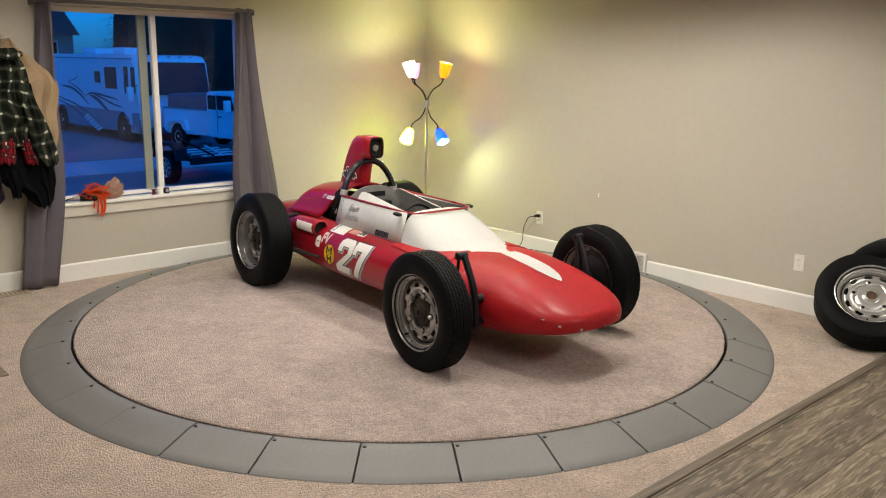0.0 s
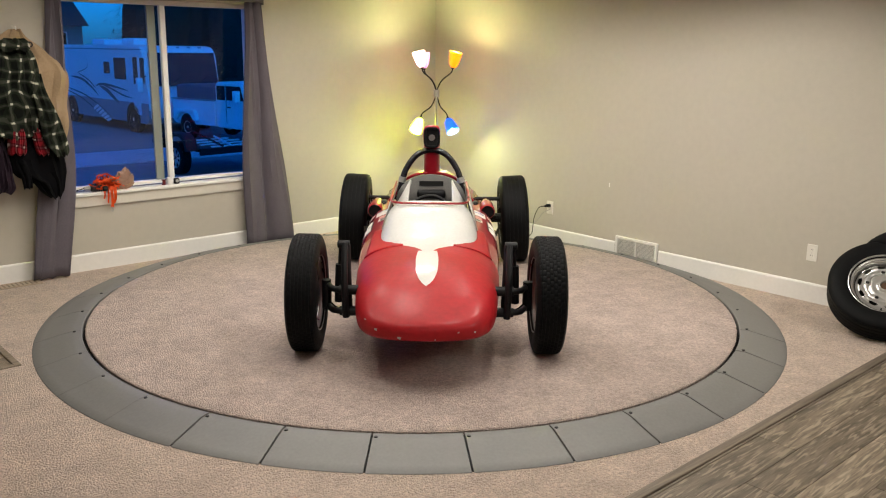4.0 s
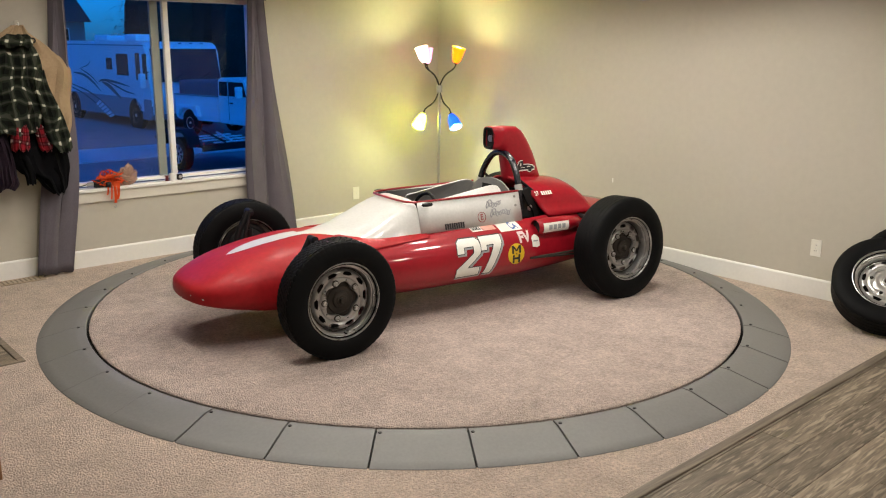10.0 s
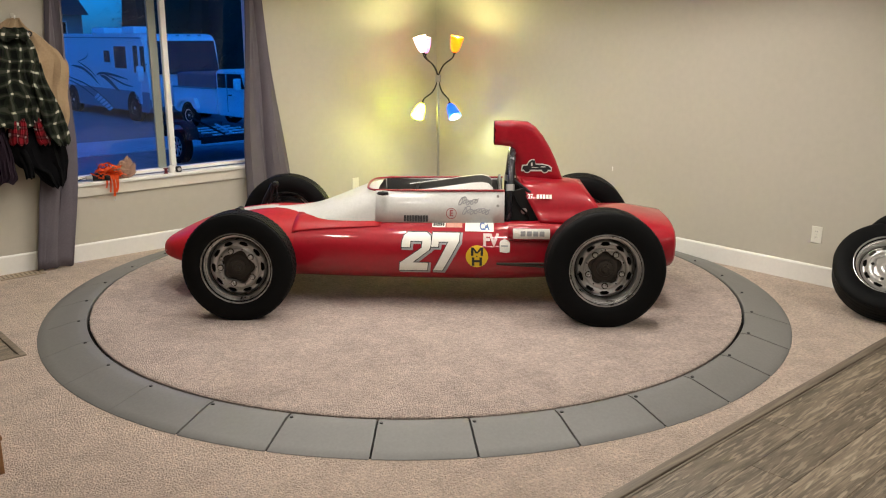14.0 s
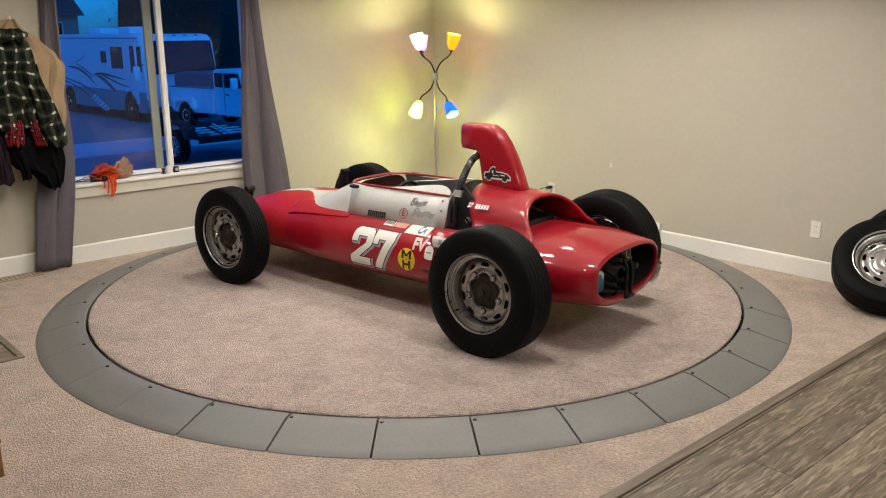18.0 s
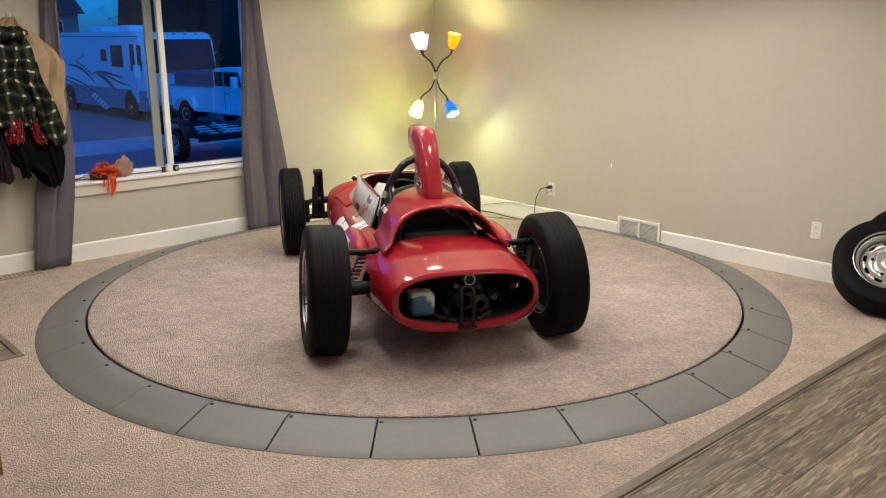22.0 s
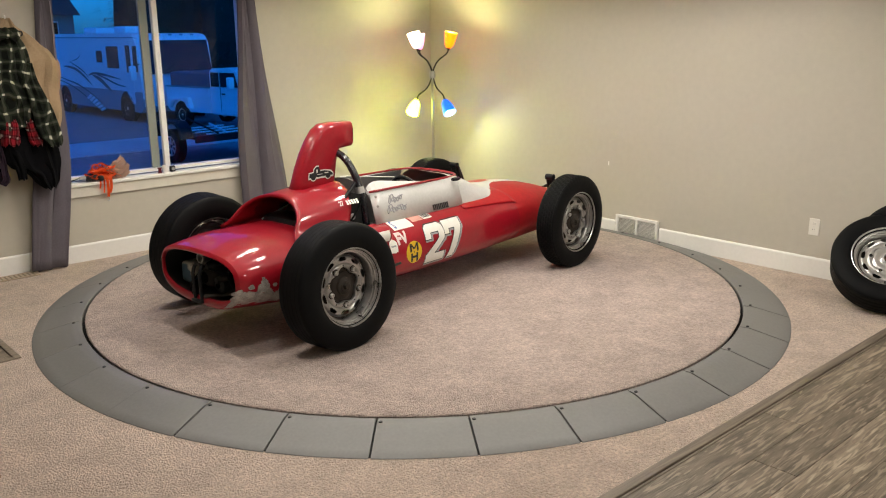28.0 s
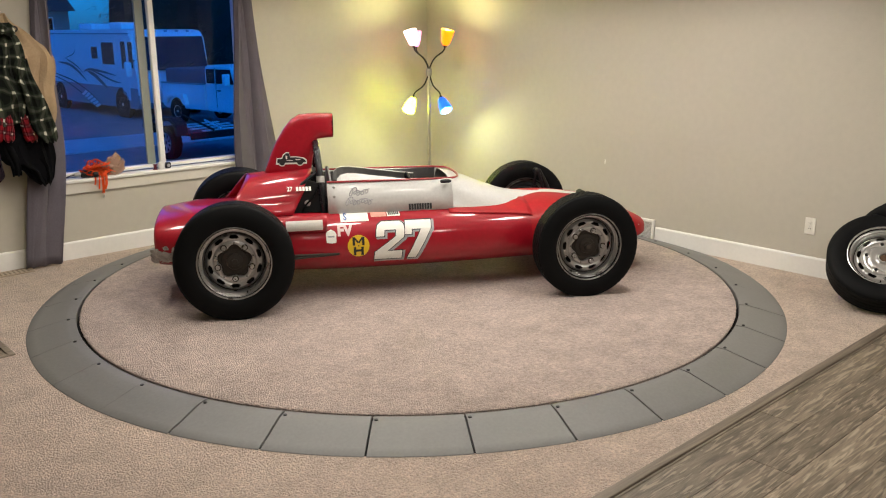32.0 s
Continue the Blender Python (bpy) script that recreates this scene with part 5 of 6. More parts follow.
# bare scuffed patch low on the tail
rows = []
for i in range(45):
    x = -1.20 - 0.36 * i / 44
    rows.append([(x, -(side_y(x, zb_(x) + 0.008 + 0.20 * j / 23) + 0.0045), zb_(x) + 0.008 + 0.20 * j / 23) for j in range(24)])
ragged = lambda c: c.z < zb_(c.x) + 0.150 * (0.90 + 0.85 * noise.noise(Vector((c.x * 13, 0, 0)))) and noise.noise(c * 26) > -0.34 and abs(c.x + 1.37) < 0.165 + 0.05 * noise.noise(c * 17)
part("scuffed_patch", grid(rows, keep=ragged), M_SCUFF, car, "bare grey scuffed patch")
rp = random.Random(12)
for k, (px, pz, pr) in enumerate(((-1.47, 0.270, 0.095), (-1.38, 0.255, 0.085), (-1.54, 0.285, 0.065), (-1.30, 0.275, 0.060), (-1.56, 0.335, 0.030), (-1.24, 0.265, 0.035), (-1.44, 0.345, 0.030), (-1.50, 0.36, 0.018), (-1.37, 0.35, 0.014))):
    bm = bmesh.new()
    mid = bm.verts.new((0, 0, 0))
    ring_ = []
    for i in range(22):
        a = TAU * i / 22
        r = pr * (0.75 + 0.45 * rp.random())
        ring_.append(bm.verts.new((r * math.cos(a), 0, 0.75 * r * math.sin(a))))
    for i in range(22):
        bm.faces.new([mid, ring_[i], ring_[(i + 1) % 22]])
    on_side(bm, px, pz, -1, "scuffed_patch", M_SCUFF, side_y, 0.0050 + 0.0004 * k, label="bare grey scuffed patch", cuts=1)

# ---- things in the room ----
# floor lamp with five coloured shades
LAMP = (1.692, 1.723)
lampx = thing("floor_lamp", pose(*LAMP, 0.0575) @ Matrix.Scale(0.9653, 4), "silver floor lamp with lit coloured plastic shades in the corner", "floor lamp")
part("lamp_base", lathe([(-0.0595, 0.118), (-0.048, 0.118), (-0.038, 0.108), (-0.03, 0.03), (-0.03, 0.012)], 36, "z"), M_STEEL, lampx, "round weighted base")
part("pole", tube([(0, 0, -0.04), (0, 0, 1.24)], 0.0115, 12), M_STEEL, lampx, "silver pole")
part("arm_clamp", lathe([(1.225, 0.012), (1.225, 0.027), (1.29, 0.027), (1.29, 0.004)], 16, "z"), M_GREY, lampx, "grey clamp")


def shade_mat(name, color, glow):
    ma = bpy.data.materials.new(name)
    ma.use_nodes = True
    nt = ma.node_tree
    b = nt.nodes["Principled BSDF"]
    b.inputs["Base Color"].default_value = (*color, 1)
    b.inputs["Roughness"].default_value = 0.35
    b.inputs["Emission Color"].default_value, b.inputs["Emission Strength"].default_value = (*color, 1), glow
    tl = nt.nodes.new("ShaderNodeBsdfTranslucent")
    tl.inputs["Color"].default_value = (*color, 1)
    mx = nt.nodes.new("ShaderNodeMixShader")
    mx.inputs[0].default_value = 0.5 if name == "yellow_shade" else 0.28 if name == "orange_shade" else 0.42
    nt.links.new(b.outputs[0], mx.inputs[1])
    nt.links.new(tl.outputs[0], mx.inputs[2])
    nt.links.new(mx.outputs[0], nt.nodes["Material Output"].inputs[0])
    return ma


SHADES = [
    ("pink", (1.0, 0.70, 0.78), (-0.112, 0.112, 1.575), (-0.27, 0.04, 0.96), 4.0, 60),
    ("orange", (1.0, 0.30, 0.006), (0.118, -0.118, 1.575), (0.05, -0.22, 0.97), 1.3, 60),
    ("yellow", (0.87, 0.92, 0.05), (-0.125, 0.125, 0.955), (-0.62, -0.22, -0.75), 35.0, 60),
    ("blue", (0.012, 0.13, 1.0), (0.098, -0.098, 0.955), (-0.10, -0.62, -0.76), 0.5, 60),
    ("violet", (0.85, 0.50, 0.90), (-0.045, 0.135, 1.565), (-0.05, 0.0, 1.0), 0.4, 40),
]
for word, color, at, way, glow, watts in SHADES:
    at, way = Vector(at), Vector(way).normalized()
    up = 1 if at.z > 1.2 else -1
    neck = at - way * 0.085
    arm = tube([(0, 0, 1.26), (at.x * 0.10, at.y * 0.10, 1.26 + up * 0.06), (neck.x * 0.38, neck.y * 0.38, 1.26 + (neck.z - 1.26) * 0.55), (neck.x * 0.88, neck.y * 0.88, 1.26 + (neck.z - 1.26) * 0.80), tuple(neck)], 0.0065, 8, smooth=6)
    part("gooseneck", arm, M_BLACK, lampx, "dark flexible arm")
    turn = way.to_track_quat("Z", "Y").to_matrix().to_4x4()
    place = Matrix.Translation(at) @ turn @ Matrix.Diagonal((0.86, 0.86, 0.92, 1))
    sh = lathe([(-0.085, 0.020), (-0.080, 0.030), (-0.055, 0.046), (-0.01, 0.058), (0.04, 0.066), (0.07, 0.070), (0.07, 0.0675), (0.0, 0.0575), (-0.055, 0.043), (-0.078, 0.026)], 28, "z")
    cone = part("shade", sh, shade_mat(word + "_shade", color, glow), lampx, f"{word} plastic shade, lit", m=place)
    part("socket", lathe([(-0.10, 0.010), (-0.10, 0.018), (-0.078, 0.020), (-0.06, 0.016)], 14, "z"), M_BLACK, cone)
    part("bulb", lathe([(-0.055, 0.012), (-0.030, 0.018), (-0.006, 0.025), (0.014, 0.026), (0.032, 0.016), (0.037, 0.001)], 16, "z"), mat(word + "_bulb", (1, 1, 1), 0.4, vary=0, glow=(0.95, 0.97, 0.43, watts)), cone, "glowing bulb")
    spot_ = lampx.matrix_basis @ place @ Vector((0, 0, 0.046))
    lamp(word + "_bulb_light", "POINT", tuple(spot_), 5.0 if word == "violet" else 11.5 if word == "orange" else 12.0 if word == "pink" else 16.0, (0.88, 0.96, 0.42), size=0.022)


# curtains
def curtain(name, left, right, top, n, phase, label, flare=0.020):
    th = thing(name, pose(0, 0, 0), label, "curtain", "window curtains")
    rows = []
    nz, nx = 26, n * 10
    for i in range(nz + 1):
        v = i / nz
        z = top - (top - 0.012) * v
        row = []
        for j in range(nx + 1):
            u = j / nx
            x = left(v) + (right(v) - left(v)) * u
            amp = 0.019 + flare * v
            f = math.sin(u * n * TAU + phase + 0.9 * math.sin(v * 2.2 + u * 3)) + 0.45 * math.sin(u * n * 1.7 * TAU + v * 2.0 + phase) + 0.3 * math.sin(u * n * 3.9 * TAU - v * 1.3) * (1 - 0.6 * v)
            row.append((x + 0.010 * math.sin(v * 7 + u * 9) + 0.012 * v * math.sin(u * n * TAU * 1.3 + phase), WALL_N - 0.085 - 0.02 * v + amp * f, z + 0.006 * math.sin(u * 21)))
        rows.append(row)
    ob = part("cloth", grid(rows), M_CLOTH, th)
    so = ob.modifiers.new("thick", "SOLIDIFY")
    so.thickness = 0.003
    hem = grid([[(p[0], p[1] - 0.004, p[2] + dz) for dz in (0.0, 0.03)] for p in rows[0]])
    part("header_tape", hem, M_CLOTH, th)
    return th


curtain("curtain", curve((0, 0.5, 1), (-1.49, -1.60, -1.76)), curve((0, 0.5, 1), (-1.395, -1.385, -1.49)), 2.012, 2, 0.4, "grey curtain gathered at the window's side, reaching the floor", -0.012)
curtain("curtain", curve((0, 0.7, 1), (0.045, -0.045, -0.055)), curve((0, 0.5, 1), (0.180, 0.300, 0.445)), 2.012, 2, 1.7, "grey curtain gathered at the window's side, flaring to the floor")
rod = thing("curtain_rod", pose(0, 0, 0), "flat grey curtain rod over the window", "curtain rod")
rb = bmesh.new()
box(-1.51, 0.195, WALL_N - 0.105, WALL_N - 0.085, 2.012, 2.040, 0.004, bm=rb)
part("rail", rb, mat("rod_grey", (0.09, 0.082, 0.08), 0.5, vary=0.08), rod, smooth=False)
for x in (-1.507, 0.192):
    part("bracket", box(x - 0.006, x + 0.006, WALL_N - 0.10, WALL_N + 0.002, 1.995, 2.035, 0.003), bpy.data.materials["rod_grey"], rod, smooth=False)


# garments on the wall
def plaid(name, base, line, light, scale):
    ma = bpy.data.materials.new(name)
    ma.use_nodes = True
    nt = ma.node_tree
    lk = nt.links.new
    b = nt.nodes["Principled BSDF"]
    b.inputs["Roughness"].default_value, b.inputs["Specular IOR Level"].default_value = 0.95, 0.15
    co = nt.nodes.new("ShaderNodeTexCoord")
    wob = nt.nodes.new("ShaderNodeTexNoise")
    wob.inputs["Scale"].default_value = 5
    lk(co.outputs["Object"], wob.inputs["Vector"])
    mxv = nt.nodes.new("ShaderNodeMix")
    mxv.data_type = "VECTOR"
    mxv.inputs["Factor"].default_value = 0.14
    lk(co.outputs["Object"], mxv.inputs["A"])
    lk(wob.outputs["Color"], mxv.inputs["B"])
    bands = []
    for ax in ("X", "Z"):
        for sc, lo in ((scale, 0.45), (scale, 0.84)):
            wv = nt.nodes.new("ShaderNodeTexWave")
            wv.bands_direction, wv.inputs["Scale"].default_value = ax, sc
            lk(mxv.outputs["Result"], wv.inputs["Vector"])
            mr = nt.nodes.new("ShaderNodeMapRange")
            mr.inputs["From Min"].default_value, mr.inputs["From Max"].default_value = lo, lo + 0.12
            lk(wv.outputs["Fac"], mr.inputs["Value"])
            bands.append(mr.outputs["Result"])
    c = None
    prev = (*base, 1)
    cross = nt.nodes.new("ShaderNodeMath")
    cross.operation = "MULTIPLY"
    lk(bands[1], cross.inputs[0])
    lk(bands[3], cross.inputs[1])
    for band, col, amt in ((bands[0], line, 0.6), (bands[2], line, 0.6), (bands[1], light, 0.04), (bands[3], light, 0.04), (cross.outputs[0], light, 0.75)):
        mx = nt.nodes.new("ShaderNodeMix")
        mx.data_type = "RGBA"
        mu = nt.nodes.new("ShaderNodeMath")
        mu.operation, mu.inputs[1].default_value = "MULTIPLY", amt
        lk(band, mu.inputs[0])
        lk(mu.outputs[0], mx.inputs["Factor"])
        if c is None:
            mx.inputs["A"].default_value = prev
        else:
            lk(c, mx.inputs["A"])
        mx.inputs["B"].default_value = (*col, 1)
        c = mx.outputs["Result"]
    lk(c, b.inputs["Base Color"])
    return ma


def garment(name, rows, depth, y_back, material, label, seed, folds=5, parent=None):
    """A hanging garment: rows of (height, left, right), flattened and creased."""
    rr = random.Random(seed)
    ph = [rr.random() * TAU for _ in range(6)]
    zs = [r[0] for r in rows][::-1]
    lf = curve(zs, [r[1] for r in rows][::-1])
    rt = curve(zs, [r[2] for r in rows][::-1])
    skin = []
    n, nz = 64, 34
    for i in range(nz + 1):
        z = zs[-1] + (zs[0] - zs[-1]) * i / nz
        row = []
        d = depth * min(1, 0.35 + 2.2 * i / nz)
        for j in range(n):
            a = TAU * j / n
            u = math.cos(a)
            xx = (lf(z) + rt(z)) / 2 + (rt(z) - lf(z)) / 2 * math.copysign(abs(u) ** 0.8, u)
            cr = 1 + 0.22 * math.sin(u * folds * 2 + ph[0] + z * 4) + 0.16 * math.sin(u * folds * 4.3 + ph[1] - z * 9) + 0.1 * math.sin(z * 26 + u * 5 + ph[2])
            row.append((xx + 0.008 * math.sin(z * 17 + ph[3]), y_back - d / 2 - d / 2 * math.sin(a) * (cr if math.sin(a) > 0 else 0.9), z + 0.012 * math.sin(u * 7 + ph[4])))
        skin.append(row)
    bm = grid(skin, close_v=True)
    bm.verts.ensure_lookup_table()
    cap(bm, [bm.verts[j] for j in range(n)])
    if parent:
        return part(name, bm, material, parent, label)
    return tagged(part(name, bm, material), label, "clothing", "clothes on the wall")


M_KHAKI = mat("khaki_cloth", (0.35, 0.25, 0.152), 0.95, vary=0.14, scale=7, bump=0.3, bump_scale=260, specular=0.15)
M_BLACKCLOTH = mat("black_cloth", (0.0036, 0.0036, 0.0044), 0.95, vary=0.3, scale=8, specular=0.08)
M_PLUM = mat("plum_cloth", (0.022, 0.014, 0.021), 0.95, vary=0.3, scale=8, specular=0.08)
M_GREENPLAID = plaid("green_plaid", (0.005, 0.006, 0.0045), (0.018, 0.024, 0.015), (0.66, 0.63, 0.50), 4.3)
M_REDPLAID = plaid("red_plaid", (0.25, 0.013, 0.022), (0.025, 0.005, 0.008), (0.55, 0.42, 0.38), 6.0)
YB = WALL_N - 0.004
garment("khaki_jacket", [(1.752, -1.73, -1.65), (1.70, -1.80, -1.61), (1.65, -1.86, -1.535), (1.55, -1.96, -1.44), (1.46, -2.0, -1.39), (1.38, -2.02, -1.385), (1.20, -2.02, -1.405), (1.05, -2.02, -1.42), (0.90, -2.0, -1.47)], 0.155, YB, M_KHAKI, "khaki canvas jacket hung on the wall", 1)
flannel = garment("flannel_shirt", [(1.675, -1.84, -1.70), (1.645, -1.90, -1.655), (1.60, -1.94, -1.635), (1.41, -1.99, -1.605), (1.21, -2.0, -1.56), (1.10, -2.0, -1.55), (1.045, -1.98, -1.57)], 0.10, YB - 0.150, M_GREENPLAID, "dark green and cream plaid flannel shirt on the wall", 2, 7)
garment("sleeve", [(1.46, -1.66, -1.612), (1.38, -1.68, -1.592), (1.21, -1.675, -1.545), (1.10, -1.655, -1.507), (1.015, -1.635, -1.478), (0.955, -1.60, -1.472), (0.915, -1.565, -1.495)], 0.055, YB - 0.235, M_GREENPLAID, "rumpled plaid sleeve", 7, 3, flannel)
garment("collar", [(1.69, -1.83, -1.695), (1.66, -1.87, -1.67), (1.62, -1.88, -1.665)], 0.06, YB - 0.195, M_GREENPLAID, "folded plaid collar", 8, 3, flannel)
redshirt = garment("red_flannel_shirt", [(1.14, -1.83, -1.74), (1.08, -1.85, -1.745), (1.00, -1.872, -1.752), (0.955, -1.875, -1.757), (0.938, -1.86, -1.77)], 0.075, YB - 0.185, M_REDPLAID, "red plaid flannel shirt, its tails hanging under another", 3)
garment("shirt_tail", [(1.14, -1.70, -1.655), (1.06, -1.695, -1.635), (0.99, -1.693, -1.615), (0.945, -1.69, -1.603), (0.922, -1.675, -1.615)], 0.07, YB - 0.19, M_REDPLAID, "red plaid shirt tail", 9, 3, redshirt)
black = garment("black_jacket", [(1.08, -1.86, -1.50), (0.95, -1.86, -1.490), (0.85, -1.855, -1.488), (0.78, -1.82, -1.49), (0.73, -1.72, -1.50), (0.66, -1.66, -1.505), (0.612, -1.60, -1.535)], 0.095, YB - 0.125, M_BLACKCLOTH, "black jacket hung under the plaid shirts", 4)
garment("cuff", [(0.95, -1.84, -1.74), (0.85, -1.82, -1.735), (0.76, -1.795, -1.73), (0.700, -1.785, -1.728)], 0.06, YB - 0.165, M_BLACKCLOTH, "black cuff", 10, 2, black)
garment("plum_jacket", [(1.08, -2.1, -1.86), (0.90, -2.1, -1.852), (0.78, -2.1, -1.84), (0.71, -2.1, -1.822), (0.675, -2.1, -1.85)], 0.10, YB - 0.135, M_PLUM, "dark plum jacket hung low", 5, 8)
hook = thing("wall_hook", pose(-1.69, WALL_N, 1.762), "small wall-coloured coat hook over the jackets", "hook")
part("hook_plate", box(-0.015, 0.015, -0.008, 0.0, -0.02, 0.03, 0.003), M_WALL, hook)
part("prong", tube([(0, -0.006, 0.0), (0, -0.04, -0.01), (0, -0.055, 0.015)], 0.005, 8, smooth=4), M_TRIM, hook)
jc = moved(lathe([(0, 0.020), (0.004, 0.020), (0.005, 0.010)], 14, "y"), pose(-1.640, YB - 0.150, 1.660, 0, 0, 180))
part("jacket_button", jc, M_BLACK, bpy.data.objects["khaki_jacket"], "dark round button")


# wall plates
def outlet(name, m, label, sockets=True):
    th = thing(name, m, label, "outlet", "wall outlets")
    part("cover_plate", box(-0.036, 0.036, -0.006, 0.0005, -0.058, 0.058, 0.003, 2), M_PLATE, th, smooth=False)
    for dz in ((0.020, -0.020) if sockets else ()):
        face = part("socket_face", moved(disc(0.0165, -0.0085, -0.004, 20, "y"), Matrix.Translation((0, 0, dz))), M_PLATE, th)
        for dx in (-0.006, 0.006):
            part("slot", box(dx - 0.001, dx + 0.001, -0.0092, -0.0084, dz - 0.002, dz + 0.007), M_GAP, face, smooth=False)
    part("plate_screw", moved(disc(0.003, -0.0075, -0.005, 10, "y"), Matrix.Identity(4)), M_STEEL, th)
    return th


outlet("wall_outlet", pose(1.135, WALL_N, 0.298), "ivory wall plate on the window wall", False)
outlet("wall_outlet", pose(WALL_E, 0.706, 0.312, 0, 0, -90), "ivory wall outlet with a plugged-in adapter")
outlet("wall_outlet", pose(WALL_E, -1.648, 0.342, 0, 0, -90), "ivory wall outlet with two empty sockets")
adp = thing("plug_adapter", pose(WALL_E, 0.706, 0.332, 0, 0, -90), "black plug adapter in the outlet with a cord", "plug")
part("plug_body", box(-0.016, 0.016, -0.045, -0.009, -0.013, 0.013, 0.006), M_BLACK, adp)
part("plug_nose", lathe([(-0.075, 0.006), (-0.07, 0.010), (-0.045, 0.011), (-0.044, 0.001)], 12, "y"), M_BLACK, adp)
cord = tube([(WALL_E - 0.07, 0.706, 0.332), (WALL_E - 0.09, 0.74, 0.325), (WALL_E - 0.06, 0.80, 0.29), (WALL_E - 0.03, 0.865, 0.20), (WALL_E - 0.03, 0.875, 0.13), (WALL_E - 0.05, 0.875, 0.05), (WALL_E - 0.08, 0.95, 0.012), (WALL_E - 0.10, 1.15, 0.008), (WALL_E - 0.08, 1.40, 0.008), (2.0, 1.7, 0.008), (1.90, 1.86, 0.02)], 0.0035, 6, smooth=6)
tagged(part("power_cord", cord, M_RUBBER), "black power cord from the outlet to the lamp", "cord")
cord2 = tube([(WALL_E - 0.012, 0.70, 0.296), (WALL_E - 0.05, 0.75, 0.26), (WALL_E - 0.02, 0.85, 0.165), (WALL_E - 0.025, 0.98, 0.136), (WALL_E - 0.02, 1.20, 0.125), (WALL_E - 0.025, 1.45, 0.07), (WALL_E - 0.03, 1.7, 0.02), (WALL_E - 0.06, 2.0, 0.010)], 0.0025, 6, smooth=6)
tagged(part("power_cord", cord2, M_GREY), "thin grey cord along the baseboard", "cord")

# wall register
vent = thing("wall_vent", pose(WALL_E, -0.229, 0), "white metal floor-level wall register with two grilles", "vent")
vb = bmesh.new()
for a, b, c, d in ((-0.203, 0.203, 0.0, 0.020), (-0.203, 0.203, 0.165, 0.187), (-0.203, -0.180, 0.020, 0.165), (0.180, 0.203, 0.020, 0.165), (-0.008, 0.008, 0.020, 0.165)):
    box(-0.022, -0.0005, a, b, c, d, 0.002, 1, bm=vb)
part("vent_frame", vb, M_TRIM, vent, smooth=False)
part("vent_back", box(-0.004, -0.0008, -0.18, 0.18, 0.02, 0.165), mat("vent_dark", (0.46, 0.45, 0.43), 0.8, vary=0), vent, smooth=False)
lou = bpy.data.meshes.new("louvre")
bm = moved(box(-0.008, 0.008, -0.085, 0.085, -0.001, 0.001), pose(0, 0, 0, 0, 35, 0))
bm.to_mesh(lou)
bm.free()
lou.materials.append(M_TRIM)
for k in range(14):
    for cy in (-0.094, 0.094):
        ob = new("louvre", lou)
        ob.parent = vent
        ob.matrix_basis = pose(-0.012, cy, 0.027 + k * 0.0102)
tagged(part("wall_patch", box(WALL_E - 0.0015, WALL_E + 0.001, 0.074, 0.083, 0.575, 0.610, 0.0005, 1), M_TRIM, smooth=False), "small white filler patch on the wall", "wall patch")
M_REGSLOT = mat("register_shade", (0.22, 0.17, 0.12), 0.8, vary=0.1)
reg = thing("floor_register", pose(-1.86, 2.16, 0), "beige metal floor register by the curtain", "vent")
part("register_plate", box(-0.15, 0.15, -0.06, 0.06, 0.0, 0.006, 0.002), mat("beige_metal", (0.36, 0.28, 0.20), 0.5, vary=0.1), reg, smooth=False)
for k in range(9):
    part("register_slot", box(-0.13 + k * 0.03, -0.118 + k * 0.03, -0.045, 0.045, 0.0055, 0.0066), M_REGSLOT, reg, smooth=False)

# spare wheels leaning by the wall
face_dir = math.degrees(math.atan2(-0.36, -0.93)) - 90
spare = thing("spare_wheel", pose(1.808, -2.262, 0.0), "bright silver steel wheel with a black tyre leaning by the wall", "wheel", "spare wheels")
build_wheel(spare, "hub", pose(0, 0, 0.274, 0, 0, face_dir) @ pose(0, 0, 0, 48, 0, 0) @ pose(0, 0, 0, 0, 12, 0), 0.175, 0.318, 4, False, M_CHROME, drum=False, bare=True)
spare2 = thing("spare_wheel", pose(2.035, -2.315, 0.0), "black tyre on a steel wheel standing against the wall", "wheel", "spare wheels")
build_wheel(spare2, "hub", pose(0, 0, 0.318, 0, 0, -90) @ pose(0, 0, 0, 3, 0, 0) @ pose(0, 0, 0, 0, 40, 0), 0.165, 0.318, 4, False, M_CHROME, drum=False, bare=True)

# sill clutter: orange straps, drill and a tan glove, small pots
SILL = WIN_Z0 + 0.012
strap = thing("ratchet_strap", pose(-1.14, WALL_N + 0.01, SILL), "bright orange webbing strap heaped on the sill, one end hanging", "strap")
M_ORANGE = mat("orange_web", (0.85, 0.10, 0.008), 0.7, vary=0.1, scale=30, bump=0.2, bump_scale=400)


def ribbon(pts, w, up=(0, 0, 1)):
    pts = smooth_path(pts, 6)
    rows = []
    for i, p in enumerate(pts):
        d = (pts[min(i + 1, len(pts) - 1)] - pts[max(i - 1, 0)]).normalized()
        s = d.cross(Vector(up))
        s = s.normalized() if s.length > 0.01 else Vector((1, 0, 0))
        rows.append([tuple(p - s * w), tuple(p + s * w)])
    bm = grid(rows)
    bmesh.ops.solidify(bm, geom=bm.faces[:], thickness=0.002)
    return bm


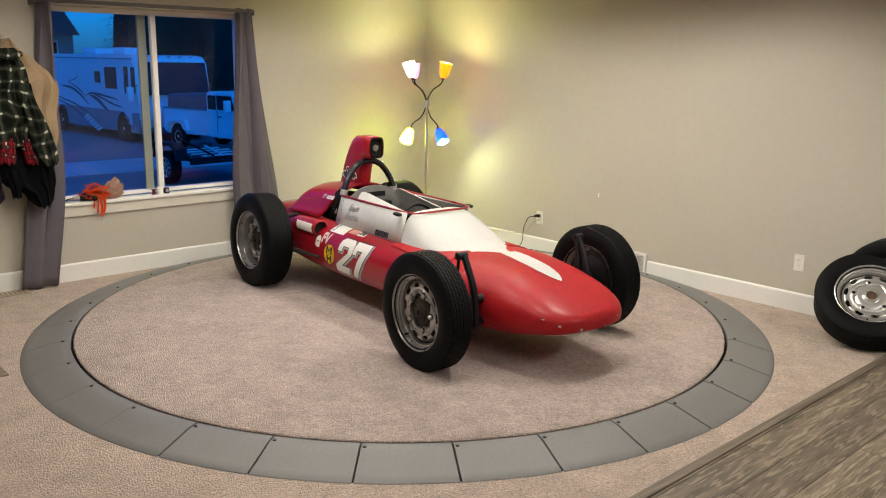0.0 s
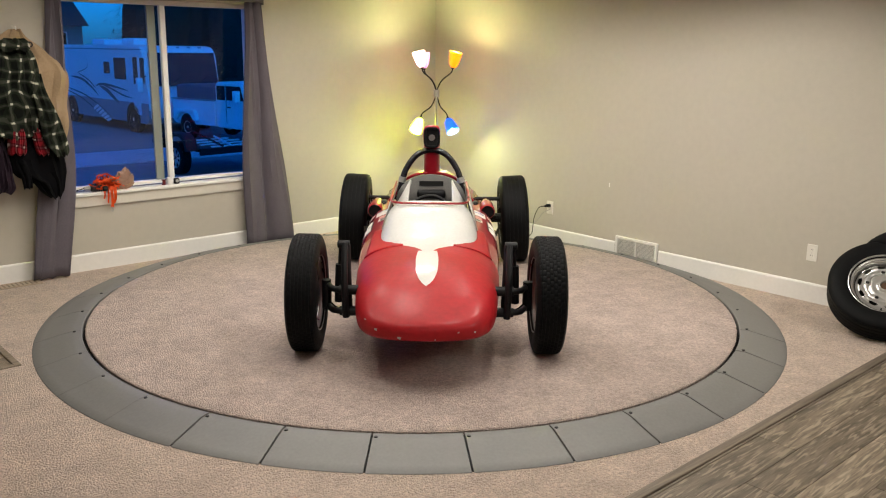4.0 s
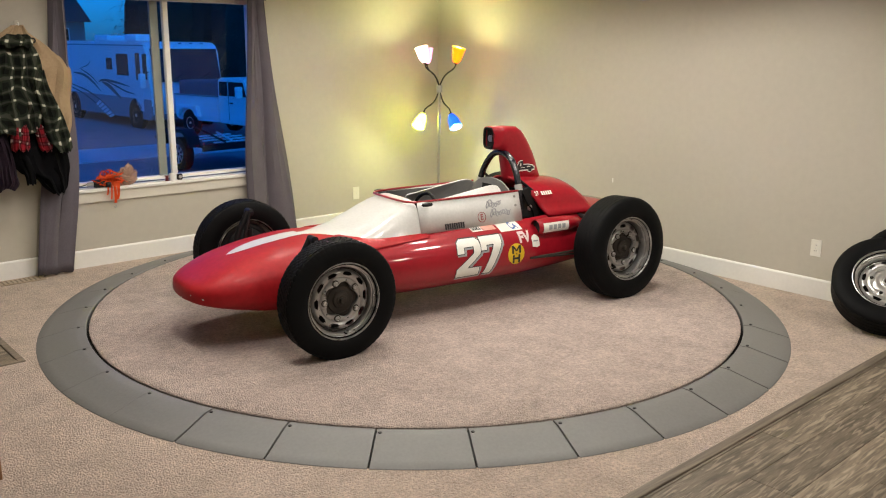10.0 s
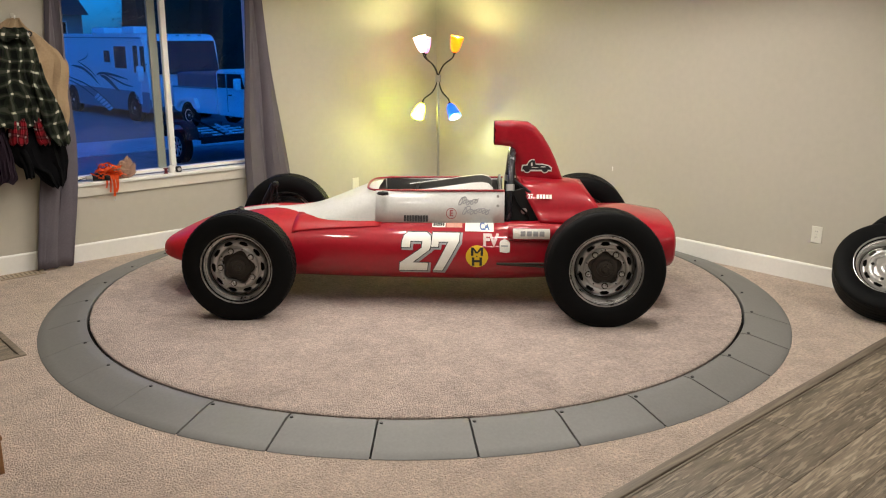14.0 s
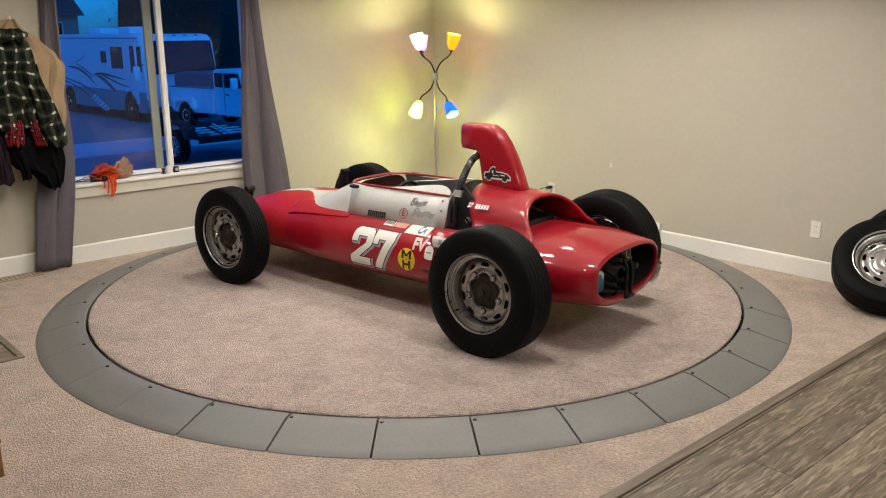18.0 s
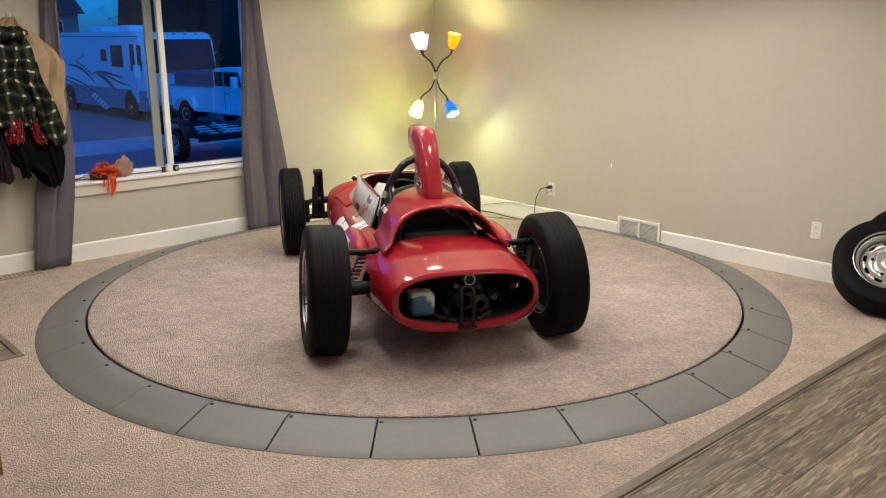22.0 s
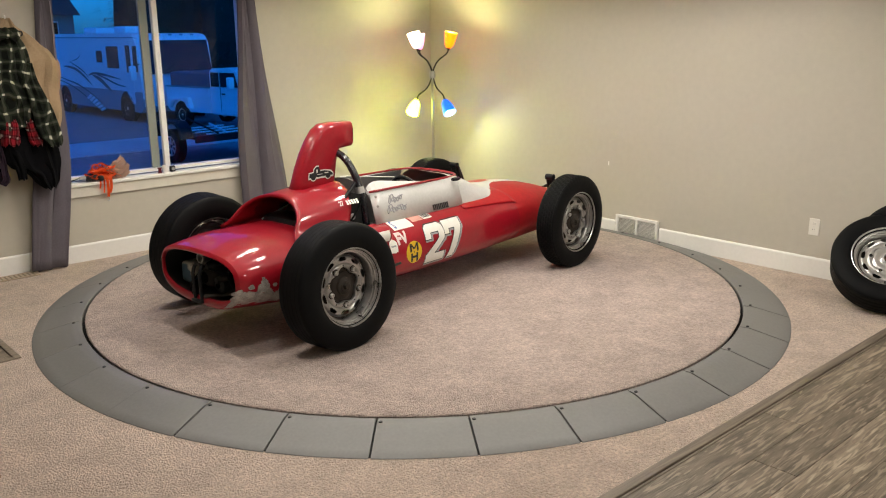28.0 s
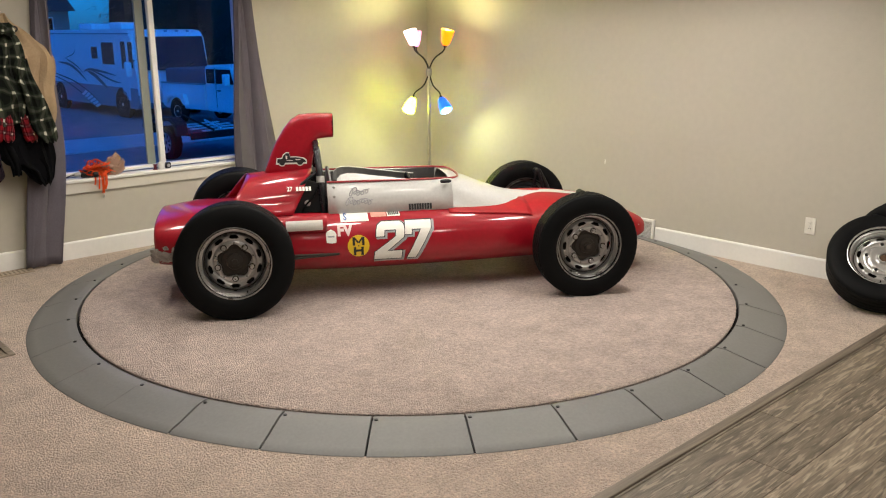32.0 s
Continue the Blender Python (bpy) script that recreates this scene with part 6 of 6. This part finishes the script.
rr = random.Random(8)
for k in range(30):
    a0, cx0, h0 = rr.random() * TAU, rr.uniform(-0.065, 0.06), rr.uniform(0.05, 0.15)
    loop = [(cx0 + rr.uniform(0.03, 0.095) * math.cos(a0 + q), 0.035 * math.sin(a0 + q) * rr.uniform(0.5, 1.1) - 0.012, 0.012 + h0 * abs(math.sin(q * 0.5 + k)) * rr.uniform(0.35, 1.0)) for q in (0, 1.1, 2.2, 3.3, 4.4, 5.2)]
    part("loop", ribbon(loop, rr.uniform(0.005, 0.009), (rr.uniform(-1, 1), rr.uniform(-0.8, 0.8), rr.uniform(-0.6, 1))), M_ORANGE, strap)
part("hanging_end", ribbon([(0.0, -0.02, 0.05), (0.01, -0.055, 0.02), (0.012, -0.063, -0.06), (0.006, -0.064, -0.12)], 0.010, (0, 1, 0.05)), M_ORANGE, strap)
part("hanging_end", ribbon([(0.02, -0.02, 0.05), (0.035, -0.055, 0.01), (0.036, -0.062, -0.05), (0.02, -0.063, -0.09)], 0.010, (0, 1, 0.05)), M_ORANGE, strap)
for k in range(4):
    x0 = -0.045 + 0.028 * k
    part("hanging_end", ribbon([(x0, -0.02, 0.06), (x0 + 0.006, -0.052, 0.03), (x0 + 0.004, -0.060, -0.02), (x0 - 0.004, -0.061, -0.05 - 0.018 * ((k * 2) % 3))], 0.006, (0, 1, 0.05)), M_ORANGE, strap)
part("hook", tube([(0.006, -0.064, -0.115), (0.012, -0.066, -0.135), (0.004, -0.066, -0.150), (-0.006, -0.066, -0.138)], 0.003, 6, smooth=4), M_STEEL, strap, "small steel hook")
glove = bmesh.new()
bmesh.ops.create_icosphere(glove, subdivisions=4, radius=1)
for v in glove.verts:
    p = v.co.copy()
    k = 1.05 + 0.45 * noise.noise(p * 1.7) + 0.28 * noise.noise(p * 4.5) + 0.12 * noise.noise(p * 11)
    v.co = Vector((p.x * 0.085 * k, p.y * 0.040 * k, max(0.0, (p.z * 0.055 + 0.045) * k)))
tagged(part("work_glove", glove, mat("tan_leather", (0.30, 0.18, 0.13), 0.9, vary=0.35, scale=22, bump=0.6, bump_scale=60), m=pose(-1.00, WALL_N + 0.030, SILL, 0, -12, 8) @ Matrix.Diagonal((1.15, 1, 1.25, 1))), "crumpled tan leather work glove on the sill", "glove")
drill = thing("cordless_drill", pose(-1.24, WALL_N + 0.005, SILL + 0.032), "black cordless drill lying on the sill", "drill")
part("drill_body", lathe([(-0.03, 0.010), (-0.02, 0.028), (0.06, 0.031), (0.10, 0.027), (0.105, 0.004)], 18, "x"), M_BLACK, drill)
part("chuck", lathe([(-0.075, 0.006), (-0.07, 0.014), (-0.03, 0.019), (-0.029, 0.004)], 16, "x"), M_GREY, drill, "grey chuck")
part("bit", tube([(-0.075, 0, 0), (-0.135, 0, -0.012)], 0.004, 8), M_DRUM, drill)
part("grip", box(0.05, 0.09, -0.06, 0.0, -0.028, 0.012, 0.012), M_BLACK, drill)
pot = thing("small_cup", pose(-0.640, WALL_N + 0.015, SILL), "small white cup on the window sill", "cup")
part("cup_wall", lathe([(0.0, 0.020), (0.0, 0.024), (0.055, 0.026), (0.055, 0.023), (0.004, 0.021)], 20, "z"), M_TRIM, pot)
tin = thing("tape_measure", pose(-0.585, WALL_N + 0.012, SILL), "small black and grey tape measure on the sill", "tape measure")
part("tape_case", box(-0.022, 0.022, -0.015, 0.015, 0.0, 0.048, 0.010, 3), M_BLACK, tin)
part("tape_face", moved(disc(0.014, -0.0175, -0.0148, 18, "y"), Matrix.Translation((0, 0, 0.025))), M_GREY, tin)
spool = thing("thread_spool", pose(-0.69, WALL_N + 0.012, SILL), "small dark red and black spool on the sill", "spool")
part("spool_core", lathe([(0.0, 0.018), (0.006, 0.018), (0.007, 0.012), (0.036, 0.012), (0.037, 0.018), (0.043, 0.018), (0.043, 0.001)], 16, "z"), mat("dark_red_plastic", (0.12, 0.01, 0.012), 0.4, vary=0.1), spool)

# low wooden box by the entry
crate = thing("wooden_box", pose(-2.98, -0.60, 0), "low orange-brown wooden box on the carpet", "box")
M_CRATE = wood_mat("orange_wood", (0.20, 0.09, 0.03), (0.40, 0.20, 0.08), (3, 3, 14))
for a, b, c, d in ((-0.22, 0.22, -0.17, -0.15), (-0.22, 0.22, 0.15, 0.17), (-0.22, -0.20, -0.149, 0.149), (0.20, 0.22, -0.149, 0.149)):
    part("side_board", box(a, b, c, d, 0.0, 0.14, 0.003), M_CRATE, crate, smooth=False)
part("lid", box(-0.225, 0.225, -0.175, 0.175, 0.1405, 0.158, 0.003), M_CRATE, crate, smooth=False)

# recessed ceiling lights
for cx, cy in CANS:
    rl = thing("recessed_light", pose(cx, cy, CEIL), "round white recessed ceiling light, lit", "ceiling light", "recessed lights")
    part("trim_ring", lathe([(-0.006, 0.070), (-0.008, 0.095), (0.0, 0.098), (0.004, 0.070)], 32, "z"), M_CEIL, rl)

# ---- outside, at dusk ----
M_GROUND = mat("wet_gravel", (0.17, 0.18, 0.19), 0.7, vary=0.35, scale=0.35, bump=0.4, bump_scale=3)
gm = bmesh.new()
grid([[(-400, WALL_N + T + 0.02, GROUND_Z), (-400, 500, GROUND_Z)], [(400, WALL_N + T + 0.02, GROUND_Z), (400, 500, GROUND_Z)]], bm=gm)
tagged(part("ground", gm, M_GROUND, smooth=False), "dark wet gravel yard at dusk", "ground", kind="structure")
slab("foundation", WALL_W - T, WALL_E + T, WALL_S - T, WALL_N + T, GROUND_Z - 0.3, -0.11, M_GREY, "concrete foundation under the house", "foundation")
slab("road", -60, 90, 17.7, 20.4, GROUND_Z - 0.05, GROUND_Z + 0.03, mat("pale_concrete", (0.45, 0.46, 0.48), 0.8, vary=0.3, scale=0.6), "pale concrete drive outside", "road")

M_RV = mat("rv_white", (0.82, 0.83, 0.85), 0.35, vary=0.06, scale=1)
M_RV2 = mat("rv_grey", (0.25, 0.27, 0.30), 0.4, vary=0.08, scale=1)
M_RV3 = mat("rv_stripe", (0.07, 0.08, 0.10), 0.4, vary=0.05)
M_DARKGLASS = mat("tinted_glass", (0.010, 0.012, 0.014), 0.08, vary=0)
M_TREE = mat("dark_needles", (0.010, 0.014, 0.012), 0.9, vary=0.4, scale=2)
M_BARK = mat("bark", (0.06, 0.045, 0.035), 0.9, vary=0.3, scale=4, bump=0.5, bump_scale=12)

rv = thing("motorhome", pose(8.62, 25.86, GROUND_Z, 0, 0, -88), "white and grey motorhome with swoosh stripes parked outside", "motorhome")
prof = [(-8.0, 0.55), (1.15, 0.45), (1.30, 0.60), (1.34, 1.35), (1.22, 1.75), (1.05, 2.75), (0.85, 2.97), (0.4, 3.02), (-8.0, 3.02)]
part("coach_body", extrude_xz(prof, 0.0, 2.76, 0.05), M_RV, rv)
part("lower_skirt", extrude_xz([(-7.9, 0.34), (1.1, 0.34), (1.25, 0.50), (1.27, 1.05), (-7.9, 1.05)], -0.012, 2.772, 0.01), M_RV2, rv, "grey lower skirt", smooth=False)
ws = bmesh.new()
ws.faces.new([ws.verts.new(p) for p in ((1.40, 0.12, 1.66), (1.40, 2.64, 1.66), (1.12, 2.64, 2.78), (1.12, 0.12, 2.78))])
part("windscreen", ws, M_DARKGLASS, rv, "dark windscreen", smooth=False)
for k, yy in ((0, 0.75), (1, 1.75)):
    part("wiper", tube([(1.42, yy, 1.70), (1.37, yy + 0.45, 1.95)], 0.012, 6), M_BLACK, rv)
for x0, x1, z0, z1 in ((-2.26, -1.78, 2.0, 2.42), (-1.36, -0.40, 1.82, 2.58), (0.78, 1.07, 1.73, 2.60)):
    part("side_window", box(x0, x1, -0.02, 0.01, z0, z1, 0.008, 1), M_DARKGLASS, rv, smooth=False)
dr = part("entry_door", box(0.10, 0.70, -0.016, 0.01, 0.62, 2.74, 0.01, 1), M_RV, rv, smooth=False)
for x0, x1 in ((0.24, 0.58),):
    part("door_window", box(x0, x1, -0.024, -0.012, 1.70, 2.62, 0.004, 1), M_DARKGLASS, dr, smooth=False)
part("trim_rail", box(-7.9, 0.9, -0.014, 0.01, 2.86, 2.90), M_RV2, rv, smooth=False)
part("roof_unit", box(-2.4, -1.4, 0.8, 1.7, 3.02, 3.28, 0.06), M_RV, rv, "roof air conditioner")
part("roof_unit", box(-5.2, -4.0, 0.8, 1.7, 3.02, 3.25, 0.06), M_RV, rv, "roof air conditioner")
for k in range(5):
    part("marker_light", box(0.80, 0.86, 0.50 + 0.42 * k, 0.61 + 0.42 * k, 2.93, 2.985, 0.01), M_RV2, rv)
part("side_mirror", box(1.15, 1.32, -0.38, -0.16, 1.45, 1.95, 0.04), M_RV, rv, "white mirror")
part("mirror_arm", tube([(1.2, -0.2, 1.9), (1.15, 0.02, 2.0)], 0.02, 6), M_BLACK, rv)
SWOOSHES = (
    (((-4.81, 1.97), (-3.99, 2.12), (-3.74, 2.32), (-3.83, 2.49)), 0.022),
    (((-5.53, 1.80), (-4.46, 1.73), (-3.61, 1.48), (-2.93, 1.16)), 0.055),
    (((-4.81, 1.97), (-3.82, 1.72), (-3.12, 1.42)), 0.028),
    (((-3.11, 1.50), (-2.67, 1.59), (-1.76, 1.57), (-0.31, 1.44)), 0.045),
    (((-2.60, 1.60), (-1.78, 1.47), (-0.68, 1.26), (0.05, 1.20)), 0.032),
    (((-2.75, 1.52), (-2.15, 1.40), (-1.60, 1.18), (-1.13, 0.98)), 0.085),
    (((-7.6, 1.62), (-5.64, 1.32), (-4.33, 1.15), (-3.23, 0.89), (-2.31, 0.60), (-1.75, 0.38)), 0.030),
    (((-7.6, 1.46), (-5.67, 1.19), (-4.63, 1.01), (-3.65, 0.74), (-2.95, 0.50), (-2.5, 0.38)), 0.030),
)
for k, (line, w) in enumerate(SWOOSHES):
    pts = smooth_path([(x, 0.0, z) for x, z in line], 8)
    rows = []
    for i, q in enumerate(pts):
        u = w * math.sin((i + 0.4) / len(pts) * math.pi) ** 0.7
        rows.append([(q.x, -0.016 - 0.002 * k, q.z - u), (q.x, -0.016 - 0.002 * k, q.z + u)])
    part("swoosh", grid(rows), M_RV3, rv, "dark swoosh stripe", smooth=False)
for k in range(6):
    x = -3.05 + 0.22 * k
    part("stripe_bar", extrude_xz([(x - 0.42, 0.66 - 0.075 * k), (x - 0.02, 0.83 - 0.09 * k), (x + 0.10, 0.77 - 0.09 * k), (x - 0.30, 0.60 - 0.075 * k)], -0.036, -0.012), M_RV, rv, "pale slanted stripe bar", smooth=False)
for x, yy in ((0.0, 0.13), (0.0, 2.63), (-5.6, 0.13), (-5.6, 2.63)):
    w = part("coach_wheel", moved(lathe([(-0.13, 0.25), (-0.14, 0.40), (-0.10, 0.45), (0.10, 0.45), (0.14, 0.40), (0.13, 0.25)], 28, "y"), pose(x, yy - 0.02, 0.45)), M_RUBBER, rv)
    part("hub_cap", moved(lathe([(-0.12, 0.27), (-0.13, 0.25), (-0.09, 0.2), (-0.10, 0.1), (-0.13, 0.06), (-0.13, 0.001)], 20, "y"), pose(x, yy - 0.02, 0.45)), M_CHROME, w)
    part("wheel_arch", moved(disc(0.56, -0.016, 0.12, 28, "y"), pose(x, 0.0 if yy < 1 else 2.65, 0.47)), M_GAP, rv)

truck = thing("pickup_truck", pose(9.15, 22.67, GROUND_Z, 0, 0, -80), "white long-bed pickup truck parked outside", "pickup truck")
part("bed", extrude_xz([(-0.80, 0.55), (-0.82, 1.31), (1.48, 1.31), (1.48, 0.50), (-0.6, 0.48)], 0.0, 1.95, 0.03), M_RV, truck, "white painted bed")
part("cab", extrude_xz([(1.51, 0.48), (1.51, 1.80), (1.58, 1.92), (2.75, 1.94), (2.90, 1.86), (3.28, 1.34), (4.45, 1.22), (4.55, 0.95), (4.5, 0.5), (4.0, 0.45)], 0.0, 1.95, 0.05), M_RV, truck, "white painted cab")
for a, b, c, d in ((1.62, 2.02, 1.36, 1.80), (2.10, 2.78, 1.36, 1.80)):
    part("side_window", extrude_xz([(a, d), (b, d), (b + (0.16 if b > 2.7 else 0), c), (a, c)], -0.014, 0.02), M_DARKGLASS, truck, smooth=False)
# plum block above the bed stands in for the motorhome's shaded lower front
part("rv_front_block", box(-0.75, 1.42, 0.12, 1.83, 1.26, 1.78, 0.09, 3), mat("plum_shade", (0.16, 0.10, 0.13), 0.8, vary=0.2, scale=2), truck, "plum block standing in for the shaded lower front of the motorhome")
part("bed_rail", box(-0.82, 1.48, -0.02, 0.05, 1.29, 1.335, 0.01), M_RV2, truck)
part("door_seam", box(2.06, 2.075, -0.008, 0.01, 0.62, 1.84), M_GAP, truck, smooth=False)
part("door_handle", box(2.14, 2.29, -0.03, 0.0, 1.12, 1.16, 0.01), M_BLACK, truck)
part("side_mirror", box(2.72, 2.86, -0.28, -0.06, 1.32, 1.68, 0.03), M_RV, truck, "white mirror")
part("fender_flare", extrude_xz([(-0.62, 0.62), (-0.52, 0.98), (0.55, 0.98), (0.66, 0.62), (0.46, 0.62), (0.34, 0.80), (0.12, 0.88), (-0.12, 0.88), (-0.34, 0.80), (-0.46, 0.62)], -0.16, 0.0, 0.03), M_RV, truck, "wide white fender")
for x, yy in ((0.0, 0.12), (0.0, 1.83), (3.45, 0.12), (3.45, 1.83)):
    part("wheel_arch", moved(disc(0.40, -0.012, 0.12, 26, "y"), pose(x, 0.0 if yy < 1 else 1.84, 0.44)), M_GAP, truck)
    w = part("truck_wheel", moved(lathe([(-0.11, 0.21), (-0.12, 0.33), (-0.09, 0.385), (0.09, 0.385), (0.12, 0.33), (0.11, 0.21)], 26, "y"), pose(x, yy - 0.04, 0.385)), M_RUBBER, truck)
    part("hub_cap", moved(lathe([(-0.10, 0.215), (-0.10, 0.19), (-0.07, 0.16), (-0.08, 0.06), (-0.11, 0.04), (-0.11, 0.001)], 18, "y"), pose(x, yy - 0.04, 0.385)), M_CHROME, w)

trailer = thing("car_trailer", pose(7.74, 15.45, GROUND_Z, 0, 0, 96), "black open car trailer with a spoked wheel outside", "trailer")
part("deck", box(-0.70, 1.5, 0.25, 2.2, 0.56, 0.62, 0.01), M_BLACK, trailer, smooth=False)
part("rear_beam", box(-0.78, -0.70, 0.12, 2.28, 0.50, 0.66, 0.01), M_BLACK, trailer, "black rear beam", smooth=False)
for yy in (0.2, 2.22):
    out = -1 if yy < 1 else 1
    part("side_rail", box(-0.69, 1.5, yy - 0.03, yy + 0.03, 0.63, 0.72, 0.01), M_RV3, trailer, smooth=False)
    guard = extrude_xz([(-0.62, 0.60), (-0.56, 0.86), (-0.36, 1.00), (0.36, 1.00), (0.56, 0.86), (0.62, 0.60), (0.54, 0.60), (0.48, 0.82), (0.30, 0.93), (-0.30, 0.93), (-0.48, 0.82), (-0.54, 0.60)], min(yy + 0.04 * out, yy + 0.34 * out), max(yy + 0.04 * out, yy + 0.34 * out))
    part("mudguard", guard, M_BLACK, trailer)
    hub_y = yy + 0.19 * out
    w = part("trailer_wheel", moved(lathe([(-0.11, 0.23), (-0.13, 0.33), (-0.10, 0.40), (0.10, 0.40), (0.13, 0.33), (0.11, 0.23)], 28, "y"), pose(0, hub_y, 0.40)), M_RUBBER, trailer)
    part("wheel_disc", moved(disc(0.235, -0.02, 0.02, 24, "y"), pose(0, hub_y + 0.03 * out, 0.40)), M_GAP, w)
    part("wheel_lip", moved(lathe([(-0.02, 0.225), (0.02 , 0.245), (0.03, 0.235), (-0.01, 0.215)], 28, "y"), pose(0, hub_y + 0.09 * out, 0.40)), M_CHROME, w, "bright rim lip")
    for k in range(8):
        a = TAU * k / 8
        part("spoke", tube([(0.05 * math.cos(a), hub_y + 0.08 * out, 0.40 + 0.05 * math.sin(a)), (0.225 * math.cos(a), hub_y + 0.09 * out, 0.40 + 0.225 * math.sin(a))], 0.020, 6), M_CHROME, w)
part("ramp_brace", tube([(0.30, 1.95, 1.05), (-0.60, 1.55, 0.66)], 0.025, 8), M_BLACK, trailer)
# white bars stand in for bright reflections on the dark deck
for k in range(4):
    part("deck_streak", box(-0.45 + 0.5 * k, -0.36 + 0.5 * k, 0.28, 1.75, 0.625, 0.66, 0.01), M_RV, trailer, "white bar for a bright reflection across the deck", smooth=False)
part("deck_streak", tube([(-0.5, 1.3, 0.68), (1.4, 0.5, 0.68)], 0.03, 6), M_RV, trailer, "white bar for a bright reflection along the deck")


def conifer(x, y, h, r, seed):
    rr = random.Random(seed)
    tr = thing("conifer", pose(x, y, GROUND_Z), "tall dark conifer behind the vehicles at dusk", "tree", "trees outside")
    part("trunk", tube([(0, 0, -0.1), (0.05, 0.02, h * 0.5), (0, 0, h * 0.98)], 0.03 * h, 8, r_end=0.02), M_BARK, tr)
    bm = lathe([(h * v, r * 0.72 * (1 - v) ** 0.8 + 0.02) for v in (0.07, 0.12, 0.2, 0.3, 0.42, 0.56, 0.7, 0.85, 0.97)], 14, "z", wobble=lambda i, k: r * 0.22 * (rr.random() - 0.5))
    for i in range(5600):
        v = rr.random() ** 1.25
        z = h * (0.07 + 0.92 * v)
        a = rr.random() * TAU
        tier = 0.80 + 0.20 * math.sin(z * 5.2 + 2.1 * math.sin(a * 3 + seed))
        rad = r * (1 - v) ** 0.8 * rr.uniform(0.55, 1.12) * tier
        c = Vector((rad * math.cos(a), rad * math.sin(a), z - rad * 0.3))
        s = 0.06 + 0.10 * (1 - v)
        d = Vector((math.cos(a) + rr.uniform(-0.7, 0.7), math.sin(a) + rr.uniform(-0.7, 0.7), rr.uniform(-0.9, 0.1))) * s * 1.5
        e = Vector((-math.sin(a), math.cos(a), rr.uniform(-0.6, 0.6))) * s * 0.24
        bm.faces.new([bm.verts.new(c - e - d * 0.6), bm.verts.new(c + d), bm.verts.new(c + e - d * 0.6)])
    part("crown", bm, M_TREE, tr, smooth=False)


for i, (x, y, h, r) in enumerate(((16.2, 40, 16, 3.6), (18.5, 42, 17, 4.0), (21.5, 44, 17, 5.0), (19, 35, 14, 3.4), (26, 40, 15, 4.5), (22, 37, 15, 4.0), (24, 33, 13, 3.2), (31, 44, 16, 5), (17.5, 34, 13, 2.6), (23.5, 48, 20, 6), (27, 36, 15, 4.0), (20.5, 33, 12, 2.8), (21.3, 36, 15, 3.6), (23.0, 36.5, 15, 3.4), (19.0, 38, 16, 3.6))):
    conifer(x, y, h, r, 20 + i)

house = thing("neighbour_house", pose(15.25, 56, GROUND_Z, 0, 0, 0), "dark grey neighbouring house with a gabled roof", "house")
part("house_wall", box(-9, 1.0, -4, 4, 0, 4.25), M_RV2, house, smooth=False)
part("roof", grid([[(x, -4.6, 4.15), (x, 0, 6.9), (x, 4.6, 4.15)] for x in (-9.6, 1.25)]), mat("shingles", (0.05, 0.05, 0.055), 0.9, vary=0.2), house, smooth=False)
for x in (-6.0, -0.55):
    wn_ = part("house_window", box(x - 0.6, x + 0.6, -4.03, -3.98, 2.6, 3.8, 0.01), M_RV, house, smooth=False)
    part("pane", box(x - 0.52, x + 0.52, -4.045, -4.03, 2.68, 3.72), M_DARKGLASS, wn_, smooth=False)


def motions():
    rows, disc_rows = [], []
    for i in range(0, 33):
        a = TURN_START + TURN_RATE * i
        c, s = math.cos(radians(a)), math.sin(radians(a))
        rows.append((i, pose(-s * CAR_SIDE, c * CAR_SIDE, DISC_Z, 0, 0, a)))
        disc_rows.append((i, pose(0, 0, 0, 0, 0, a)))
    walk(car, rows)
    walk(turntable, disc_rows)


motions()
